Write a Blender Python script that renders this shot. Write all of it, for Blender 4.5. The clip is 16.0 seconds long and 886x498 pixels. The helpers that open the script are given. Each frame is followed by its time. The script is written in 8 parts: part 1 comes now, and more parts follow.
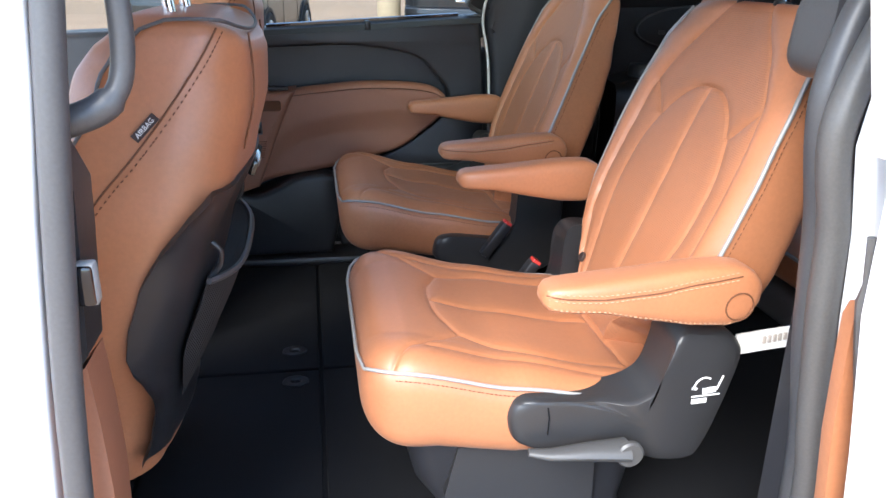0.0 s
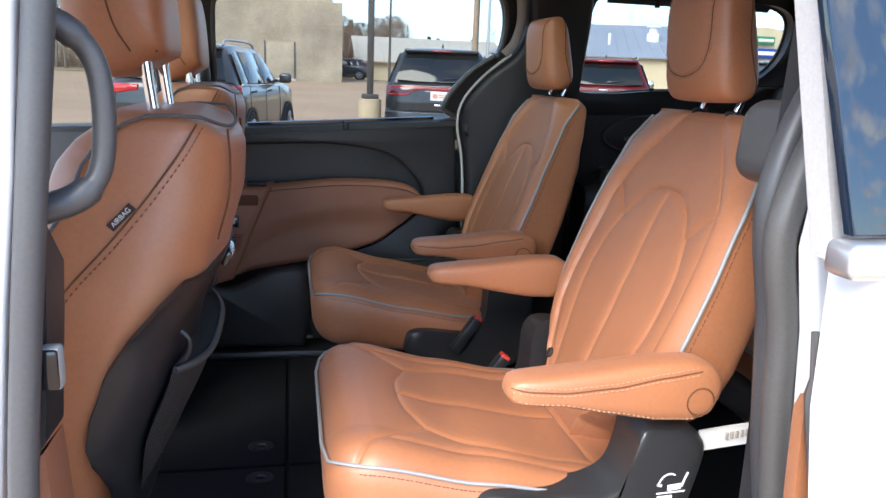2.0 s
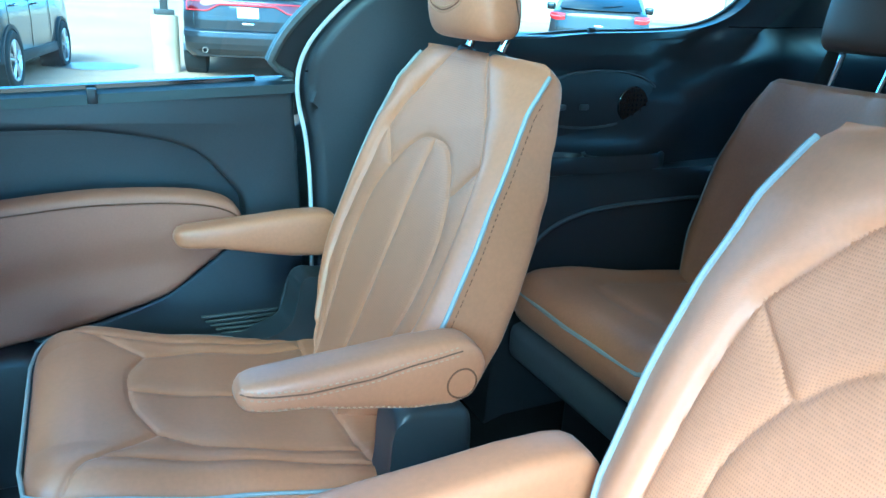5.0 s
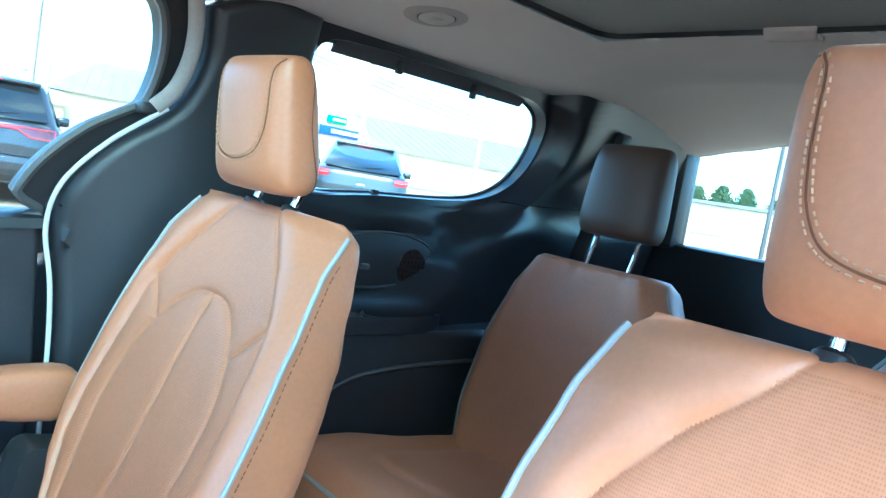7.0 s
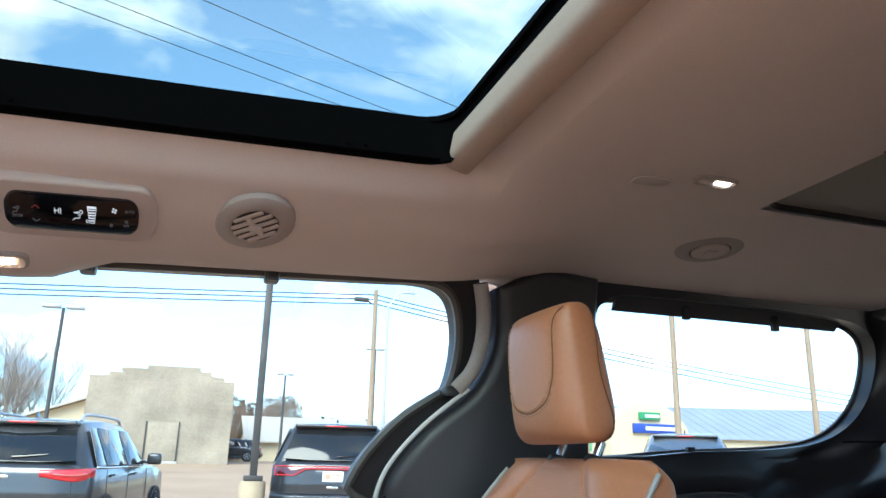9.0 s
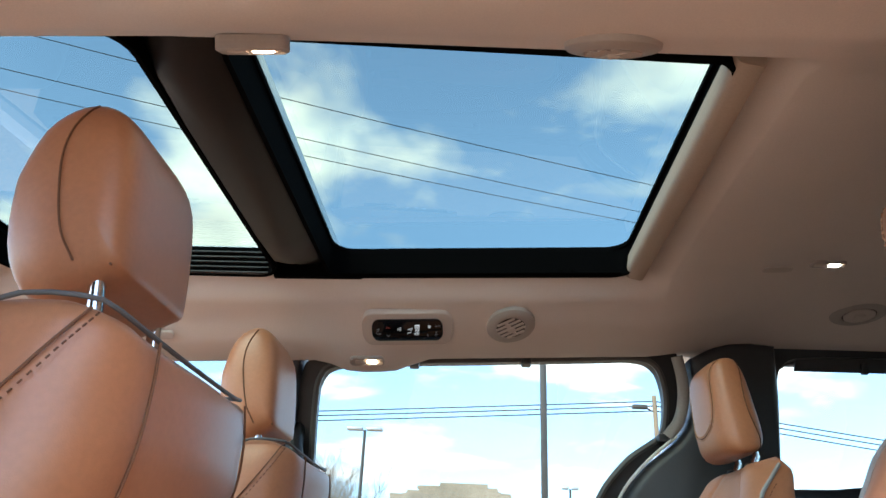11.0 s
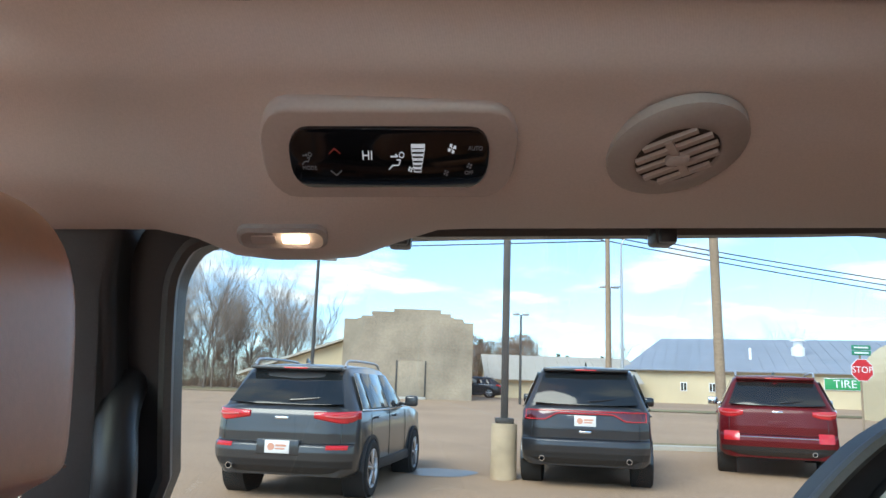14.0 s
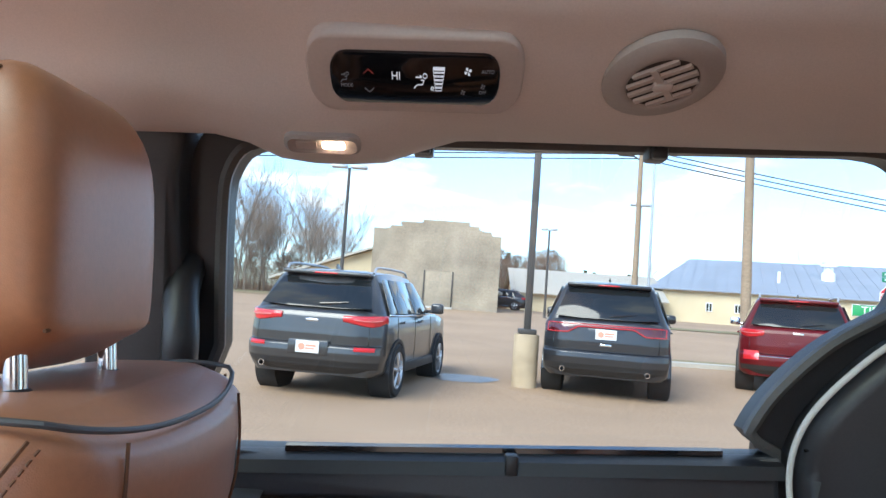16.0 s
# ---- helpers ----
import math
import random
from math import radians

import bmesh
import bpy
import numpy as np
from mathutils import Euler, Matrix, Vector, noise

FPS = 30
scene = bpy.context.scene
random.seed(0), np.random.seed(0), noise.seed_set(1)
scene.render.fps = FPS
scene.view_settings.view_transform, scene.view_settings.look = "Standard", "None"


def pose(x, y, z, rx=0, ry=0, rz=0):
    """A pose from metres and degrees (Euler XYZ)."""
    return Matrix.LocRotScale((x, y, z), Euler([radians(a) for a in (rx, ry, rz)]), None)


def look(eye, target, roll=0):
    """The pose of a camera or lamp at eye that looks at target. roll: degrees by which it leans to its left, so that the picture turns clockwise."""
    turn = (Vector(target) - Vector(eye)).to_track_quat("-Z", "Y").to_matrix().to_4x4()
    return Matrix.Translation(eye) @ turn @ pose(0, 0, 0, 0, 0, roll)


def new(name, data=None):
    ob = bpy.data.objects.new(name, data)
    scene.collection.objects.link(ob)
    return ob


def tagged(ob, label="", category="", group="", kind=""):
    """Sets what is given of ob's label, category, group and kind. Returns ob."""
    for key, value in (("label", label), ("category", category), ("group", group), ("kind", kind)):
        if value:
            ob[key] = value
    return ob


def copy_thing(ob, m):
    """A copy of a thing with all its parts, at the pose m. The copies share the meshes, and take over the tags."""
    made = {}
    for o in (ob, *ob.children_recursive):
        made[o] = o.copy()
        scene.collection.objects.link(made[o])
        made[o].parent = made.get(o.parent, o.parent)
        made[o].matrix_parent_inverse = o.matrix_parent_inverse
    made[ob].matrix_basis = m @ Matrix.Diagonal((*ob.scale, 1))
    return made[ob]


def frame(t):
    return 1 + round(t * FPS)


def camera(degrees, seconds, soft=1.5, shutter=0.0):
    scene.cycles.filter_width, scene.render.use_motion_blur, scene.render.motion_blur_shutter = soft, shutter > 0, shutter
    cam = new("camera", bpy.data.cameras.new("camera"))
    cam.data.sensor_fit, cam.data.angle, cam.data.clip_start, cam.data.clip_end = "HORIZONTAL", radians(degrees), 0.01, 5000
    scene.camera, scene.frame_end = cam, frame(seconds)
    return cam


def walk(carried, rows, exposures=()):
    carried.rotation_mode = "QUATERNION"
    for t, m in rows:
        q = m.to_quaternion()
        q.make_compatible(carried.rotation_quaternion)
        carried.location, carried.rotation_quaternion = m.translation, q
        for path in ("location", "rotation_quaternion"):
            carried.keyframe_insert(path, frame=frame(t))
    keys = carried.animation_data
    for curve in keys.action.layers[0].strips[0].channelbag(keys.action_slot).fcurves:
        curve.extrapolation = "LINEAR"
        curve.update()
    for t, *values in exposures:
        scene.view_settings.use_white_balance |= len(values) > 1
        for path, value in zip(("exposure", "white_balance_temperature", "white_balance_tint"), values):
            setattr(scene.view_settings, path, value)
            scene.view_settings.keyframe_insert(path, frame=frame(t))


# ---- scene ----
cam = camera(61.3, 16.0)
PATH = [
    (0, (-0.173, -1.561, 1.333), (0.152, 0.283, 0.631), 0.9),
    (0.5, (-0.158, -1.658, 1.307), (0.211, 0.233, 0.771), 1.9),
    (1, (-0.143, -1.704, 1.326), (0.262, 0.211, 0.915), 2.4),
    (1.5, (-0.155, -1.693, 1.334), (0.24, 0.224, 0.922), 2.1),
    (2, (-0.166, -1.588, 1.334), (0.228, 0.32, 0.883), 2.3),
    (2.5, (-0.102, -1.45, 1.33), (0.228, 0.455, 0.817), 2.6),
    (3, (0.054, -1.304, 1.314), (0.133, 0.61, 0.739), 3.1),
    (3.5, (0.08, -1.16, 1.311), (0.009, 0.735, 0.676), 2.4),
    (4, (0.02, -0.936, 1.326), (0.09, 0.964, 0.704), 1.8),
    (4.5, (0.012, -0.751, 1.342), (0.393, 1.11, 0.717), 2.5),
    (5, (-0.013, -0.636, 1.363), (0.822, 1.068, 0.729), 3.5),
    (5.2, (-0.034, -0.621, 1.386), (0.992, 0.976, 0.755), 4.1),
    (7.3, (-0.003, -0.516, 1.350), (1.434, 0.875, 1.408), 10.0),
    (7.5, (0.030, -0.490, 1.282), (1.414, 0.919, 1.597), 12.8),
    (8, (0.063, -0.469, 1.210), (1.406, 0.925, 1.712), 15.8),
    (8.5, (0.038, -0.510, 1.248), (1.181, 1.071, 1.687), 9.4),
    (9, (0.02, -0.551, 1.286), (0.635, 1.273, 1.827), 1.4),
    (9.5, (-0.021, -0.733, 1.252), (0.298, 1.112, 1.957), 0.0),
    (9.7, (-0.033, -0.812, 1.249), (0.214, 1.034, 1.98), 0.4),
    (11.8, (0.039, -1.18, 1.008), (-0.126, 0.645, 1.81), 2.8),
    (12, (-0.017, -1.071, 1.076), (-0.155, 0.822, 1.706), 2.9),
    (12.2, (-0.063, -0.961, 1.17), (-0.181, 0.983, 1.623), 3.0),
    (12.5, (-0.111, -0.826, 1.271), (-0.204, 1.16, 1.487), 3.1),
    (13, (-0.087, -0.58, 1.28), (-0.09, 1.419, 1.34), 3.7),
    (13.5, (-0.095, -0.264, 1.324), (-0.051, 1.73, 1.475), 3.8),
    (14, (-0.11, -0.087, 1.405), (-0.069, 1.879, 1.77), 1.9),
    (14.5, (-0.119, -0.047, 1.45), (-0.103, 1.889, 1.949), 1.9),
    (15, (-0.114, -0.043, 1.455), (-0.127, 1.898, 1.938), 2.3),
    (15.5, (-0.105, -0.071, 1.447), (-0.141, 1.893, 1.822), 2.9),
    (16, (-0.096, -0.203, 1.381), (-0.122, 1.793, 1.51), 4.1),
]
walk(cam, [(t, look(eye, target, roll)) for t, eye, target, roll in PATH], [
    (0.0, 2.90, 6500, 8), (0.5, 2.76, 6500, 8), (2.0, 2.52, 6600, 9), (2.5, 2.70, 6600, 10), (3.0, 2.93, 6200, 9), (3.5, 3.20, 5900, 7), (4.0, 3.80, 4900, -9), (4.5, 4.05, 4250, -22), (5.0, 4.16, 4050, -31),
    (5.2, 4.16, 4250, -27), (7.5, 4.40, 4600, -19), (8.5, 4.20, 4650, -18), (9.0, 3.15, 6100, 2), (9.5, 2.68, 6500, 5), (12.0, 2.90, 6500, -3), (12.5, 2.85, 6300, 2), (13.0, 2.85, 6500, 12), (13.5, 2.57, 6200, 2),
    (14.0, 2.42, 6400, 4), (14.5, 2.88, 6100, 10), (15.0, 3.18, 6300, 10), (15.5, 3.12, 6300, 9), (16.0, 2.78, 6300, 8)])

# ---- world and sun ----
SUN_EL, SUN_AZ = 39.0, 216.0
world = bpy.data.worlds.new("sky")
scene.world = world
world.use_nodes = True
wn, wl = world.node_tree.nodes, world.node_tree.links
wn.clear()
w_out = wn.new("ShaderNodeOutputWorld")
w_bg = wn.new("ShaderNodeBackground")
w_sky = wn.new("ShaderNodeTexSky")
w_sky.sky_type = "NISHITA"
w_sky.sun_disc = False
w_sky.sun_elevation = radians(SUN_EL)
w_sky.sun_rotation = radians(SUN_AZ)
w_sky.air_density, w_sky.dust_density, w_sky.ozone_density = 0.80, 0.08, 1.0
w_tc = wn.new("ShaderNodeTexCoord")
w_sep = wn.new("ShaderNodeSeparateXYZ")
wl.new(w_tc.outputs["Generated"], w_sep.inputs[0])
w_den = wn.new("ShaderNodeMath"); w_den.operation = "ADD"; w_den.inputs[1].default_value = 0.12
w_abs = wn.new("ShaderNodeMath"); w_abs.operation = "ABSOLUTE"
wl.new(w_sep.outputs[2], w_abs.inputs[0]); wl.new(w_abs.outputs[0], w_den.inputs[0])
w_dx = wn.new("ShaderNodeMath"); w_dx.operation = "DIVIDE"
w_dy = wn.new("ShaderNodeMath"); w_dy.operation = "DIVIDE"
for nd, k in ((w_dx, 0), (w_dy, 1)):
    wl.new(w_sep.outputs[k], nd.inputs[0]); wl.new(w_den.outputs[0], nd.inputs[1])
w_com = wn.new("ShaderNodeCombineXYZ")
wl.new(w_dx.outputs[0], w_com.inputs[0]); wl.new(w_dy.outputs[0], w_com.inputs[1])
w_map = wn.new("ShaderNodeMapping")
w_map.inputs["Location"].default_value = (3.1, 1.7, 0.0)
wl.new(w_com.outputs[0], w_map.inputs[0])
w_noi = wn.new("ShaderNodeTexNoise")
w_noi.inputs["Scale"].default_value = 1.35
w_noi.inputs["Detail"].default_value = 9.0
w_noi.inputs["Roughness"].default_value = 0.55
w_noi.inputs["Distortion"].default_value = 0.25
wl.new(w_map.outputs[0], w_noi.inputs["Vector"])
w_ramp = wn.new("ShaderNodeValToRGB")
w_ramp.color_ramp.elements[0].position = 0.505
w_ramp.color_ramp.elements[1].position = 0.645
wl.new(w_noi.outputs["Fac"], w_ramp.inputs[0])
w_hor = wn.new("ShaderNodeMapRange")
w_hor.inputs[1].default_value, w_hor.inputs[2].default_value = 0.03, 0.30
w_hor.inputs[3].default_value, w_hor.inputs[4].default_value = 0.03, 0.0
wl.new(w_sep.outputs[2], w_hor.inputs[0])
w_max = wn.new("ShaderNodeMath"); w_max.operation = "MAXIMUM"
wl.new(w_ramp.outputs[0], w_max.inputs[0]); wl.new(w_hor.outputs[0], w_max.inputs[1])
w_mix = wn.new("ShaderNodeMix"); w_mix.data_type = "RGBA"
wl.new(w_max.outputs[0], w_mix.inputs[0])
w_air = wn.new("ShaderNodeMapRange")
w_air.inputs[1].default_value, w_air.inputs[2].default_value = 0.02, 0.50
w_air.inputs[3].default_value, w_air.inputs[4].default_value = 0.0, 1.0
wl.new(w_sep.outputs[2], w_air.inputs[0])
w_tint = wn.new("ShaderNodeMix"); w_tint.data_type = "RGBA"
w_tint.inputs[6].default_value, w_tint.inputs[7].default_value = (0.43, 0.53, 0.66, 1), (1, 1, 1, 1)
wl.new(w_air.outputs[0], w_tint.inputs[0])
w_blue = wn.new("ShaderNodeMix"); w_blue.data_type = "RGBA"; w_blue.blend_type = "MULTIPLY"
w_blue.inputs[0].default_value = 1.0
wl.new(w_sky.outputs[0], w_blue.inputs[6]); wl.new(w_tint.outputs[2], w_blue.inputs[7])
wl.new(w_blue.outputs[2], w_mix.inputs[6])
w_puff = wn.new("ShaderNodeTexNoise")
w_puff.inputs["Scale"].default_value, w_puff.inputs["Detail"].default_value = 2.6, 6.0
wl.new(w_map.outputs[0], w_puff.inputs["Vector"])
w_grey = wn.new("ShaderNodeValToRGB")
w_grey.color_ramp.elements[0].position, w_grey.color_ramp.elements[1].position = 0.38, 0.60
w_grey.color_ramp.elements[0].color, w_grey.color_ramp.elements[1].color = (0.62, 0.61, 0.64, 1), (1.0, 0.98, 0.93, 1)
wl.new(w_puff.outputs["Fac"], w_grey.inputs[0])
w_cloud = wn.new("ShaderNodeVectorMath"); w_cloud.operation = "SCALE"
w_cloud.inputs["Scale"].default_value = 4.9
wl.new(w_grey.outputs[0], w_cloud.inputs[0])
wl.new(w_cloud.outputs[0], w_mix.inputs[7])
wl.new(w_mix.outputs[2], w_bg.inputs[0])
w_bg.inputs[1].default_value = 0.15
wl.new(w_bg.outputs[0], w_out.inputs[0])

sun = new("sun", bpy.data.lights.new("sun", "SUN"))
sun.data.energy, sun.data.angle, sun.data.color = 1.4, radians(38.0), (1.0, 0.95, 0.88)
_a, _e = radians(SUN_AZ), radians(SUN_EL)
SUN_FROM = Vector((math.sin(_a) * math.cos(_e), math.cos(_a) * math.cos(_e), math.sin(_e)))
sun.matrix_world = look(SUN_FROM * 60, (0, 0, 0))
scene.view_settings.exposure = 0.0


# ---- materials ----
def mat(name, color, rough=0.5, metal=0.0, spec=0.5, grain=0.0, grain_scale=300.0, bump=0.0, bump_scale=400.0,
        stain=0.0, stain_scale=4.0, emit=0.0, coat=0.0, per_object=0.0, weave=0.0, weave_scale=700.0, perf=0.0, perf_lean=0.0, sheen=0.0):
    """Procedural surface: colour varied at two scales, with fine relief."""
    m = bpy.data.materials.new(name)
    m.use_nodes = True
    n, l = m.node_tree.nodes, m.node_tree.links
    b = n["Principled BSDF"]
    b.inputs["Roughness"].default_value = rough
    b.inputs["Metallic"].default_value = metal
    b.inputs["Specular IOR Level"].default_value = spec
    b.inputs["Coat Weight"].default_value = coat
    b.inputs["Sheen Weight"].default_value = sheen
    b.inputs["Base Color"].default_value = (*color, 1)
    tc = n.new("ShaderNodeTexCoord")
    col = None
    if grain or stain or per_object:
        val = None
        for amount, sc, det in ((grain, grain_scale, 3), (stain, stain_scale, 6)):
            if not amount:
                continue
            t = n.new("ShaderNodeTexNoise")
            t.inputs["Scale"].default_value, t.inputs["Detail"].default_value = sc, det
            l.new(tc.outputs["Object"], t.inputs["Vector"])
            mr = n.new("ShaderNodeMapRange")
            mr.inputs[1].default_value, mr.inputs[2].default_value = 0.25, 0.75
            mr.inputs[3].default_value, mr.inputs[4].default_value = 1 - amount, 1 + amount
            l.new(t.outputs["Fac"], mr.inputs[0])
            if val is None:
                val = mr.outputs[0]
            else:
                mu = n.new("ShaderNodeMath"); mu.operation = "MULTIPLY"
                l.new(val, mu.inputs[0]); l.new(mr.outputs[0], mu.inputs[1])
                val = mu.outputs[0]
        if per_object:
            oi = n.new("ShaderNodeObjectInfo")
            mr = n.new("ShaderNodeMapRange")
            mr.inputs[3].default_value, mr.inputs[4].default_value = 1 - per_object, 1 + per_object
            l.new(oi.outputs["Random"], mr.inputs[0])
            if val is None:
                val = mr.outputs[0]
            else:
                mu = n.new("ShaderNodeMath"); mu.operation = "MULTIPLY"
                l.new(val, mu.inputs[0]); l.new(mr.outputs[0], mu.inputs[1])
                val = mu.outputs[0]
        vm = n.new("ShaderNodeVectorMath"); vm.operation = "SCALE"
        vm.inputs[0].default_value = color
        l.new(val, vm.inputs["Scale"])
        l.new(vm.outputs[0], b.inputs["Base Color"])
    height = None
    if bump:
        t = n.new("ShaderNodeTexVoronoi")
        t.inputs["Scale"].default_value = bump_scale
        l.new(tc.outputs["Object"], t.inputs["Vector"])
        height, strength = t.outputs["Distance"], bump
    if weave:
        w1 = n.new("ShaderNodeTexWave"); w1.inputs["Scale"].default_value = weave_scale; w1.bands_direction = "DIAGONAL"
        w1.inputs["Distortion"].default_value = 0.0
        l.new(tc.outputs["Object"], w1.inputs["Vector"])
        height, strength = w1.outputs["Fac"], weave
    if perf:
        mp = n.new("ShaderNodeMapping"); mp.inputs["Scale"].default_value = (0, 430, 430)
        rot = n.new("ShaderNodeVectorRotate"); rot.rotation_type = "Y_AXIS"; rot.inputs["Angle"].default_value = perf_lean
        l.new(tc.outputs["Object"], rot.inputs["Vector"]); l.new(rot.outputs[0], mp.inputs[0])
        t = n.new("ShaderNodeTexVoronoi"); t.inputs["Randomness"].default_value = 0.0
        t.inputs["Scale"].default_value = 1.0
        l.new(mp.outputs[0], t.inputs["Vector"])
        mr = n.new("ShaderNodeMapRange"); mr.inputs[1].default_value, mr.inputs[2].default_value = 0.15, 0.45
        l.new(t.outputs["Distance"], mr.inputs[0])
        dk = n.new("ShaderNodeMapRange"); dk.inputs[1].default_value, dk.inputs[2].default_value = 0.12, 0.34
        dk.inputs[3].default_value, dk.inputs[4].default_value = 0.70, 1.0
        l.new(t.outputs["Distance"], dk.inputs[0])
        vd = n.new("ShaderNodeVectorMath"); vd.operation = "SCALE"
        l.new(vm.outputs[0], vd.inputs[0]); l.new(dk.outputs[0], vd.inputs["Scale"])
        l.new(vd.outputs[0], b.inputs["Base Color"])
        height, strength = mr.outputs[0], perf
    if height is not None:
        bp = n.new("ShaderNodeBump")
        bp.inputs["Strength"].default_value, bp.inputs["Distance"].default_value = strength, 0.001
        l.new(height, bp.inputs["Height"])
        l.new(bp.outputs[0], b.inputs["Normal"])
    if emit:
        b.inputs["Emission Color"].default_value = (*color, 1)
        b.inputs["Emission Strength"].default_value = emit
    return m


def pane_mat(name, tint, gloss=1.0):
    """Thin glass: a clear tinted sheet with a reflecting face."""
    m = bpy.data.materials.new(name)
    m.use_nodes = True
    n, l = m.node_tree.nodes, m.node_tree.links
    n.remove(n["Principled BSDF"])
    out = n["Material Output"]
    tr = n.new("ShaderNodeBsdfTransparent"); tr.inputs[0].default_value = (*tint, 1)
    gl = n.new("ShaderNodeBsdfGlossy"); gl.inputs["Roughness"].default_value = 0.01
    lw = n.new("ShaderNodeLayerWeight"); lw.inputs[0].default_value = 0.5
    pw = n.new("ShaderNodeMath"); pw.operation = "POWER"; pw.inputs[1].default_value = 5.0
    sc = n.new("ShaderNodeMath"); sc.operation = "MULTIPLY_ADD"; sc.inputs[1].default_value = 0.9 * gloss; sc.inputs[2].default_value = 0.045 * gloss
    l.new(lw.outputs["Facing"], pw.inputs[0]); l.new(pw.outputs[0], sc.inputs[0])
    mx = n.new("ShaderNodeMixShader")
    l.new(sc.outputs[0], mx.inputs[0]); l.new(tr.outputs[0], mx.inputs[1]); l.new(gl.outputs[0], mx.inputs[2])
    l.new(mx.outputs[0], out.inputs[0])
    return m


LEATHER = mat("saddle_leather", (0.390, 0.152, 0.069), 0.42, spec=0.7, grain=0.06, grain_scale=160, bump=0.10, bump_scale=900, stain=0.08, stain_scale=7, sheen=0.06)
LEATHER_PERF = mat("perforated_leather", (0.378, 0.148, 0.068), 0.46, grain=0.06, grain_scale=160, perf=0.18, perf_lean=radians(23), stain=0.08, stain_scale=7, sheen=0.06)
# cushion copy of the perforated leather, darkened to hold down sun on its top
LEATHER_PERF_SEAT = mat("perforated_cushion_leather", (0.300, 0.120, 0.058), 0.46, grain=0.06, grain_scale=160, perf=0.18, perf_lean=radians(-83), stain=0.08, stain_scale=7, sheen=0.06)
LEATHER_TRIM = mat("saddle_vinyl_trim", (0.315, 0.135, 0.080), 0.48, grain=0.05, bump=0.12, bump_scale=800, stain=0.06, stain_scale=6)
THREAD = mat("stitch_thread", (0.40, 0.225, 0.135), 0.7)
SEAM = mat("seam_shadow_thread", (0.13, 0.05, 0.022), 0.8)
PIPING = mat("grey_piping", (0.30, 0.295, 0.29), 0.55, grain=0.06)
PIPING_DARK = mat("charcoal_piping", (0.085, 0.082, 0.085), 0.55)
PLASTIC = mat("black_moulded_plastic", (0.019, 0.019, 0.022), 0.40, grain=0.10, bump=0.15, bump_scale=1100, stain=0.12, stain_scale=9)
PLASTIC_SOFT = mat("black_soft_trim", (0.028, 0.028, 0.032), 0.38, grain=0.10, bump=0.18, bump_scale=900, stain=0.10, stain_scale=8)
PLASTIC_GLOSSY = mat("satin_black_trim", (0.020, 0.021, 0.025), 0.28, grain=0.06, bump=0.06, bump_scale=900)
PLASTIC_GREY = mat("charcoal_plastic", (0.068, 0.068, 0.072), 0.40, grain=0.08, bump=0.10, bump_scale=1000)
PLASTIC_SATIN = mat("charcoal_satin_plastic", (0.027, 0.027, 0.029), 0.34, grain=0.06, bump=0.12, bump_scale=1000, stain=0.06, stain_scale=9)
PLASTIC_LEVER = mat("grey_lever_plastic", (0.066, 0.065, 0.065), 0.40, grain=0.05, bump=0.08, bump_scale=1000)
GLOSS_BLACK = mat("gloss_black", (0.008, 0.008, 0.010), 0.12, coat=0.5)
RUBBER = mat("door_seal_rubber", (0.085, 0.082, 0.080), 0.45, grain=0.1, bump=0.1, bump_scale=300, stain=0.15)
CARPET = mat("black_carpet", (0.0055, 0.0059, 0.0076), 0.95, spec=0.2, grain=0.45, grain_scale=420, bump=0.8, bump_scale=700, stain=0.2, stain_scale=5, sheen=0.02)
MESH_NET = mat("black_net", (0.02, 0.02, 0.022), 0.8, weave=0.9, weave_scale=120)
LINER = mat("beige_headliner", (0.70, 0.615, 0.575), 0.9, grain=0.05, grain_scale=500, weave=0.06, weave_scale=330, stain=0.05, stain_scale=3)
LINER_PLASTIC = mat("beige_moulding", (0.56, 0.485, 0.45), 0.75, grain=0.04, bump=0.05, bump_scale=800)
SHADE_CLOTH = mat("grey_shade_cloth", (0.34, 0.335, 0.31), 0.9, grain=0.08, weave=0.3, weave_scale=200)
WHITE_PAINT = mat("white_car_paint", (0.82, 0.82, 0.83), 0.25, coat=0.7, stain=0.02)
CHROME = mat("chrome", (0.75, 0.75, 0.77), 0.12, metal=1.0)
STEEL = mat("dull_steel", (0.35, 0.35, 0.36), 0.35, metal=1.0)
RED_PLASTIC = mat("red_buckle", (0.65, 0.05, 0.04), 0.35)
WHITE_STRAP = mat("white_strap", (0.80, 0.79, 0.76), 0.8, grain=0.05, weave=0.4, weave_scale=250)
WHITE_INK = mat("white_ink", (0.75, 0.75, 0.75), 0.6)
BROWN_TAG = mat("dark_tag", (0.035, 0.02, 0.018), 0.7)
LAMP_ON = mat("lit_lens_warm", (1.0, 0.72, 0.48), 0.4, emit=5.0)
LAMP_COOL = mat("lit_lens", (1.0, 0.90, 0.80), 0.4, emit=2.5)
ICON = mat("display_white", (0.60, 0.63, 0.70), 0.4, emit=0.10)
ICON_DIM = mat("display_dim", (0.20, 0.20, 0.22), 0.4, emit=0.02)
GLASS = pane_mat("window_glass", (0.455, 0.49, 0.485))
GLASS_ROOF = pane_mat("roof_glass", (0.235, 0.283, 0.258))
GLASS_DARK = mat("dark_reflecting_glass", (0.010, 0.020, 0.036), 0.03, spec=0.55, coat=0.35)
BELT = mat("seat_belt_webbing", (0.02, 0.02, 0.022), 0.75, weave=0.5, weave_scale=300)

# ---- mesh tools ----
BASE = {}


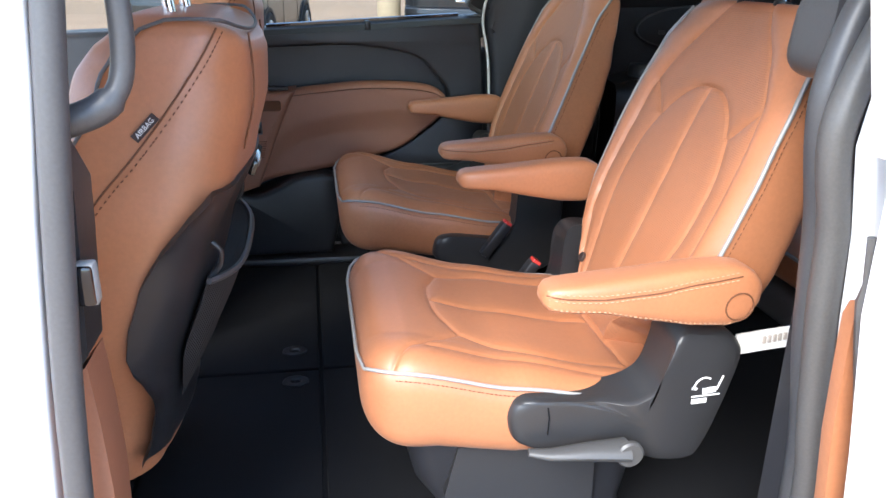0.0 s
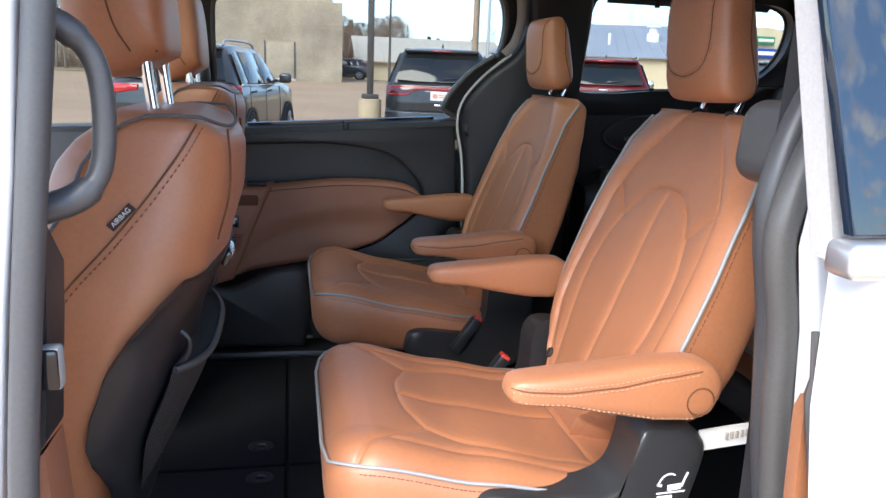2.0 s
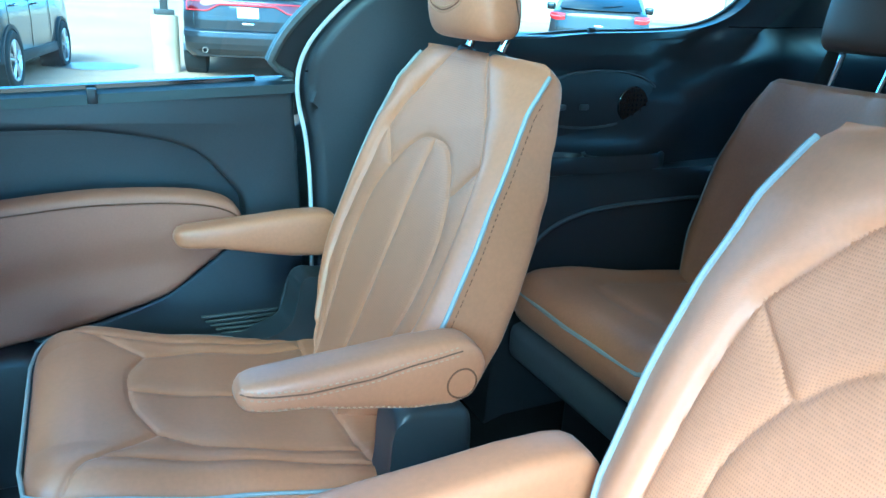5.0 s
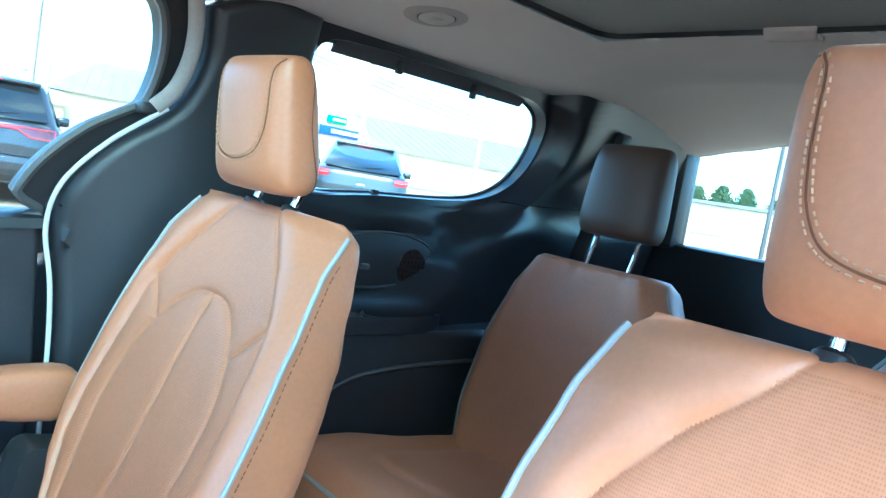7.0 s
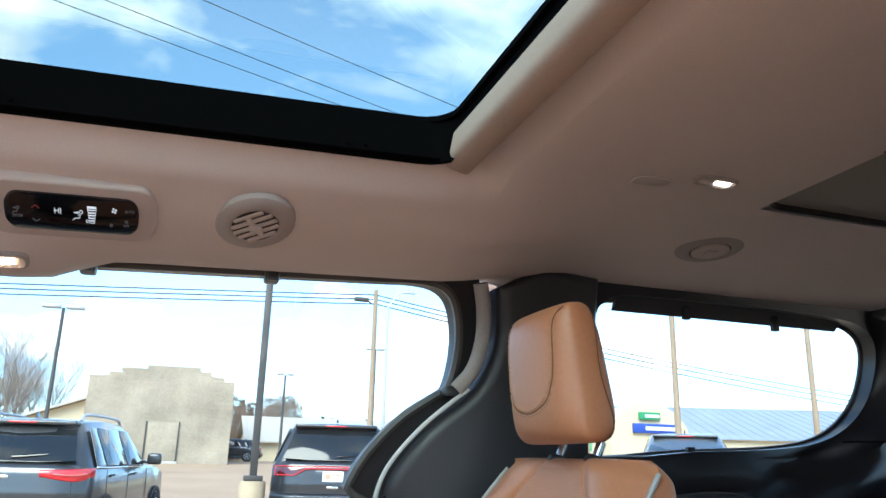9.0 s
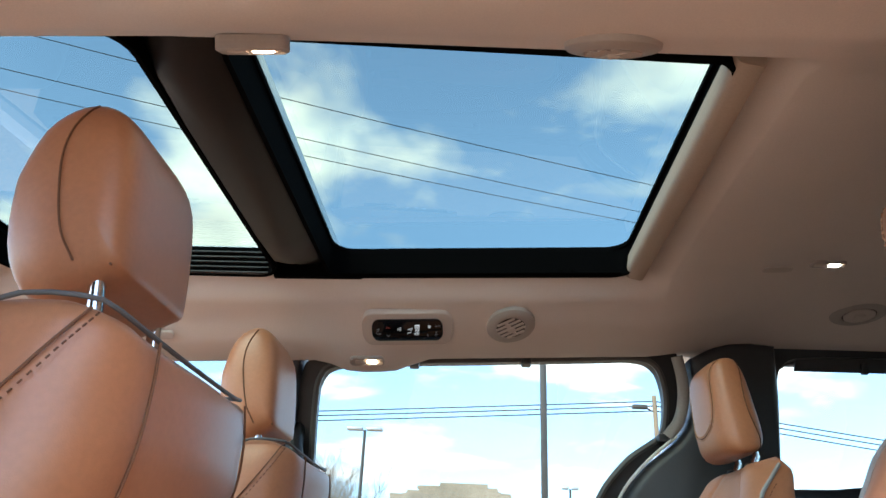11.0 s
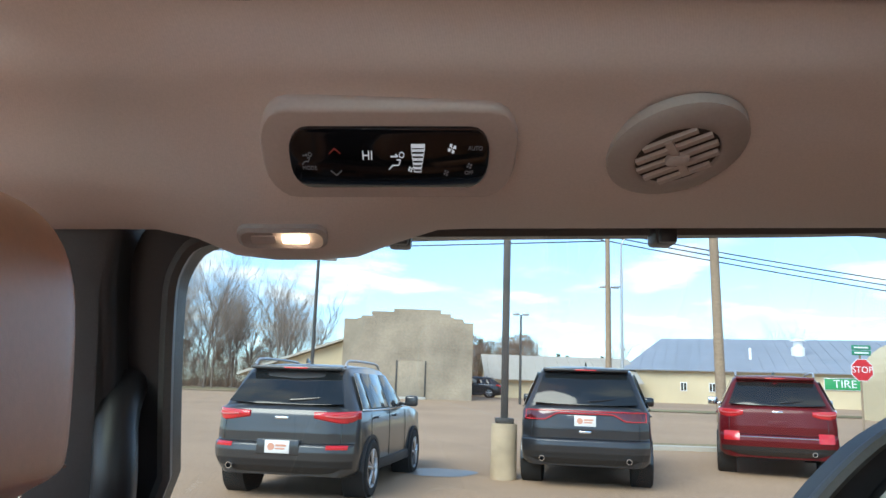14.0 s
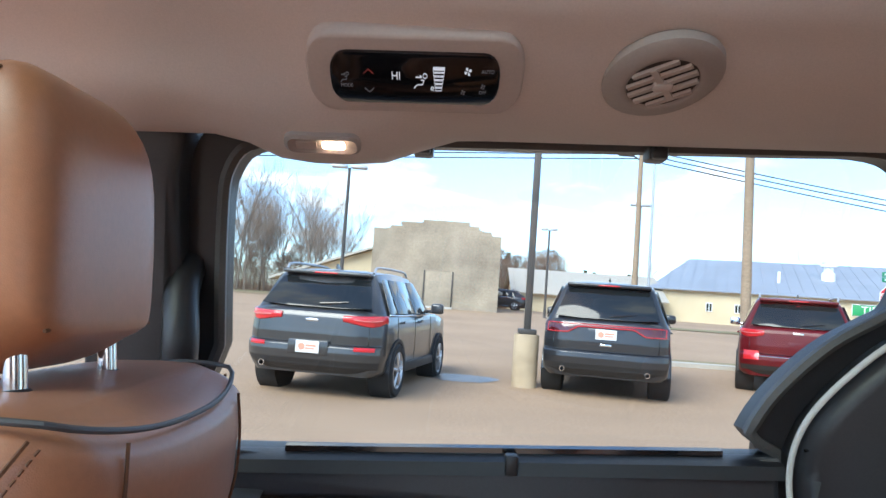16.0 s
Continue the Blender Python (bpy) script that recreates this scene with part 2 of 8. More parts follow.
def thing(name, at, label, category, group="", kind=""):
    ob = tagged(new(name), label, category, group, kind)
    ob.location = at
    BASE[ob] = Vector(at)
    return ob


def finish(name, bm, material, smooth=True, angle=40):
    bmesh.ops.remove_doubles(bm, verts=bm.verts, dist=1e-6)
    bmesh.ops.recalc_face_normals(bm, faces=bm.faces)
    if smooth:
        for f in bm.faces:
            f.smooth = True
        lim = radians(angle)
        for e in bm.edges:
            if len(e.link_faces) == 2 and e.calc_face_angle(0.0) > lim:
                e.smooth = False
    me = bpy.data.meshes.new(name)
    bm.to_mesh(me)
    bm.free()
    for m in (material if isinstance(material, (list, tuple)) else [material]):
        me.materials.append(m)
    return me


def part(name, bm, material, parent, label="", smooth=True, angle=40):
    """One mesh under a thing or a part; the bmesh is in the thing's world coordinates."""
    base = BASE.get(parent, Vector((0, 0, 0)))
    bmesh.ops.translate(bm, vec=-base, verts=bm.verts)
    ob = new(name, finish(name, bm, material, smooth, angle))
    ob.parent = parent
    BASE[ob] = base
    if label:
        ob["label"] = label
    return ob


def structure(name, bm, material, label, category, smooth=True, angle=40):
    ob = tagged(new(name, finish(name, bm, material, smooth, angle)), label, category, kind="structure")
    BASE[ob] = Vector((0, 0, 0))
    return ob


def bag():
    return bmesh.new()


def loft(bm, rings, caps=True, closed=True):
    vs = [[bm.verts.new(p) for p in r] for r in rings]
    n = len(vs[0])
    for a, b in zip(vs, vs[1:]):
        for i in range(n if closed else n - 1):
            j = (i + 1) % n
            bm.faces.new((a[i], a[j], b[j], b[i]))
    if caps and closed:
        bm.faces.new(vs[0][::-1])
        bm.faces.new(vs[-1])
    return vs


def smooth_line(pts, n=6, closed=False):
    """Catmull-Rom through the points."""
    P = [Vector(p) for p in pts]
    out, m = [], len(P)
    for i in range(m if closed else m - 1):
        p1, p2 = P[i], P[(i + 1) % m]
        p0 = P[i - 1] if (closed or i > 0) else p1 * 2 - p2
        p3 = P[(i + 2) % m] if (closed or i + 2 < m) else p2 * 2 - p1
        for k in range(n):
            t = k / n
            out.append(0.5 * ((2 * p1) + (p2 - p0) * t + (2 * p0 - 5 * p1 + 4 * p2 - p3) * t * t + (3 * p1 - p0 - 3 * p2 + p3) * t ** 3))
    if not closed:
        out.append(P[-1])
    return out


def tube(bm, pts, r, n=8, closed=False, flat=1.0, up=None):
    """A round or flattened bar along the points; r may be a list."""
    P = [Vector(p) for p in pts]
    rings, side = [], None
    m = len(P)
    for i, p in enumerate(P):
        a = P[i - 1] if (i > 0 or closed) else p
        b = P[(i + 1) % m] if (i + 1 < m or closed) else p
        d = (b - a).normalized()
        if side is None:
            ref = Vector(up) if up else (Vector((0, 0, 1)) if abs(d.z) < 0.9 else Vector((1, 0, 0)))
            side = d.cross(ref).normalized()
        side = (side - d * side.dot(d)).normalized()
        o = d.cross(side)
        rr = r[i] if isinstance(r, (list, tuple)) else r
        rings.append([p + side * (math.cos(2 * math.pi * k / n) * rr) + o * (math.sin(2 * math.pi * k / n) * rr * flat) for k in range(n)])
    if closed:
        rings.append(rings[0])
    loft(bm, rings, caps=not closed)


def rbox(bm, lo, hi, r=0.01, seg=2, m=None):
    """A box between two corners with rounded edges."""
    lo, hi = Vector(lo), Vector(hi)
    g = bmesh.ops.create_cube(bm, size=1.0)["verts"]
    c, s = (lo + hi) / 2, hi - lo
    for v in g:
        v.co = Vector((v.co.x * s.x, v.co.y * s.y, v.co.z * s.z)) + c
    r = min(r, min(abs(k) for k in s) * 0.49)
    es = list({e for v in g for e in v.link_edges})
    res = bmesh.ops.bevel(bm, geom=es, offset=r, segments=seg, profile=0.5, affect="EDGES")
    if m is not None:
        vs = {v for f in res["faces"] for v in f.verts} | {v for v in g if v.is_valid}
        bmesh.ops.transform(bm, matrix=m, verts=list(vs))


def plate(bm, pts, depth, r=0.0, seg=2):
    """A polygon pushed along the vector depth, its far rim rounded by r."""
    n0 = len(bm.verts)
    f = bm.faces.new([bm.verts.new(Vector(p)) for p in pts])
    g = bmesh.ops.extrude_face_region(bm, geom=[f])["geom"]
    vs = [v for v in g if isinstance(v, bmesh.types.BMVert)]
    bmesh.ops.translate(bm, vec=Vector(depth), verts=vs)
    if r:
        s = set(vs)
        es = [e for e in bm.edges if e.verts[0] in s and e.verts[1] in s]
        bmesh.ops.bevel(bm, geom=es, offset=r, segments=seg, profile=0.5, affect="EDGES")


def disc(bm, c, axis, r, depth, n=24, bevel=0.0):
    """A round button of that depth along axis, centred on c."""
    c, a = Vector(c), Vector(axis).normalized()
    u = a.orthogonal().normalized()
    v = a.cross(u)
    ring = lambda k, o: [c + a * o + (u * math.cos(2 * math.pi * i / n) + v * math.sin(2 * math.pi * i / n)) * k for i in range(n)]
    rs = [ring(r, 0), ring(r, depth - bevel), ring(r - bevel, depth)] if bevel else [ring(r, 0), ring(r, depth)]
    loft(bm, rs)


def rrect(w, h, r, n=5):
    """A rounded rectangle about the origin, as (a, b) pairs."""
    out = []
    for cx, cy, a0 in ((w / 2 - r, h / 2 - r, 0), (-w / 2 + r, h / 2 - r, 90), (-w / 2 + r, -h / 2 + r, 180), (w / 2 - r, -h / 2 + r, 270)):
        for k in range(n + 1):
            a = radians(a0 + 90 * k / n)
            out.append((cx + r * math.cos(a), cy + r * math.sin(a)))
    return out


def lerp_table(table, x):
    for (x0, v0), (x1, v1) in zip(table, table[1:]):
        if x <= x1:
            t = max(0.0, (x - x0) / (x1 - x0))
            t = t * t * (3 - 2 * t) * 0.5 + t * 0.5
            return v0 + (v1 - v0) * t
    return table[-1][1]


def stitches(bm, pts, size=0.0045, gap=0.0075, w=0.0014):
    """Little thread dashes laid along a line."""
    P = [Vector(p) for p in pts]
    carry = 0.0
    for a, b in zip(P, P[1:]):
        L = (b - a).length
        if L < 1e-6:
            continue
        d = (b - a) / L
        s = carry
        while s + size < L:
            tube(bm, [a + d * s, a + d * (s + size)], w, 4)
            s += gap
        carry = max(0.0, s - L)

# ---- the van: floor, sides, roof ----
def wall_y(z):
    """How far the side leans in towards the roof."""
    return 0.80 - 0.27 * max(0.0, z - 1.17)


def sill_z(x):
    return 1.17 + 0.06 * x


bm = bag()
rbox(bm, (-1.75, -0.86, 0.38), (2.08, 0.86, 0.432), 0.01)
floor = structure("floor", bm, CARPET, "black carpeted van floor with storage lids", "floor")


def floor_lid(x0, x1, y0, y1):
    b = bag()
    rbox(b, (x0, y0, 0.425), (x1, y1, 0.441), 0.006, 2)
    part("floor_lid", b, CARPET, floor)


floor_lid(-0.522, -0.186, 0.032, 0.69)
floor_lid(-0.522, -0.186, -0.66, 0.022)
floor_lid(-0.178, 0.28, 0.032, 0.70)
floor_lid(-0.178, 0.28, -0.66, 0.022)
floor_lid(-1.05, -0.53, -0.66, 0.70)
for rx, ry in ((-0.245, 0.118), (-0.241, -0.03), (-0.27, 0.735), (-0.33, 0.735), (-0.245, -0.58)):
    b = bag()
    loft(b, [[Vector((rx + math.cos(a) * k * 1.25, ry + math.sin(a) * k, h)) for a in [i * math.pi / 12 for i in range(24)]]
             for k, h in ((0.024, 0.440), (0.024, 0.4445), (0.020, 0.4455), (0.011, 0.4445), (0.009, 0.441))])
    part("lid_ring", b, PLASTIC, floor, "charcoal plastic finger ring")
b = bag()
rbox(b, (-0.60, 0.705, 0.43), (0.40, 0.83, 0.462), 0.012)
part("door_step", b, PLASTIC, floor, "black plastic scuff plate")
b = bag()
rbox(b, (-0.42, -0.97, 0.36), (0.42, -0.70, 0.447), 0.02)
part("door_step", b, PLASTIC, floor, "black plastic scuff plate")


def side_plate(bm, xz, y0, y1, r=0.0, sgn=1, lean=True):
    """A trim panel given by (x, z) pairs; y0 inner face, y1 outer, leaning with the side."""
    q = lambda z: (wall_y(z) - 0.80) if lean else 0.0
    n = len(xz)
    f = bm.faces.new([bm.verts.new((x, sgn * (y1 + q(z)), z)) for x, z in xz])
    g = bmesh.ops.extrude_face_region(bm, geom=[f])["geom"]
    vs = [v for v in g if isinstance(v, bmesh.types.BMVert)]
    bmesh.ops.translate(bm, vec=(0, sgn * (y0 - y1), 0), verts=vs)
    if r:
        s = set(vs)
        es = [e for e in bm.edges if e.verts[0] in s and e.verts[1] in s]
        bmesh.ops.bevel(bm, geom=es, offset=r, segments=3, profile=0.5, affect="EDGES")


def ring_plate(bm, inner, outer, y0, y1, sgn=1):
    """A frame between two loops of (x, z) pairs, leaning with the side."""
    q = lambda z: wall_y(z) - 0.80
    n = len(inner)
    V = {}
    for k, loop in (("i", inner), ("o", outer)):
        for j, yy in ((0, y0), (1, y1)):
            V[k, j] = [bm.verts.new((x, sgn * (yy + q(z)), z)) for x, z in loop]
    for a, c in ((("i", 0), ("o", 0)), (("o", 0), ("o", 1)), (("o", 1), ("i", 1)), (("i", 1), ("i", 0))):
        for i in range(n):
            j = (i + 1) % n
            bm.faces.new((V[a][i], V[a][j], V[c][j], V[c][i]))


# right sliding door, closed
WIN = [(-0.385, 1.155), (-0.388, 1.30), (-0.386, 1.46), (-0.376, 1.525), (-0.335, 1.556), (-0.20, 1.566), (0.05, 1.577), (0.30, 1.588),
       (0.405, 1.592), (0.452, 1.578), (0.474, 1.54), (0.482, 1.48), (0.472, 1.415), (0.445, 1.393), (0.39, 1.355), (0.335, 1.293),
       (0.306, 1.235), (0.300, 1.188)]
WOUT = [(-0.425, 1.11), (-0.43, 1.30), (-0.428, 1.47), (-0.415, 1.555), (-0.345, 1.60), (-0.20, 1.61), (0.05, 1.62), (0.30, 1.63),
        (0.42, 1.635), (0.50, 1.615), (0.52, 1.55), (0.522, 1.48), (0.502, 1.412), (0.47, 1.38), (0.42, 1.335), (0.372, 1.272),
        (0.352, 1.215), (0.348, 1.13)]
WIN = [(p.x, p.y) for p in smooth_line([(a, c, 0) for a, c in WIN], 4, closed=True)]
WOUT = [(p.x, p.y) for p in smooth_line([(a, c, 0) for a, c in WOUT], 4, closed=True)]
STRIP = [(0.385, 0.50), (0.380, 0.80), (0.377, 0.975), (0.368, 1.087), (0.350, 1.185), (0.361, 1.262), (0.418, 1.338), (0.498, 1.407), (0.530, 1.49),
         (0.520, 1.585)]


GR_X0, GR_X1 = 0.160, 0.324


def sliding_door_lining():
    d = tagged(new("door_1"), "closed sliding door with black trim and saddle brown insert", "door", kind="structure")
    b = bag()
    side_plate(b, [(-0.43, 0.46), (0.372, 0.46), (0.368, 0.9), (0.35, 1.185), (-0.43, 1.145)], 0.852, 0.93)
    part("door_shell", b, PLASTIC_SOFT, d)
    # upper trim sweeping down behind the arm rest
    b = bag()
    up = smooth_line([(-0.43, 1.098, 0), (-0.324, 1.103, 0), (-0.169, 1.110, 0), (-0.013, 1.110, 0), (0.145, 1.079, 0), (0.225, 1.008, 0), (0.252, 0.955, 0),
                      (0.235, 0.90, 0), (0.16, 0.838, 0), (0.09, 0.792, 0), (-0.02, 0.755, 0), (-0.16, 0.728, 0)], 5)
    xz = [(p.x, p.y) for p in up] + [(-0.13, 0.56), (-0.10, 0.47), (0.370, 0.47), (0.366, 0.9), (0.352, 1.12), (0.345, 1.188), (-0.43, 1.143)]
    side_plate(b, xz, 0.785, 0.86, 0.010)
    part("upper_trim", b, PLASTIC_SOFT, d)
    b = bag()
    loft(b, [[Vector((x, wall_y(sill_z(x)) + o, sill_z(x) + h)) for o, h in ((-0.022, -0.012), (-0.016, 0.004), (0.0, 0.010), (0.06, 0.012), (0.06, -0.02))]
             for x in [-0.43 + 0.78 * i / 20 for i in range(21)]])
    part("window_ledge", b, PLASTIC, d)
    b = bag()
    loft(b, [[Vector((x, 0.812 + o, sill_z(x) + 0.010 + h)) for o, h in ((-0.006, 0), (-0.006, 0.008), (0.006, 0.010), (0.006, 0))]
             for x in [-0.30 + 0.58 * i / 12 for i in range(13)]])
    part("shade_slot", b, GLOSS_BLACK, d)
    b = bag()
    rbox(b, (-0.009, 0.776, 1.158), (0.008, 0.800, 1.184), 0.003)
    part("shade_hook", b, PLASTIC, d)
    # speaker slats low behind the insert
    for i in range(9):
        z = 0.660 + i * 0.0098
        x0 = GR_X0 + 0.11 * (1 - (i / 8) ** 0.6)
        b = bag()
        rbox(b, (x0, 0.778, z - 0.0026), (GR_X1, 0.788, z + 0.0026), 0.0015, 1)
        part("speaker_slat", b, PLASTIC_LEVER, d)
    # brown insert: a post with the switches, a padded roll and a scooped lower part
    b = bag()
    edge = smooth_line([(-0.222, 0.985, 0), (-0.250, 0.93, 0), (-0.283, 0.85, 0), (-0.315, 0.77, 0), (-0.347, 0.69, 0)], 5)
    side_plate(b, [(-0.418, 0.968), (-0.32, 0.974)] + [(p.x, p.y) for p in edge] + [(-0.418, 0.668)], 0.737, 0.86, 0.012)
    part("switch_post", b, LEATHER_TRIM, d, "saddle brown door post with switches")
    top = smooth_line([(-0.300, 0.977, 0), (-0.22, 0.986, 0), (-0.167, 0.992, 0), (-0.009, 1.005, 0), (0.149, 0.998, 0), (0.222, 0.975, 0), (0.240, 0.935, 0),
                       (0.212, 0.885, 0)], 5)
    low = smooth_line([(-0.36, 0.690, 0), (-0.30, 0.712, 0), (-0.21, 0.727, 0), (-0.12, 0.742, 0), (-0.021, 0.764, 0), (0.097, 0.801, 0), (0.158, 0.845, 0), (0.212, 0.888, 0), (0.240, 0.935, 0)], 5)
    zt = [(p.x, p.y) for p in top[:-5]] + [(0.2395, 0.9365)]
    zl = [(p.x, p.y) for p in low]
    crease = [(-0.36, 0.70), (-0.31, 0.78), (-0.26, 0.83), (-0.18, 0.862), (-0.08, 0.884), (0.05, 0.894), (0.16, 0.893), (0.24, 0.92)]
    b = bag()
    cols = []
    for i in range(71):
        x = -0.36 + 0.5995 * math.sin(i / 70 * math.pi / 2)
        t1, t0, c0 = lerp_table(zt, max(-0.30, x)), lerp_table(zl, x), lerp_table(crease, x)
        col = [(x, 0.80 + wall_y(t0) - 0.80, t0)]
        for k in range(29):
            z = t0 + (t1 - t0) * k / 28
            rim = min((t1 - z), (z - t0), (0.246 - x) * 0.8)
            f = max(0.0, min(1.0, 0.5 + (c0 - z) / 0.075))
            y = 0.746 + 0.0105 * f * f * (3 - 2 * f) + 0.012 * max(0.0, 1 - rim / 0.014) ** 2
            col.append((x, y, z))
        cols.append(col + [(x, 0.80, t1)])
    vs = [[b.verts.new(p) for p in c] for c in cols]
    for r0, r1 in zip(vs, vs[1:]):
        for i in range(len(r0) - 1):
            b.faces.new((r0[i], r1[i], r1[i + 1], r0[i + 1]))
    part("door_insert", b, LEATHER_TRIM, d, "saddle brown padded insert with a soft scoop", angle=60)
    b = bag()
    tube(b, [(p.x, 0.744, p.y - 0.016) for p in top[2:-4]], 0.0016, 5)
    part("insert_seam", b, SEAM, d)
    # map pocket
    b = bag()
    lip = smooth_line([(-0.418, 0.676, 0), (-0.36, 0.668, 0), (-0.30, 0.690, 0), (-0.24, 0.722, 0), (-0.16, 0.732, 0), (-0.11, 0.722, 0)], 4)
    side_plate(b, [(p.x, p.y) for p in lip] + [(-0.10, 0.60), (-0.13, 0.47), (-0.418, 0.47)], 0.715, 0.86, 0.018)
    part("map_pocket", b, PLASTIC, d, "black moulded map pocket")
    # pull handle, release latch, heater switch, speaker slots
    b = bag()
    loft(b, [[Vector((-0.338 + a, y + 0.35 * c, z)) for a, c in rrect(0.038, 0.030, 0.010, 3)] for y, z in ((0.800, 1.118), (0.765, 1.110), (0.744, 1.085), (0.738, 1.04), (0.744, 1.005), (0.770, 0.985), (0.80, 0.978))])
    part("pull_handle", b, PLASTIC_GREY, d, "charcoal vertical grab handle")
    b = bag()
    rbox(b, (-0.388, 0.731, 0.924), (-0.268, 0.760, 0.957), 0.008)
    latch_bezel = part("latch_recess", b, SEAM, d, "dark latch recess")
    b = bag()
    rbox(b, (-0.352, 0.727, 0.928), (-0.330, 0.750, 0.953), 0.003)
    part("latch_lever", b, STEEL, latch_bezel, "steel door latch")
    b = bag()
    rbox(b, (-0.368, 0.727, 0.929), (-0.353, 0.750, 0.951), 0.002)
    part("lock_mark", b, mat("dull_red_mark", (0.16, 0.018, 0.014), 0.5), latch_bezel, "dull red lock mark")
    b = bag()
    rbox(b, (-0.359, 0.7325, 0.855), (-0.327, 0.76, 0.894), 0.004)
    sw = part("seat_heater_switch", b, PLASTIC_GREY, d, "charcoal switch with pale mark")
    b = bag()
    rbox(b, (-0.355, 0.7305, 0.859), (-0.331, 0.738, 0.890), 0.003)
    part("switch_key", b, GLOSS_BLACK, sw)
    b = bag()
    rbox(b, (-0.346, 0.729, 0.868), (-0.339, 0.733, 0.882), 0.001)
    part("switch_mark", b, PIPING, sw)
    for r in range(8):
        b = bag()
        rbox(b, (-0.394 + r * 0.0015, 0.7355, 0.784 + r * 0.0068), (-0.326 + r * 0.0015, 0.745, 0.7865 + r * 0.0068), 0.001, 1)
        part("speaker_slot", b, SEAM, d)
    b = bag()
    rbox(b, (-0.305, 0.758, 0.981), (-0.245, 0.79, 0.993), 0.004)
    part("switch_bar", b, PLASTIC, d)
    return d


door_1 = sliding_door_lining()

w1 = tagged(new("window_1"), "sliding door window with black frame", "window", kind="structure")
b = bag()
ring_plate(b, WIN, WOUT, 0.806, 0.86)
part("window_frame", b, PLASTIC, w1)
b = bag()
tube(b, [(x, wall_y(z) + 0.004, z) for x, z in WIN], 0.008, 6, closed=True)
part("window_seal", b, RUBBER, w1)
b = bag()
b.faces.new([b.verts.new((x, wall_y(z) + 0.03, z)) for x, z in WIN])
pane = part("pane", b, GLASS, w1, smooth=False)
pane.visible_shadow = False
for hx in (-0.139, 0.138):
    b = bag()
    hz = 1.572 + 0.045 * hx
    rbox(b, (hx - 0.012, 0.668, hz - 0.018), (hx + 0.012, 0.70, hz + 0.012), 0.004)
    rbox(b, (hx - 0.009, 0.660, hz - 0.018), (hx + 0.009, 0.672, hz - 0.002), 0.003)
    part("shade_hook", b, PLASTIC, w1)
b = bag()
tube(b, smooth_line([(x, wall_y(z) - 0.030, z) for x, z in STRIP[:8]], 6), 0.0042, 8)
WEATHER = b
b = bag()
tube(b, smooth_line([(x - 0.010, wall_y(z) - 0.024, z) for x, z in ((0.487, 1.405), (0.514, 1.44), (0.526, 1.49), (0.524, 1.54), (0.512, 1.590))], 5), 0.014, 10)
structure("trim_felt_strip", b, mat("grey_felt_strip", (0.36, 0.33, 0.31), 0.85, grain=0.08), "wide grey felt strip beside the side window", "trim")
b = bag()
rbox(b, (0.455, wall_y(1.4) - 0.030, 1.392), (0.492, wall_y(1.4) + 0.01, 1.412), 0.005)
structure("trim_clip", b, PLASTIC, "black clip at the window corner", "trim")
b = WEATHER
structure("trim_weatherstrip", b, mat("pale_weatherstrip", (0.62, 0.62, 0.60), 0.6, grain=0.05), "pale rubber weatherstrip round the door opening", "weatherstrip")


QWIN = [(0.745, 1.30), (0.742, 1.42), (0.745, 1.54), (0.765, 1.585), (0.83, 1.60), (1.05, 1.603), (1.28, 1.597), (1.355, 1.585), (1.393, 1.55),
        (1.400, 1.49), (1.385, 1.425), (1.345, 1.372), (1.28, 1.338), (1.18, 1.322), (1.0, 1.312)]
QWIN = [(x + max(0.0, x - 1.1) * 0.16, z) for x, z in QWIN]
QWIN = [(p.x, p.y) for p in smooth_line([(a, c, 0) for a, c in QWIN], 4, closed=True)]
CREST = [(p.x, p.y) for p in smooth_line([(1.515, 1.70, 0), (1.512, 1.60, 0), (1.50, 1.50, 0), (1.455, 1.39, 0), (1.36, 1.28, 0), (1.27, 1.19, 0), (1.17, 1.10, 0), (1.05, 1.03, 0)], 5)]


def lining_y(x, z, edge):
    """Inner face of the rear side lining; edge: distance from the window's rim."""
    low = min(1.0, max(0.0, (1.35 - z) / 0.10))
    y = wall_y(z) - 0.010 - 0.028 * low * low * (3 - 2 * low)
    best, side = 9e9, 1.0
    for (ax, az), (bx, bz) in zip(CREST, CREST[1:]):
        ux, uz = bx - ax, bz - az
        t = min(1.0, max(0.0, ((x - ax) * ux + (z - az) * uz) / (ux * ux + uz * uz)))
        d = math.hypot(x - ax - ux * t, z - az - uz * t)
        if d < best:
            best, side = d, ux * (z - az) - uz * (x - ax)
    if side < 0:
        wd = 0.095 + 0.015 * min(1.0, max(0.0, (1.42 - z) / 0.2))
        h = math.cos(min(1.0, best / wd) * math.pi / 2) ** 1.4
    else:
        h = 0.72 + 0.28 * math.cos(min(1.0, best / 0.20) * math.pi / 2) ** 2
    f = min(1.0, edge / 0.05)
    return y - 0.080 * h * f * f * (3 - 2 * f)


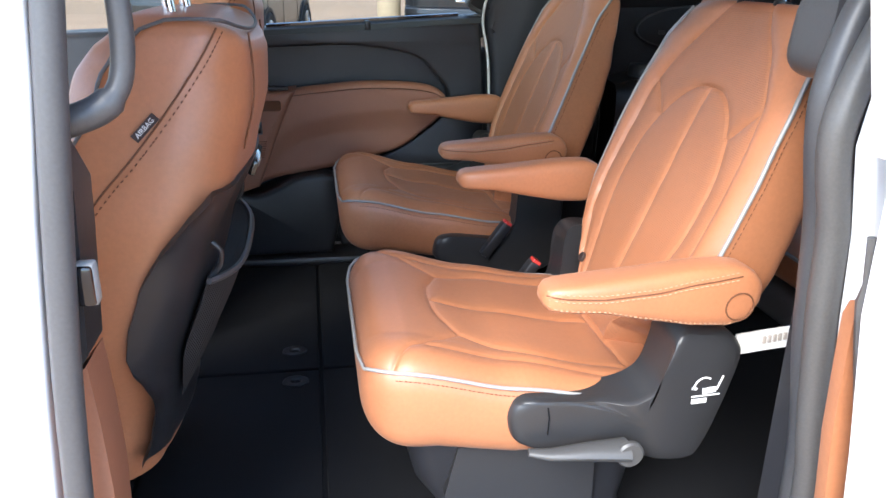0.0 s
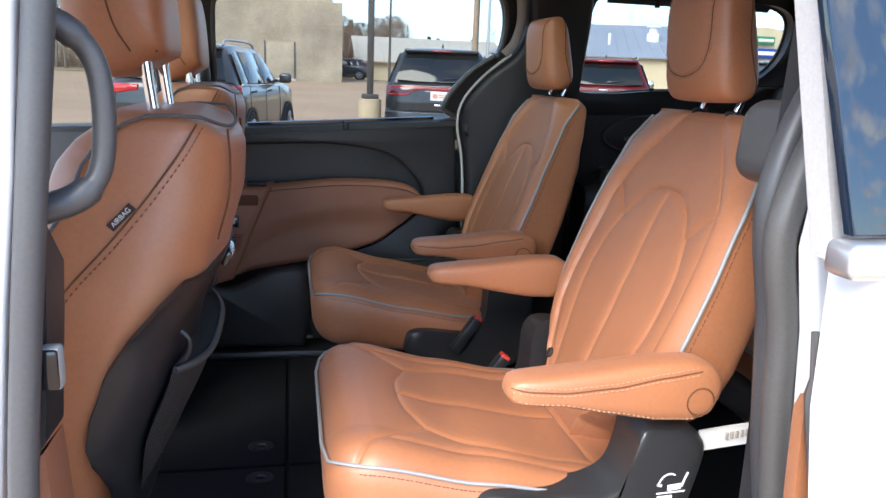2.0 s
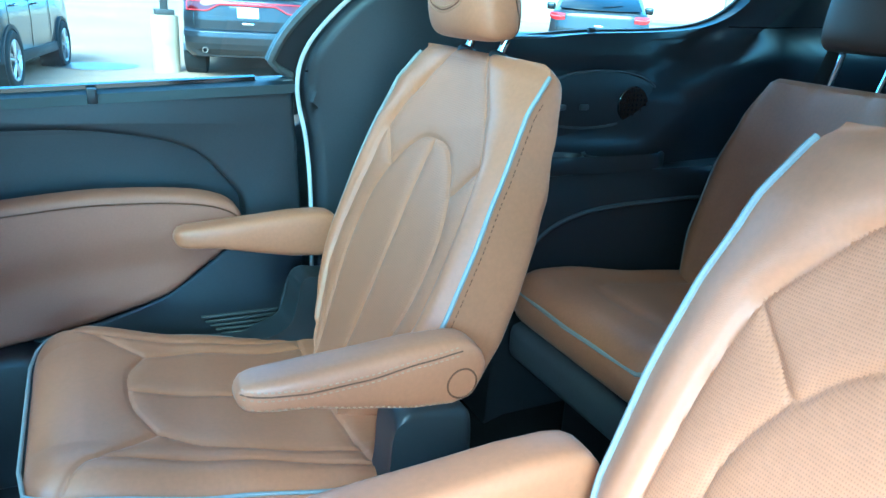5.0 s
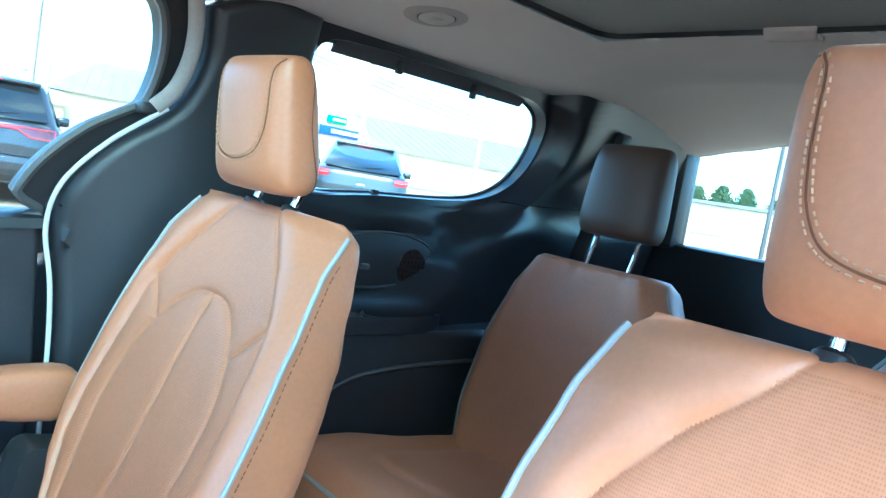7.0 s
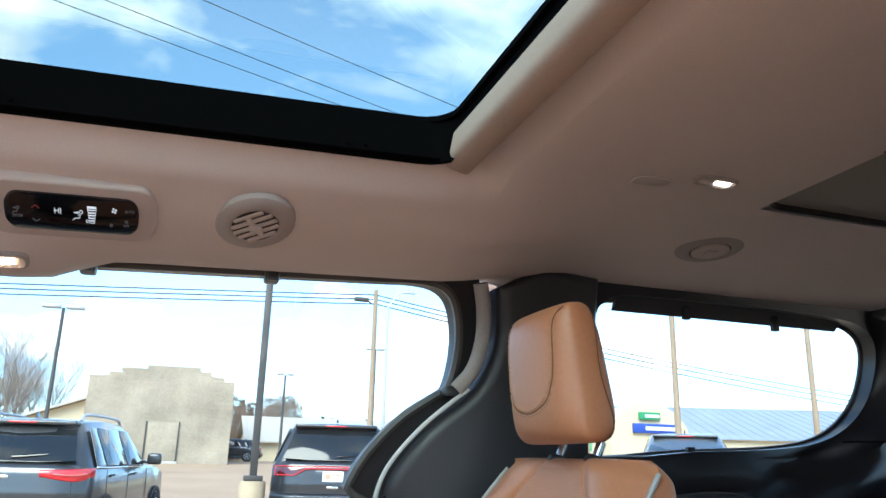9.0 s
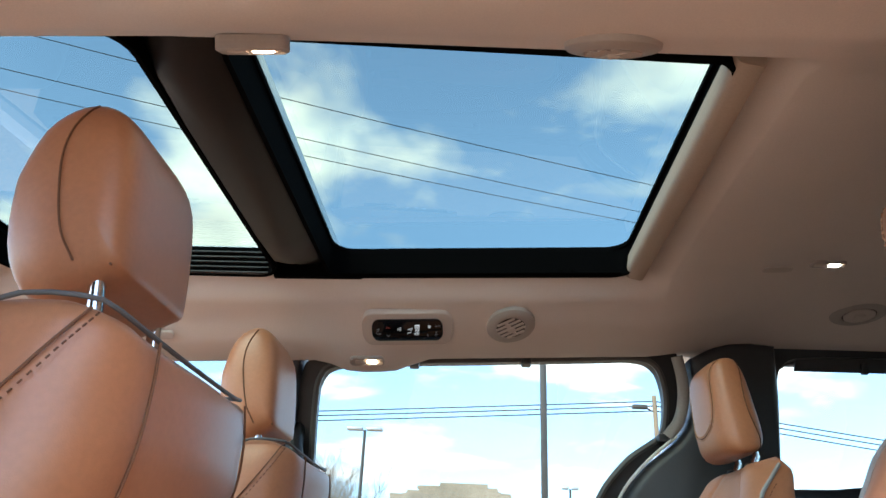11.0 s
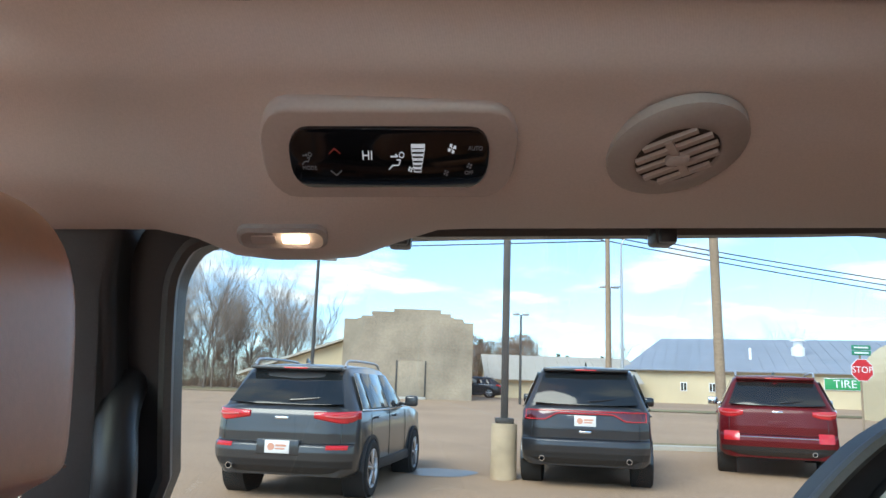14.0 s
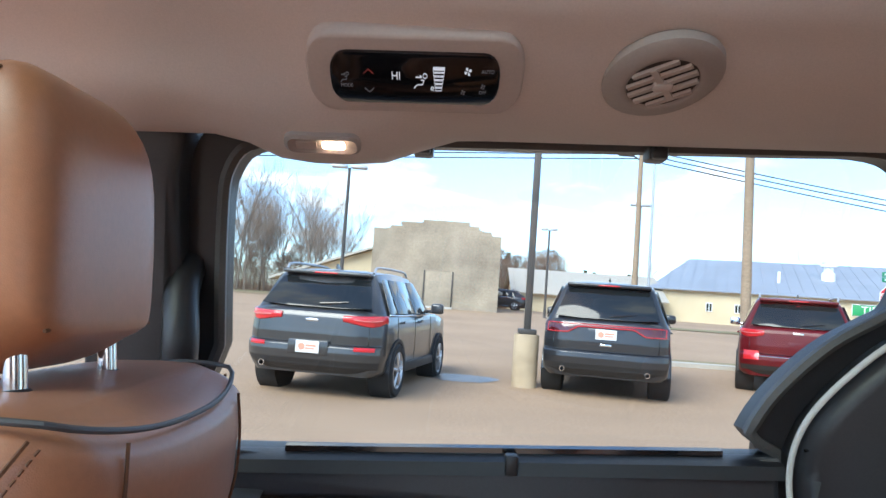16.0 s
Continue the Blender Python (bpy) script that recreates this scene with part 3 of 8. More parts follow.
def quarter_side(sgn, name):
    """Fixed side behind the sliding door: pillar, quarter window, lower trim, shelf with cup holders."""
    w = tagged(new(name), "black plastic rear side trim of the van", "wall", kind="structure")
    b = bag()
    left = [(p.x, p.y) for p in smooth_line([(x, z, 0) for x, z in STRIP], 5)]
    xz = [(x + (0.012 if sgn > 0 else 0.11), z) for x, z in left] + [(0.62, 1.63), (0.735, 1.62), (0.742, 1.50), (0.742, 1.36), (0.74, 1.295), (0.74, 0.47)]
    side_plate(b, xz, 0.757, 0.93, 0.022, sgn)
    part("pillar_trim", b, PLASTIC_SOFT, w)
    b = bag()
    tube(b, [(0.362 if sgn > 0 else 0.48, sgn * 0.754, 1.222), (0.50, sgn * 0.754, 1.221), (0.60, sgn * 0.754, 1.220), (0.735, sgn * 0.754, 1.219)], 0.002, 5)
    part("pillar_seam", b, GLOSS_BLACK, w)
    # panel below the quarter window
    b = bag()
    side_plate(b, [(0.742, 0.47), (1.52, 0.47), (1.52, 1.33), (1.36, 1.318), (1.10, 1.308), (0.742, 1.298)], 0.778, 0.93, 0.01, sgn)
    part("quarter_panel", b, PLASTIC_SOFT, w)
    # oval recess with small control and speaker
    b = bag()
    ov = [(1.005 + 0.172 * math.cos(a), 1.172 + 0.062 * math.sin(a) + 0.008 * math.cos(a)) for a in [i * math.pi / 16 for i in range(32)]]
    side_plate(b, ov, 0.727, 0.78, 0.004, sgn, lean=False)
    ovp = part("control_panel", b, PLASTIC, w)
    # lighter grey tube paints the highlight along the recess's edge
    b = bag()
    tube(b, [Vector((x, sgn * 0.727, z)) for x, z in ov], 0.0032, 6, closed=True)
    part("panel_rim", b, PLASTIC_GREY, ovp)
    b = bag()
    disc(b, (1.11, sgn * 0.7275, 1.16), (0, -sgn, 0), 0.042, 0.004, 28, 0.002)
    for i in range(7):
        for k in range(7):
            px, pz = 1.11 + (i - 3) * 0.011, 1.16 + (k - 3) * 0.011
            if math.hypot(px - 1.11, pz - 1.16) < 0.036:
                disc(b, (px, sgn * 0.7235, pz), (0, -sgn, 0), 0.003, 0.002, 6)
    part("speaker_grille", b, GLOSS_BLACK, ovp)
    b = bag()
    for px in (0.905, 0.965):
        rbox(b, (px, min(sgn * 0.719, sgn * 0.73), 1.150), (px + 0.022, max(sgn * 0.719, sgn * 0.73), 1.162), 0.003)
    part("switch", b, PLASTIC_GREY, ovp)
    # shelf and arm ledge beside the third row
    b = bag()
    prof = [(0.80, 0.47), (0.655, 0.47), (0.640, 0.72), (0.636, 0.93), (0.640, 1.005), (0.655, 1.025), (0.74, 1.035), (0.80, 1.04)]
    loft(b, [[Vector((x, sgn * y, z + dz)) for y, z in prof] for x, dz in ((0.75, -0.02), (0.80, -0.005), (1.0, 0.0), (1.3, 0.004), (1.62, 0.01), (2.0, 0.01))])
    part("side_ledge", b, PLASTIC_GLOSSY, w)
    b = bag()
    oval = lambda k, n=40: [(1.0 + 0.185 * k * math.copysign(abs(math.cos(2 * math.pi * q / n)) ** 0.8, math.cos(2 * math.pi * q / n)), 0.704 + 0.056 * k * math.copysign(abs(math.sin(2 * math.pi * q / n)) ** 0.7, math.sin(2 * math.pi * q / n))) for q in range(n)]
    loft(b, [[Vector((x, sgn * y, z)) for x, y in oval(k)] for k, z in ((1.02, 1.025), (1.02, 1.056), (0.985, 1.062), (0.94, 1.060), (0.92, 1.052), (0.91, 1.0385))])
    tray = part("cup_holder", b, PLASTIC_GLOSSY, w, "black oval cup holder tray")
    for cx, r in ((1.062, 0.078), (0.908, 0.052)):
        b = bag()
        loft(b, [[Vector((cx + math.cos(a) * k * 1.1, sgn * 0.70 + math.sin(a) * k * 0.62, h)) for a in [i * math.pi / 14 for i in range(28)]]
                 for k, h in ((r * 1.05, 1.037), (r * 1.05, 1.055), (r, 1.057), (r * 0.95, 1.052), (r * 0.88, 1.0390))])
        part("cup_ring", b, PLASTIC_LEVER, tray)
    b = bag()
    tube(b, smooth_line([(0.79, sgn * 0.640, 0.80), (0.83, sgn * 0.636, 0.89), (0.95, sgn * 0.634, 0.945), (1.2, sgn * 0.634, 0.96), (1.5, sgn * 0.634, 0.955)], 5), 0.005, 6)
    part("ledge_seam", b, PLASTIC_GREY, w)
    # moulded lining round the quarter window, sweeping from the rear pillar down to the ledge
    n = len(QWIN)
    cx, cz = 1.10, 1.46
    grid = [[(x, sgn * (wall_y(z) + 0.034), z) for x, z in QWIN]]
    for k in range(27):
        t = (k / 26) ** 1.25
        row = []
        for x, z in QWIN:
            dx, dz = x - cx, z - cz
            f = min((2.03 - cx) / dx if dx > 1e-6 else 9e9, (0.738 - cx) / dx if dx < -1e-6 else 9e9, (1.64 - cz) / dz if dz > 1e-6 else 9e9, (1.03 - cz) / dz if dz < -1e-6 else 9e9)
            px, pz = x + (cx + dx * f - x) * t, z + (cz + dz * f - z) * t
            row.append((px, sgn * lining_y(px, pz, math.hypot(px - x, pz - z)), pz))
        grid.append(row)
    b = bag()
    vs = [[b.verts.new(p) for p in row] for row in grid]
    for r0, r1 in zip(vs, vs[1:]):
        for i in range(n):
            q = (i + 1) % n
            b.faces.new((r0[i], r0[q], r1[q], r1[i]) if sgn < 0 else (r0[i], r1[i], r1[q], r0[q]))
    part("quarter_lining", b, PLASTIC_GLOSSY, w, "satin black moulded lining round the rear side window")
    b = bag()
    tube(b, [Vector((x, sgn * (lining_y(x, 1.338 + 0.04 * (x - 1.29), 0.2) - 0.0004), 1.338 + 0.04 * (x - 1.29))) for x in [1.335 + 0.02 * i for i in range(34)]], 0.0016, 5)
    part("lining_seam", b, GLOSS_BLACK, w)
    # rear pillar
    b = bag()
    xz = [(1.60, 1.39), (1.61, 1.48), (1.60, 1.56), (1.58, 1.62), (2.0, 1.62), (2.05, 1.3), (2.05, 0.47), (1.50, 0.47), (1.50, 1.20)]
    side_plate(b, [(x + 0.01, z) for x, z in xz], 0.775, 0.82, 0.02, sgn)
    part("rear_pillar_trim", b, PLASTIC_GLOSSY, w)
    return w


wall_right = quarter_side(1, "wall_right")
wall_left = quarter_side(-1, "wall_left")
def quarter_window(sgn, name):
    w = tagged(new(name), "fixed rear quarter window with shade hooks", "window", kind="structure")
    b = bag()
    tube(b, [(x, sgn * (wall_y(z) + 0.030), z) for x, z in QWIN], 0.006, 6, closed=True)
    part("window_seal", b, RUBBER, w)
    b = bag()
    loft(b, [[Vector((x, sgn * (wall_y(z) + dy), z)) for z, dy in ((1.576, 0.026), (1.578, 0.022), (1.603, 0.004), (1.606, 0.020))] for x in (0.80, 1.0, 1.2, 1.36)])
    part("shade_rail", b, PLASTIC_GREY, w, "grey translucent band under the ceiling")
    b = bag()
    b.faces.new([b.verts.new((x, sgn * (wall_y(z) + 0.035), z)) for x, z in QWIN])
    part("pane", b, GLASS, w, smooth=False).visible_shadow = False
    for hx, hz in ((0.963, 1.592), (1.184, 1.585)):
        b = bag()
        y = sgn * 0.70
        rbox(b, (hx - 0.008, y - 0.006, hz - 0.024), (hx + 0.008, y + 0.006, hz + 0.010), 0.003)
        part("shade_hook", b, PLASTIC, w)
    b = bag()
    rbox(b, (0.996, sgn * 0.77 - 0.006, 1.298), (1.014, sgn * 0.77 + 0.006, 1.322), 0.003)
    part("shade_hook", b, PLASTIC, w)
    return w


quarter_window(1, "window_2")
quarter_window(-1, "window_3")

# tailgate with its window
w = tagged(new("wall_rear"), "tailgate inside with black trim and wide rear window", "wall", kind="structure")
b = bag()
rbox(b, (2.05, -0.86, 0.38), (2.12, 0.86, 1.30), 0.02)
part("tailgate_trim", b, PLASTIC_SOFT, w)
for y0, y1 in ((-0.80, -0.62), (0.62, 0.80)):
    b = bag()
    rbox(b, (2.03, y0, 1.28), (2.12, y1, 1.70), 0.02)
    part("tailgate_pillar", b, PLASTIC_SOFT, w)
b = bag()
rbox(b, (2.045, -0.80, 1.628), (2.12, 0.80, 1.72), 0.012)
part("tailgate_header", b, PLASTIC_SOFT, w)
b = bag()
b.faces.new([b.verts.new(p) for p in ((2.09, -0.63, 1.29), (2.09, 0.63, 1.29), (2.07, 0.63, 1.66), (2.07, -0.63, 1.66))])
part("pane", b, GLASS, w, smooth=False).visible_shadow = False

# right middle pillar, front door and windscreen
w = tagged(new("wall_front_right"), "front side with brown pillar cover, door and window", "wall", kind="structure")
b = bag()
side_plate(b, [(-0.535, 0.98), (-0.43, 0.985), (-0.428, 1.30), (-0.43, 1.50), (-0.41, 1.62), (-0.555, 1.62), (-0.55, 1.3)], 0.765, 0.93, 0.012)
part("pillar_trim", b, PLASTIC_SOFT, w)
b = bag()
side_plate(b, [(-0.60, 0.66), (-0.432, 0.66), (-0.43, 0.978), (-0.545, 0.975)], 0.762, 0.90, 0.01)
part("pillar_cover", b, LEATHER_TRIM, w, "saddle brown lower pillar cover")
b = bag()
side_plate(b, [(-0.66, 0.45), (-0.43, 0.45), (-0.432, 0.652), (-0.60, 0.652)], 0.752, 0.90, 0.015)
part("kick_panel", b, PLASTIC, w)
b = bag()
rbox(b, (-0.493, 0.750, 0.712), (-0.458, 0.768, 0.752), 0.004)
sw = part("tilt_switch", b, WHITE_INK, w, "pale framed pillar switch")
b = bag()
rbox(b, (-0.488, 0.746, 0.717), (-0.463, 0.756, 0.747), 0.003)
part("switch_key", b, GLOSS_BLACK, sw)
b = bag()
tube(b, smooth_line([(-0.43, 0.748, 1.40), (-0.425, 0.715, 1.36), (-0.415, 0.70, 1.30), (-0.43, 0.74, 1.22)], 5), 0.022, 10)
part("belt_guide", b, PLASTIC, w, "black belt height guide")
b = bag()
side_plate(b, [(-1.40, 0.45), (-0.60, 0.45), (-0.555, 1.16), (-1.40, 1.12)], 0.80, 0.93, 0.02)
part("front_door_trim", b, PLASTIC_SOFT, w)
b = bag()
b.faces.new([b.verts.new((x, wall_y(z) + 0.03, z)) for x, z in ((-1.35, 1.12), (-0.55, 1.16), (-0.55, 1.60), (-0.85, 1.60))])
part("pane", b, GLASS, w, smooth=False).visible_shadow = False
b = bag()
tube(b, [(-0.78, 0.67, 1.63), (-1.05, 0.70, 1.45), (-1.50, 0.74, 1.12)], 0.035, 8)
part("front_pillar", b, LINER_PLASTIC, w)
b = bag()
rbox(b, (-1.95, -0.80, 0.45), (-1.30, 0.80, 1.08), 0.08, 4)
structure("wall_front", b, PLASTIC_SOFT, "black dashboard and bulkhead", "dashboard")

# ---- headliner with the two roof openings ----
OPEN_Y = 0.36


def liner_z(x, y):
    a = abs(y)
    z = lerp_table(((0.0, 1.672), (0.34, 1.666), (0.37, 1.654), (0.43, 1.632), (0.50, 1.600), (0.58, 1.572), (0.66, 1.566), (0.70, 1.590), (0.76, 1.610)), a)
    z += 0.040 * x if a > 0.5 else 0.015 * x
    if a > 0.52:
        z -= 0.034 * math.exp(-((x + 0.235) / 0.10) ** 4) * math.exp(-((a - 0.63) / 0.075) ** 2)
    if x > 0.44:
        t = min(1.0, (x - 0.44) / 0.25)
        z = z * (1 - t) + t * lerp_table(((0.0, 1.690), (0.35, 1.684), (0.50, 1.655), (0.62, 1.630), (0.70, 1.612), (0.76, 1.605)), a)
    if x > 1.6:
        z -= 0.06 * min(1.0, ((x - 1.6) / 0.42)) ** 2
    if a < 0.62:
        z -= 0.009 * (math.exp(-((x - 1.32) / 0.05) ** 2) + math.exp(-((x - 1.52) / 0.05) ** 2))
    return z


def widen(x):
    """The roof windows grow wider towards the front."""
    return 1.0 + 0.15 * min(1.0, max(0.0, (0.40 - x) / 0.75))


def flare(b):
    for v in b.verts:
        v.co.y *= widen(v.co.x)


def headliner():
    b = bag()
    xs = sorted(set([round(-1.30 + 0.04 * i, 4) for i in range(86)] + [-1.05, 0.374, 0.378, 0.383, 0.390, 0.398, 0.408, 0.422]))
    ys = sorted(set([round(s * v, 4) for s in (-1, 1) for v in (0.0, 0.08, 0.16, 0.24, 0.30, 0.34, 0.36, 0.372, 0.385, 0.40, 0.42, 0.44, 0.47, 0.50, 0.53, 0.56, 0.59,
                                                             0.62, 0.65, 0.68, 0.70, 0.72, 0.76)]))
    grid = {}
    for x in xs:
        for y in ys:
            z = liner_z(x, y)
            for h0, h1 in ((-1.05, 0.374),):
                dx = max(h0 - x, x - h1, 0)
                dy = max(abs(y) - OPEN_Y, 0)
                d = math.hypot(dx, dy)
                if d < 0.06:
                    z += 0.046 * (1 - d / 0.06) ** 2
            k = min(1.0, max(0.0, (0.54 - abs(y)) / 0.18))
            grid[x, y] = b.verts.new((x, y * (1 + (widen(x) - 1) * k), z))
    for x0, x1 in zip(xs, xs[1:]):
        for y0, y1 in zip(ys, ys[1:]):
            cx, cy = (x0 + x1) / 2, (y0 + y1) / 2
            if abs(cy) < OPEN_Y and -1.05 < cx < 0.374:
                continue
            if 0.86 < cx < 1.18 and abs(cy) < 0.36:
                continue
            b.faces.new((grid[x0, y0], grid[x1, y0], grid[x1, y1], grid[x0, y1]))
    for v in [v for v in b.verts if not v.link_faces]:
        b.verts.remove(v)
    return structure("ceiling", b, LINER, "beige woven van headliner with roof openings", "ceiling", angle=50)


ceiling = headliner()
bpy.context.view_layer.update()


def round_frame(b, x0, x1, y0, y1, r, z0, z1, t):
    """A standing rim round a rounded rectangle."""
    cx, cy = (x0 + x1) / 2, (y0 + y1) / 2
    o = rrect(x1 - x0, y1 - y0, r)
    i = rrect(x1 - x0 - 2 * t, y1 - y0 - 2 * t, max(0.004, r - t))
    rings = []
    for loop, z in ((o, z0), (o, z1), (i, z1), (i, z0), (o, z0)):
        rings.append([Vector((cx + a, cy + c, z)) for a, c in loop])
    loft(b, rings, caps=False)


WELL_BLACK = mat("flat_black_well", (0.0020, 0.0020, 0.0023), 0.85, spec=0.02, grain=0.1)


def roof_opening(x0, x1, name, label):
    s = tagged(new(name), label, "roof window", kind="structure")
    b = bag()
    round_frame(b, x0 - 0.004, x1 + 0.006, -0.364, 0.364, 0.05, 1.677, 1.742, 0.008)
    flare(b)
    part("well", b, WELL_BLACK, s, "black roof window well")
    b = bag()
    cx = (x0 + x1) / 2
    rims = []
    for hx, hy, z in ((0.022, 0.47, 1.738), (0.022, 0.47, 1.746), (-0.008, 0.358, 1.746), (-0.008, 0.358, 1.738), (0.022, 0.47, 1.738)):
        rims.append([Vector((cx + a, c, z)) for a, c in rrect(x1 - x0 + 2 * hx, 2 * hy, 0.045)])
    loft(b, rims, caps=False)
    flare(b)
    part("window_frame", b, WELL_BLACK, s)
    for y in (-0.352, 0.352):
        for z in ((1.681, 1.693, 1.705, 1.717, 1.729) if x0 < -0.6 else (1.682,)):
            b = bag()
            rbox(b, (x0 + 0.02, y - 0.006, z - 0.002), (x1 - 0.02, y + 0.006, z + 0.002), 0.001, 1)
            flare(b)
            part("guide_rail", b, PLASTIC if x0 < -0.6 else WELL_BLACK, s)
    b = bag()
    b.faces.new([b.verts.new(p) for p in ((x0 - 0.01, -0.40, 1.742), (x1 + 0.01, -0.40, 1.742), (x1 + 0.01, 0.40, 1.742), (x0 - 0.01, 0.40, 1.742))])
    flare(b)
    part("pane", b, GLASS_ROOF, s, smooth=False)
    return s


roof_rear = roof_opening(-0.314, 0.338, "window_roof_rear", "open view through the tinted rear roof glass")
roof_opening(-1.05, -0.432, "window_roof_front", "open view through the tinted front roof glass")
b = bag()
for yy in (-0.26, 0.28):
    for k in (-0.012, 0.012):
        disc(b, (-0.02 + yy * 0.8 + k, 0.353, 1.692), (0, -1, 0), 0.0032, 0.003, 8)
flare(b)
part("rail_stop", b, WELL_BLACK, roof_rear)
for sy in (-1, 1):
    b = bag()
    rbox(b, (-0.443, min(sy * 0.357, sy * 0.371), 1.6765), (-0.243, max(sy * 0.357, sy * 0.371), 1.7415), 0.002, 1)
    flare(b)
    part("side_rail", b, WELL_BLACK, roof_rear)
# crossbeam between the openings and rolled shade behind them
b = bag()
loft(b, [[Vector((x, y, min(1.735, z + dz))) for x, z in ((-0.432, 1.688), (-0.417, 1.670), (-0.383, 1.664), (-0.347, 1.668), (-0.319, 1.690), (-0.314, 1.735), (-0.432, 1.735))]
         for y, dz in ((-0.424, 0.045), (-0.37, 0.030), (-0.32, 0.006), (-0.2, 0), (0.0, 0), (0.2, 0), (0.32, 0.006), (0.37, 0.030), (0.424, 0.045))])
structure("roof_crossbeam", b, mat("dark_crossbeam", (0.013, 0.013, 0.014), 0.5, grain=0.08), "dark grey padded beam between the roof windows", "beam")
b = bag()
loft(b, [[Vector((x, y, z)) for x, z in ((0.331, 1.716), (0.328, 1.690), (0.329, 1.682), (0.333, 1.676), (0.340, 1.673), (0.359, 1.669), (0.364, 1.671), (0.366, 1.677), (0.366, 1.716))]
         for y in (-0.365, -0.2, 0.0, 0.2, 0.365)])
tagged(new("roof_shade", finish("roof_shade", b, mat("beige_shade_bar", (0.44, 0.35, 0.285), 0.8, grain=0.05, bump=0.05, bump_scale=800))), "beige roller shade bar behind the roof glass", "shade", kind="structure")
# rear shade panel in the ceiling
b = bag()
o = [(1.02 + a, c) for a, c in rrect(0.334, 0.73, 0.05)]
loft(b, [[Vector((x, y, z)) for x, y in o] for z in (1.712, 1.697)])
rs = structure("ceiling_shade", b, SHADE_CLOTH, "dark grey sliding shade set into the rear ceiling", "shade")
b = bag()
round_frame(b, 0.855, 1.185, -0.363, 0.363, 0.05, 1.688, 1.702, 0.005)
part("shade_well", b, PLASTIC, rs, "black seal round the shade")
b = bag()
loft(b, [[Vector((x, y * k, z)) for x, z in ((1.170, 1.704), (1.172, 1.690), (1.184, 1.680), (1.208, 1.682), (1.210, 1.704))] for y, k in ((-0.05, 0.8), (-0.042, 1), (0.042, 1), (0.05, 0.8))])
part("shade_handle", b, LINER_PLASTIC, rs, "beige pull tab")
# outer roof skin
b = bag()
for x0, x1, y0, y1 in ((-1.30, -1.06, -0.80, 0.80), (-1.06, 2.12, 0.47, 0.80), (-1.06, 2.12, -0.80, -0.47), (0.35, 2.12, -0.47, 0.47), (-0.413, -0.308, -0.47, 0.47)):
    rbox(b, (x0, y0, 1.748), (x1, y1, 1.775), 0.004, 1)
for s in (-1, 1):
    rbox(b, (-1.2, min(s * 0.72, s * 0.86), 1.62), (2.1, max(s * 0.72, s * 0.86), 1.752), 0.02)
structure("roof", b, WHITE_PAINT, "white painted van roof", "roof")
b = bag()
loft(b, [[Vector((x, y, z)) for y, z in ((0.925, 0.34), (0.950, 0.36), (0.965, 0.70), (0.955, 1.00), (0.935, 1.09), (0.925, 1.09))] for x in (-1.28, -0.4, 0.4, 1.2, 2.10)])
structure("wall_outer_right", b, WHITE_PAINT, "white painted outer side of the van below the windows", "body side", angle=60)


def frame_at(x, y):
    """A place on the headliner with its slope: across x, down the slope, and the normal into the cabin."""
    p = Vector((x, y, liner_z(x, y)))
    dy = (Vector((x, y + 0.02, liner_z(x, y + 0.02))) - Vector((x, y - 0.02, liner_z(x, y - 0.02)))).normalized()
    dx = Vector((1, 0, (liner_z(x + 0.03, y) - liner_z(x - 0.03, y)) / 0.06)).normalized()
    n = dx.cross(dy).normalized()
    if n.z > 0:
        n = -n
    return p, dx, dy, n


def on_frame(fr, a, c, h=0.0):
    p, dx, dy, n = fr
    return p + dx * a + dy * c + n * h


def lofted_shape(bm, fr, loops):
    loft(bm, [[on_frame(fr, a, c, h) for a, c in loop] for loop, h in loops])


def stroke(bm, fr, pts, w=0.0011, h=0.008):
    """A drawn line on the display."""
    for (a0, c0), (a1, c1) in zip(pts, pts[1:]):
        d = math.hypot(a1 - a0, c1 - c0)
        if d < 1e-6:
            continue
        w2 = w * 0.72
        nx, ny = -(c1 - c0) / d * w2 / 2, (a1 - a0) / d * w2 / 2
        plate(bm, [on_frame(fr, a0 + nx, c0 + ny, h), on_frame(fr, a1 + nx, c1 + ny, h), on_frame(fr, a1 - nx, c1 - ny, h), on_frame(fr, a0 - nx, c0 - ny, h)],
              fr[3] * 0.0004)


def text_mesh(body, size, fr, a, c, h, align="CENTER"):
    """Built-in lettering turned into a mesh; a to the right, c upwards on the frame."""
    cu = bpy.data.curves.new("lettering", "FONT")
    cu.body, cu.size, cu.align_x, cu.align_y, cu.extrude = body, size, align, "CENTER", 0.0002
    tmp = new("lettering", cu)
    me = bpy.data.meshes.new_from_object(tmp.evaluated_get(bpy.context.evaluated_depsgraph_get()))
    bpy.data.objects.remove(tmp)
    b = bag()
    b.from_mesh(me)
    p, dx, dy, n = fr
    for v in b.verts:
        v.co = on_frame(fr, a + v.co.x, c + v.co.y, h + v.co.z)
    return b


# climate panel over the right door; on the frame c grows towards the roof's middle (upwards as seen)
def flip(fr):
    p, dx, dy, n = fr
    return (p, dx, -dy, n)


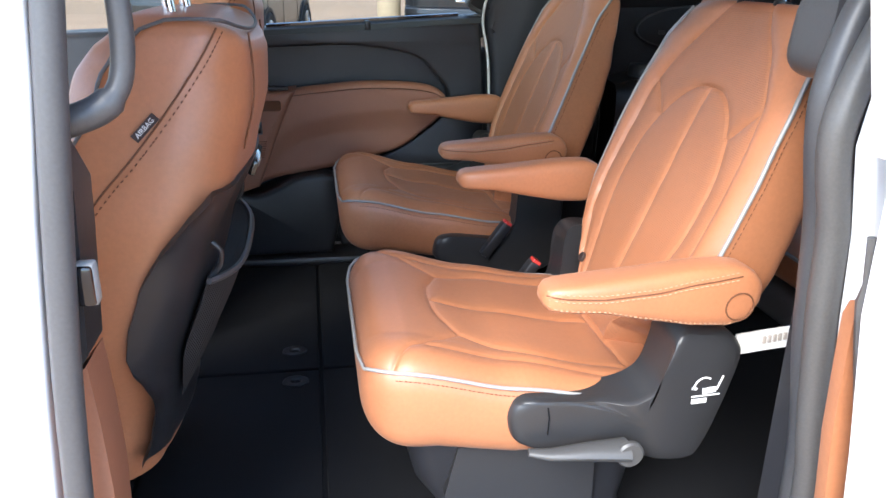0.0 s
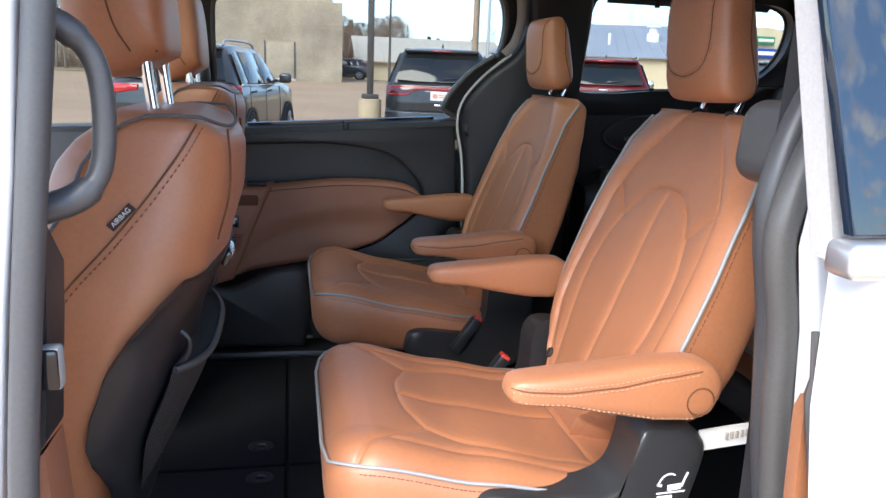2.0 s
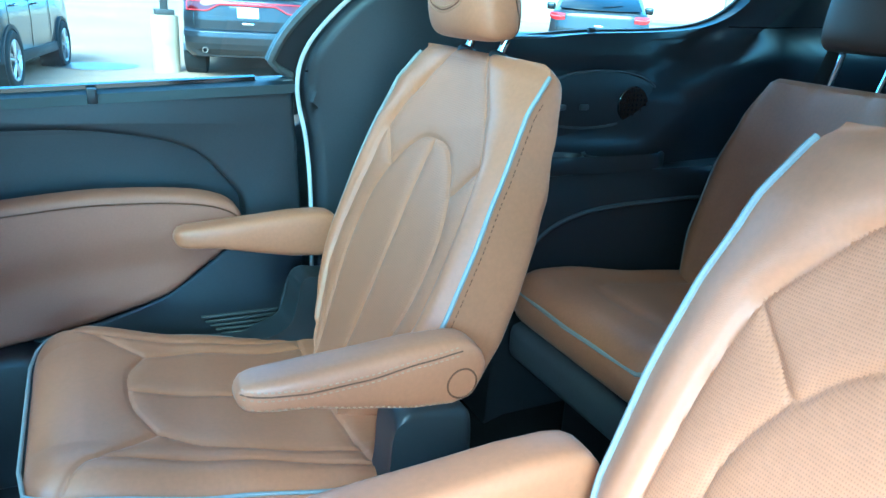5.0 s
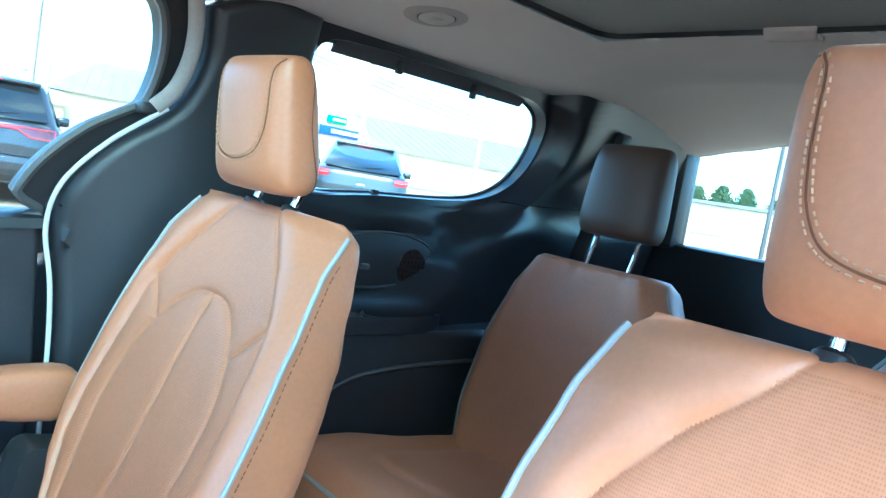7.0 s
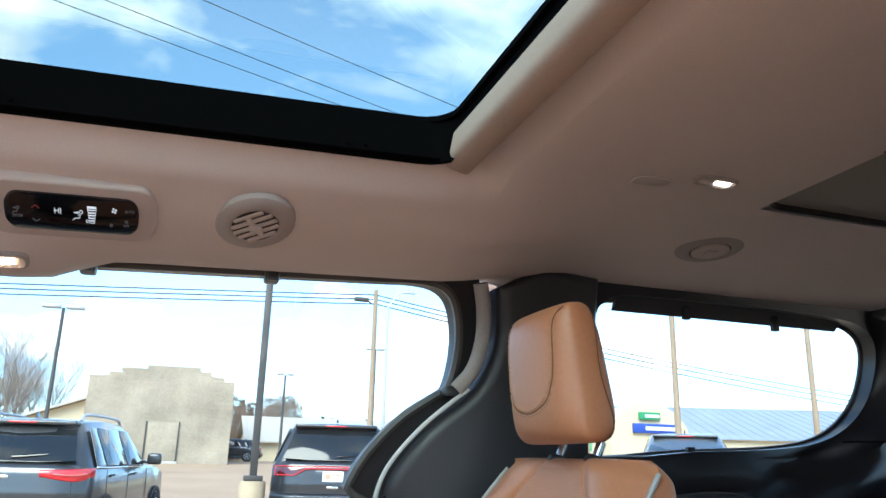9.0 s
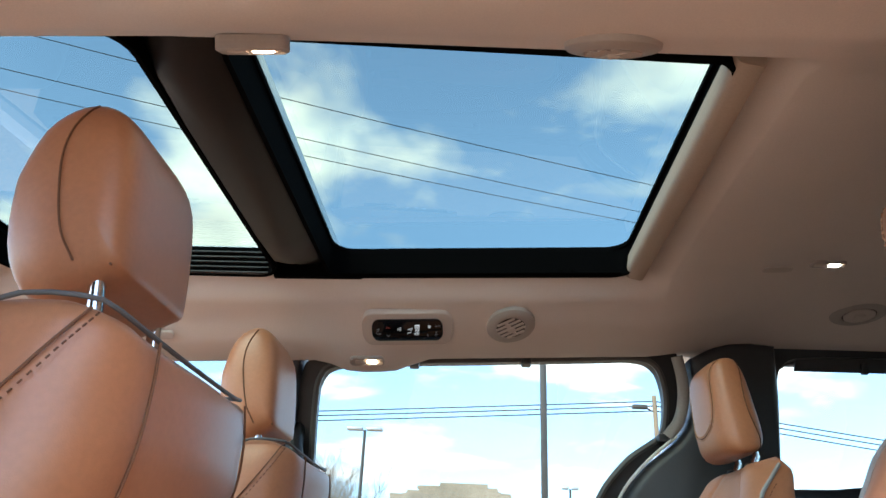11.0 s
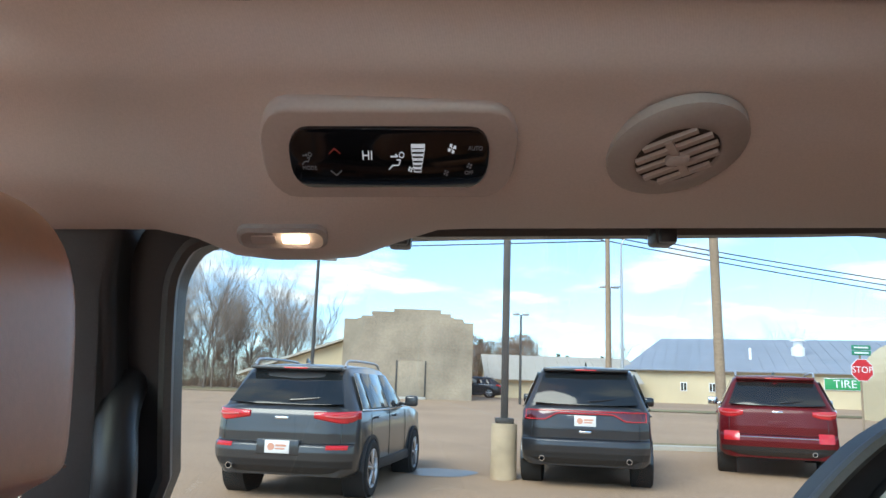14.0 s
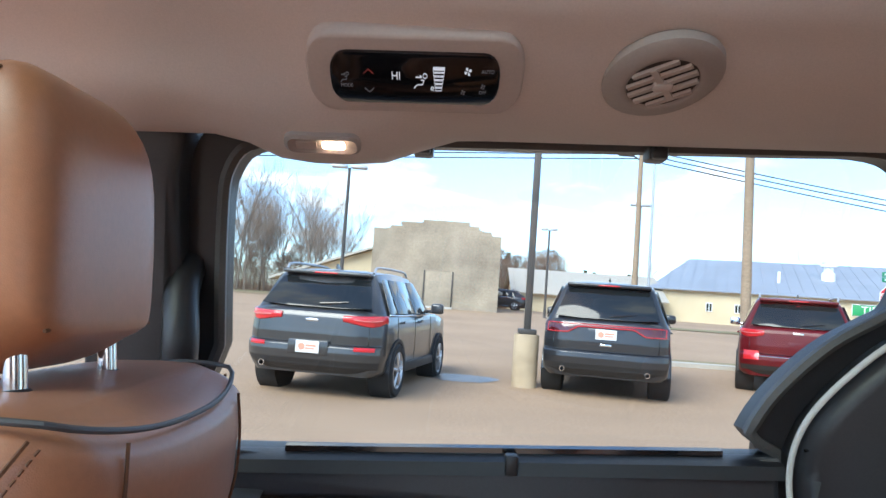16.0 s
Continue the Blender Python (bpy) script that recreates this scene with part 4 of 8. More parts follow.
def climate_panel():
    fr = flip(frame_at(-0.144, 0.505))
    fr = (fr[0], fr[1] * 0.90, fr[2] * 1.34 - fr[3] * 0.11, fr[3])
    t = thing("climate_control_panel", fr[0], "black touch climate control panel in beige bezel, lit", "control panel")
    b = bag()
    A, B2 = rrect(0.232, 0.074, 0.028), rrect(0.222, 0.067, 0.024)
    lofted_shape(b, fr, ((A, -0.012), (A, 0.0005), (rrect(0.228, 0.071, 0.026), 0.003), (B2, 0.0035)))
    bz = part("bezel", b, LINER_PLASTIC, t, "beige moulded bezel")
    b = bag()
    s0, s1 = rrect(0.180, 0.048, 0.018), rrect(0.176, 0.045, 0.017)
    lofted_shape(b, fr, ((s0, 0.0), (s0, 0.0065), (s1, 0.0078)))
    part("screen", b, GLOSS_BLACK, t, "gloss black touch screen")
    H = 0.0082
    part("temperature_reading", text_mesh("HI", 0.0105, fr, -0.020, 0.004, H), ICON, t, "white temperature letters")
    part("auto_mark", text_mesh("AUTO", 0.0048, fr, 0.077, 0.010, H), ICON_DIM, t)
    part("mode_mark", text_mesh("MODE", 0.0046, fr, -0.073, -0.006, H), ICON_DIM, t)
    part("off_mark", text_mesh("OFF", 0.0046, fr, 0.073, -0.010, H), ICON_DIM, t)
    b = bag()
    stroke(b, fr, [(-0.054, 0.006), (-0.049, 0.010), (-0.044, 0.006)], 0.0012, H)
    part("warmer_arrow", b, mat("display_red", (0.34, 0.05, 0.04), 0.4, emit=0.02), t, "dim red upward arrow")
    b = bag()
    stroke(b, fr, [(-0.054, -0.008), (-0.049, -0.012), (-0.044, -0.008)], 0.0012, H)
    part("cooler_arrow", b, ICON_DIM, t)
    for ox, oy, sc, m in ((0.010, 0.0, 0.9, ICON), (-0.072, 0.002, 0.6, ICON_DIM)):
        b = bag()
        stroke(b, fr, [(ox + x * sc, oy + y * sc) for x, y in ((-0.012, -0.008), (-0.008, -0.004), (-0.002, -0.004), (0.0, 0.001), (-0.004, 0.001))], 0.0011, H)
        stroke(b, fr, [(ox + x * sc, oy + y * sc) for x, y in ((-0.010, 0.004), (-0.003, 0.004), (-0.005, 0.006))], 0.0014, H)
        stroke(b, fr, [(ox + sc * (0.001 + 0.0025 * math.cos(a)), oy + sc * (0.0055 + 0.0025 * math.sin(a))) for a in [i * math.pi / 5 for i in range(11)]], 0.0009, H)
        part("airflow_icon", b, m, t)
    b = bag()
    for i in range(6):
        wd = 0.0065 + i * 0.0011
        y = -0.009 + i * 0.0036
        stroke(b, fr, [(0.0255 - wd / 2, y), (0.0255 + wd / 2, y), (0.0255 + wd / 2, y + 0.0026), (0.0255 - wd / 2, y + 0.0026), (0.0255 - wd / 2, y)], 0.0008, H)
    plate(b, [on_frame(fr, x, y, H) for x, y in ((0.0195, 0.0106), (0.0315, 0.0106), (0.0318, 0.0136), (0.0192, 0.0136))], fr[3] * 0.0004)
    part("fan_bars", b, ICON, t)
    for ox, oy, sc, m in ((0.056, 0.010, 0.85, ICON), (0.052, -0.010, 0.55, ICON_DIM), (0.073, -0.004, 0.55, ICON_DIM), (0.019, -0.007, 0.5, ICON)):
        b = bag()
        for k in range(4):
            a = k * math.pi / 2 + 0.4
            plate(b, [on_frame(fr, ox + sc * r * math.cos(a + d), oy + sc * r * math.sin(a + d), H) for r, d in ((0.0006, 0), (0.0042, -0.45), (0.0048, 0.1), (0.0038, 0.5))], fr[3] * 0.0004)
        part("fan_icon", b, m, t)
    return t


climate_panel()


# the depth's shade is put into this colour, on a flat disc
DUCT = mat("shaded_duct", (0.055, 0.047, 0.042), 0.8, grain=0.05)


VENT_RIM = mat("grey_beige_vent_rim", (0.40, 0.35, 0.325), 0.7, grain=0.04, bump=0.05, bump_scale=800)


def air_vent(x, y, louvres=True, rx=0.055, ry=0.059):
    fr = flip(frame_at(x, y)) if y > 0 else frame_at(x, y)
    fr = (fr[0], fr[1] + fr[2] * 0.14, fr[2] - fr[3] * 0.09, fr[3])
    t = thing("air_vent", fr[0], "round beige swivel air vent in the headliner", "air vent", "ceiling vents")
    ell = lambda k, n=40: [(rx * k * math.cos(2 * math.pi * i / n), ry * k * math.sin(2 * math.pi * i / n)) for i in range(n)]
    b = bag()
    rings = [[on_frame(fr, a, c, h) for a, c in ell(k)] for k, h in ((1.0, -0.008), (0.99, 0.0005), (0.93, 0.0030), (0.70, 0.0062), (0.63, 0.0065), (0.60, 0.0055), (0.58, 0.002))]
    loft(b, rings, caps=False)
    part("ring", b, VENT_RIM, t)
    b = bag()
    loft(b, [[on_frame(fr, a, c, h) for a, c in ell(k)] for k, h in ((0.585, 0.002), (0.585, 0.0042))])
    part("duct", b, DUCT, t, "dark duct behind the louvres")
    if not louvres:
        b = bag()
        loft(b, [[on_frame(fr, a, c, h) for a, c in ell(k)] for k, h in ((0.54, 0.003), (0.54, 0.0066), (0.50, 0.0078))])
        part("disc", b, LINER_PLASTIC, t)
        b = bag()
        lofted_shape(b, fr, ((rrect(0.020, 0.016, 0.003), 0.007), (rrect(0.020, 0.016, 0.003), 0.0095), (rrect(0.016, 0.012, 0.002), 0.0105)))
        part("tab", b, LINER_PLASTIC, t)
        return t
    ca, sa = math.cos(0.55), math.sin(0.55)
    ax, ay = rx * 0.575, ry * 0.575
    for i in range(5):
        o = (i - 2) * 0.0125
        us = [u * 0.0005 for u in range(-90, 91) if ((u * 0.0005 * ca - o * sa) / ax) ** 2 + ((u * 0.0005 * sa + o * ca) / ay) ** 2 < 1]
        if not us:
            continue
        b = bag()
        loft(b, [[on_frame(fr, u * ca - (o + d) * sa, u * sa + (o + d) * ca, h) for d, h in ((-0.0034, 0.0036), (-0.0034, 0.0066), (0.0030, 0.0078), (0.0036, 0.0048))] for u in (us[0], us[0] * 0.4, us[-1] * 0.4, us[-1])])
        part("louvre", b, LINER_PLASTIC, t)
    b = bag()
    loft(b, [[on_frame(fr, d * ca - u * sa, d * sa + u * ca, h) for d, h in ((-0.003, 0.0046), (-0.003, 0.0084), (0.003, 0.0084), (0.003, 0.0046))] for u in (-0.026, 0.026)])
    part("crossbar", b, LINER_PLASTIC, t)
    b = bag()
    lofted_shape(b, fr, ((rrect(0.018, 0.011, 0.004), 0.005), (rrect(0.018, 0.011, 0.004), 0.010), (rrect(0.014, 0.008, 0.003), 0.0112)))
    part("tab", b, LINER_PLASTIC, t)
    return t


air_vent(0.091, 0.497)
air_vent(0.871, 0.500, False, rx=0.06, ry=0.050)
air_vent(0.16, -0.45)


def reading_lamp(x, y, m, w=0.082, off=0.012):
    fr = flip(frame_at(x, y)) if y > 0 else frame_at(x, y)
    t = thing("reading_lamp", fr[0], "small lit reading lamp in beige housing", "lamp", "ceiling lamps")
    b = bag()
    lofted_shape(b, fr, ((rrect(w, 0.031, 0.012), -0.012), (rrect(w, 0.031, 0.012), 0.003), (rrect(w - 0.008, 0.024, 0.009), 0.0055), (rrect(w - 0.018, 0.015, 0.004), 0.003)))
    part("housing", b, VENT_RIM, t)
    b = bag()
    loft(b, [[on_frame(fr, off + a, c, h) for a, c in rrect(0.023, 0.010, 0.002)] for h in (0.001, 0.0048)])
    part("lens", b, m, t, "glowing clear lens")
    b = bag()
    loft(b, [[on_frame(fr, off - 0.029 + a, c, h) for a, c in rrect(0.022, 0.011, 0.002)] for h in (0.001, 0.005)])
    part("switch", b, LINER_PLASTIC, t)
    return t


reading_lamp(-0.243, 0.588, LAMP_ON)
reading_lamp(0.717, 0.286, LAMP_COOL, 0.07)
reading_lamp(0.735, -0.256, LAMP_COOL, 0.07)
reading_lamp(-0.243, -0.46, LAMP_ON)
fr = flip(frame_at(0.628, 0.315))
b = bag()
lofted_shape(b, fr, ((rrect(0.06, 0.028, 0.012), -0.006), (rrect(0.06, 0.028, 0.012), 0.002), (rrect(0.05, 0.02, 0.009), 0.003)))
t = thing("microphone_cover", fr[0], "beige oval cover in the headliner", "cover")
part("cover", b, LINER_PLASTIC, t)
fr = flip(frame_at(-0.72, 0.52))
b = bag()
lofted_shape(b, fr, ((rrect(0.06, 0.02, 0.009), -0.006), (rrect(0.06, 0.02, 0.009), 0.003), (rrect(0.05, 0.012, 0.006), 0.004)))
t = thing("coat_hook", fr[0], "beige folded coat hook in the headliner", "hook")
part("cover", b, LINER_PLASTIC, t)

# ---- second-row seats ----
LEAN = radians(23)
HEAD_LEAN = radians(-7.5)
HEAD_W, HEAD_T = 0.190, 0.082
UPX, UPZ = math.sin(LEAN), math.cos(LEAN)
BX, BZ = 0.262, 0.735   # foot of the backrest's front face


def back_pt(s, y, d, bx=BX, bz=BZ, lean=None):
    """A place on a backrest: s up along it, y across, d out of its front."""
    ux, uz = (UPX, UPZ) if lean is None else (math.sin(lean), math.cos(lean))
    return Vector((bx + s * ux - d * uz, y, bz + s * uz + d * ux))


BACK_W = ((0.0, 0.060), (0.06, 0.084), (0.085, 0.112), (0.125, 0.165), (0.165, 0.206), (0.20, 0.226), (0.26, 0.239), (0.36, 0.240), (0.45, 0.233), (0.52, 0.222), (0.575, 0.212), (0.60, 0.206), (0.615, 0.195))
BACK_T = ((0.0, 0.130), (0.2, 0.130), (0.3, 0.121), (0.38, 0.110), (0.45, 0.099), (0.52, 0.080), (0.60, 0.060), (0.615, 0.054))
BACK_P = ((0.0, -0.034), (0.15, -0.030), (0.24, -0.022), (0.43, -0.016), (0.54, -0.018), (0.59, -0.030), (0.615, -0.040))
ARCH = [(-0.170, 0.458), (-0.142, 0.431), (-0.113, 0.404), (-0.096, 0.424), (-0.076, 0.444), (-0.048, 0.463), (-0.020, 0.470), (0.020, 0.470), (0.048, 0.463), (0.076, 0.444), (0.096, 0.424), (0.113, 0.404), (0.142, 0.431), (0.170, 0.458)]
PETALS = [[(s * 0.113, 0.404), (s * 0.136, 0.350), (s * 0.142, 0.295), (s * 0.138, 0.235), (s * 0.113, 0.150), (s * 0.082, 0.070)] for s in (-1, 1)] + \
         [[(0.002, 0.470), (0.006, 0.40), (0.002, 0.30), (-0.002, 0.15), (0.0, 0.07)]]
BOLSTER = [[(s * y, v) for y, v in ((0.095, 0.06), (0.128, 0.115), (0.165, 0.175), (0.186, 0.235), (0.188, 0.31), (0.184, 0.38), (0.172, 0.455), (0.128, 0.525), (0.078, 0.580), (0.055, 0.612))] for s in (-1, 1)]


BOLSTER_Y = tuple((v, y) for y, v in BOLSTER[1])


def line2(pts, n=6):
    return [(p.x, p.y) for p in smooth_line([(a, c, 0) for a, c in pts], n)]


BACK_SEAMS = [line2(l) for l in ([ARCH] + PETALS + BOLSTER)]


def seam_field(ys, ss, seams):
    """Distance from every place of a grid to the nearest seam."""
    best = np.full(ys.shape, 1.0)
    for line in seams:
        for (ax, ay), (cx, cy) in zip(line, line[1:]):
            dx, dy = cx - ax, cy - ay
            k = np.clip(((ys - ax) * dx + (ss - ay) * dy) / max(1e-12, dx * dx + dy * dy), 0, 1)
            best = np.minimum(best, np.hypot(ys - ax - k * dx, ss - ay - k * dy))
    return best


def back_front(u, d0, dp):
    """Depth of a plain padded face at u, 0 in the middle to 1 at the piping."""
    u = min(1.0, abs(u))
    k = max(0.0, (u - 0.74) / 0.26)
    d = d0 + 0.006 * max(0.0, min(1.0, (u - 0.50) / 0.25)) - 0.006 * (1 - min(1.0, u / 0.6) ** 2)
    return d + (dp - d) * k ** 2


def winged_front(y, w, v, dp):
    """Depth of a captain seat's face: a recessed middle between two raised wings."""
    yb = min(lerp_table(BOLSTER_Y, v), w * 0.90)
    a = abs(y)
    if a <= yb:
        return -0.019 + 0.007 * (a / yb) ** 3
    k = min(1.0, (a - yb) / (w - yb))
    return -0.012 * (1 - k) + dp * k + 0.011 * math.sin(math.pi * k ** 0.85)


def backrest_mesh(length, wtab, ttab, seams, d0=0.020, n_front=150, rows=170, bx=BX, bz=BZ, lean=None, groove=0.0026, ptab=((0.0, -0.01), (1.0, -0.01)), winged=False):
    b = bag()
    us = [0.35 * (-1 + 2 * k / n_front) + 0.65 * math.sin((-1 + 2 * k / n_front) * math.pi / 2) for k in range(n_front + 1)]
    sv = [length * (i / rows) for i in range(rows + 1)]
    ys = np.array([[u * lerp_table(wtab, v) for u in us] for v in sv])
    field = seam_field(ys, np.array([[v] * len(us) for v in sv]), seams) if seams else np.full(ys.shape, 1.0)
    rings = []
    for i, v in enumerate(sv):
        t = i / rows
        w, th, dp = lerp_table(wtab, v), lerp_table(ttab, v), lerp_table(ptab, v)
        mid = -th * 0.5
        e = min(1.0, max(0.01, (1 - t) * length / 0.030))
        q = (1 - (1 - e) ** 2.3) ** 0.5
        e2 = min(1.0, max(0.05, t / (0.16 if winged else 0.05)))
        q *= (1 - (1 - e2) ** 2.4) ** 0.5
        wq = 1 - 0.05 * (1 - q)
        put = lambda y, d: back_pt(v, y * wq, mid + (d - mid) * q, bx, bz, lean)
        ring = []
        for k, u in enumerate(us):
            g = field[i, k]
            d = winged_front(u * w, w, v, dp) if winged else back_front(u, d0, dp)
            d -= groove * math.exp(-(g / 0.0032) ** 2) + (0.0028 if winged else 0.0012) * math.exp(-(g / 0.013) ** 2)
            ring.append(put(u * w, d))
        side = [(1.004, 0.2), (1.006, 0.4), (1.004, 0.6), (1.0, 0.8), (0.99, 0.93), (0.965, 0.985)]
        ring += [put(w * a, dp + (-th - dp) * c) for a, c in side]
        ring += [put(w * a, -th) for a in (0.9, 0.7, 0.4, 0.0, -0.4, -0.7, -0.9)]
        ring += [put(-w * a, dp + (-th - dp) * c) for a, c in side[::-1]]
        rings.append(ring)
    loft(b, rings)
    return b


CUSH_W = 0.246


def cush_top(x):
    return lerp_table(((-0.135, 0.835), (-0.06, 0.828), (0.10, 0.788), (0.25, 0.757), (0.36, 0.742)), x)


CUSH_SEAMS = [line2(l, 5) for l in (
    [(0.030, -0.116), (0.018, -0.088), (0.006, -0.060), (0.001, -0.03), (0.0, 0.0), (0.001, 0.03), (0.006, 0.060), (0.018, 0.088), (0.030, 0.116)],
    [(0.300, -0.196), (0.294, -0.12), (0.290, 0.0), (0.294, 0.12), (0.300, 0.196)], [(0.002, 0.0), (0.15, -0.003), (0.29, 0.0)])] + \
    [line2([(x, sg * y) for x, y in l], 5) for sg in (-1, 1) for l in (
        [(-0.045, 0.180), (-0.008, 0.150), (0.030, 0.118)], [(0.030, 0.116), (0.09, 0.140), (0.15, 0.150), (0.25, 0.160), (0.30, 0.172)],
        [(-0.088, 0.222), (-0.066, 0.194), (-0.045, 0.180), (0.0, 0.178), (0.10, 0.180), (0.20, 0.187), (0.30, 0.206)])]


def cushion_edge(x):
    """Half width of the cushion at x, with round front corners."""
    f = max(0.0, min(1.0, (x + 0.135) / 0.13))
    return CUSH_W * (0.80 + 0.20 * (1 - (1 - f) ** 2.6) ** 0.5)


def cushion_mesh(x0=-0.135, x1=0.36, zb=0.650, seams=CUSH_SEAMS, top=cush_top, edge=cushion_edge, rows=180, n=180):
    b = bag()
    rings = []
    for i in range(rows + 1):
        t = i / rows
        x = x0 + (x1 - x0) * (t ** 1.35)
        f = max(0.0, min(1.0, (x - x0) / 0.085))
        q = (1 - (1 - f) ** 2.5) ** (1 / 2.5) if f < 1 else 1.0
        q = max(q, 0.05)
        w = edge(x) * (0.86 + 0.14 * q)
        zt, zlow = top(x), zb + 0.02 * max(0.0, min(1.0, (0.10 - x) / 0.12))
        zm = zlow + (zt - zlow) * 0.52
        ring = []
        us = [0.35 * (-1 + 2 * k / n) + 0.65 * math.sin((-1 + 2 * k / n) * math.pi / 2) for k in range(n + 1)]
        field = seam_field(np.full(n + 1, x), np.array(us) * w, seams) if seams else np.full(n + 1, 1.0)
        for k, u in enumerate(us):
            y = u * w
            h = (1 - abs(u) ** 7) ** 0.30
            bl = max(0.0, min(1.0, (abs(u) - 0.60) / 0.25))
            z = zm + (zt - zm) * h * (1 if f > 0.999 else q) + 0.010 * bl * (1 - abs(u) ** 8) * q
            g = field[k]
            z -= (0.0034 * math.exp(-(g / 0.0034) ** 2) + 0.0026 * math.exp(-(g / 0.013) ** 2)) * q
            ring.append(Vector((x, y, z)))
        for k in range(1, 16):
            u = math.cos(math.pi * k / 16)
            y = math.copysign(abs(u) ** 0.4, u) * w
            z = zm - (zm - zlow) * (1 - abs(u) ** 6) ** 0.35 * q
            ring.append(Vector((x, y, z)))
        rings.append(ring)
    loft(b, rings)
    return b


def piping_line(edge, top, x1=0.33, inset=0.975, lift=0.0, n=34):
    pts = []
    for i in range(n + 1):
        t = i / n
        x = x1 + (-0.128 - x1) * t
        zm = 0.66 + (top(x) - 0.66) * 0.52
        f = max(0.0, min(1.0, (x + 0.135) / 0.085))
        q = (1 - (1 - f) ** 2.5) ** 0.4
        pts.append(Vector((x, edge(x) * (0.86 + 0.14 * q) * inset, zm + (top(x) - zm) * 0.74 * (0.50 + 0.50 * q) + lift)))
    return pts


ARM_PROFILE = ((0.104, 0.940, 0.004, 0.35), (0.107, 0.940, 0.010, 0.55), (0.113, 0.940, 0.0155, 0.76), (0.126, 0.940, 0.0185, 0.90), (0.147, 0.940, 0.0200, 0.97), (0.18, 0.940, 0.0225, 1.0),
               (0.245, 0.936, 0.032, 1.0), (0.31, 0.933, 0.0415, 1.0), (0.36, 0.9315, 0.0435, 1.0), (0.380, 0.932, 0.0400, 0.98), (0.393, 0.934, 0.031, 0.93), (0.401, 0.936, 0.019, 0.85), (0.405, 0.937, 0.008, 0.7))


def armrest(b, y, w=0.062):
    """Tapered padded arm with rounded nose and a round hinge end."""
    rings = []
    for x, z, h, k in ARM_PROFILE:
        ring = []
        for i in range(32):
            a = 2 * math.pi * i / 32
            c, s = math.cos(a), math.sin(a)
            top = 0.62 if s > 0 else 0.50
            ring.append(Vector((x, y + math.copysign(abs(c) ** 0.42, c) * w / 2 * k, z + math.copysign(abs(s) ** top, s) * h)))
        rings.append(ring)
    loft(b, rings)


ARM_EDGE = ((0.108, 0.947), (0.14, 0.944), (0.18, 0.942), (0.245, 0.946), (0.32, 0.957), (0.372, 0.963))


def arm_side(x, z, w=0.062):
    """A place on the arm's side at x and height z."""
    zc, h, k = (lerp_table(tuple((a[0], a[j]) for a in ARM_PROFILE), x) for j in (1, 2, 3))
    f = max(-0.99, min(0.99, (z - zc) / h))
    sn = abs(f) ** (1 / (0.62 if f > 0 else 0.50))
    return x, w / 2 * k * max(0.0, 1 - sn * sn) ** 0.21 + 0.0004, z


def head_line(cx, cz, w, h, th, lean, side, k=0.93, n=24):
    """A seam running up a headrest's side, bowed towards its face."""
    pts = []
    for i in range(n + 1):
        v = math.sin((-1 + 2 * i / n) * k * math.pi / 2)
        q = max(0.03, (1 - abs(v) ** 4.5) ** (1 / 3.2))
        a = -0.16 - 0.50 * v * v
        c, sn = side * math.cos(a), math.sin(a)
        y = math.copysign(abs(c) ** 0.55, c) * w / 2 * (0.80 + 0.20 * q) * (1.0 - 0.05 * v)
        d = math.copysign(abs(sn) ** 0.62, sn) * th / 2 * q * (1.0 - 0.14 * v)
        d += 0.008 * (1 - (abs(y) / (w / 2)) ** 2) * (1 if sn > 0 else 0)
        up = v * h / 2
        pts.append(Vector((cx + up * math.sin(lean) - d * math.cos(lean), y, cz + up * math.cos(lean) + d * math.sin(lean))))
    return pts


def headrest(b, cx, cz, w, h, th, lean, n=36, rows=26):
    rings = []
    for i in range(rows + 1):
        v = -1 + 2 * i / rows
        v = math.sin(v * math.pi / 2)
        q = max(0.03, (1 - abs(v) ** 4.5) ** (1 / 3.2))
        ring = []
        for k in range(n):
            a = 2 * math.pi * k / n
            c, s = math.cos(a), math.sin(a)
            y = math.copysign(abs(c) ** 0.55, c) * w / 2 * (0.80 + 0.20 * q) * (1.0 - 0.05 * v)
            d = math.copysign(abs(s) ** 0.62, s) * th / 2 * q * (1.0 - 0.14 * v)
            d += 0.008 * (1 - (abs(y) / (w / 2)) ** 2) * (1 if s > 0 else 0)
            up = v * h / 2
            ring.append(Vector((cx + up * math.sin(lean) - d * math.cos(lean), y, cz + up * math.cos(lean) + d * math.sin(lean))))
        rings.append(ring)
    loft(b, rings)


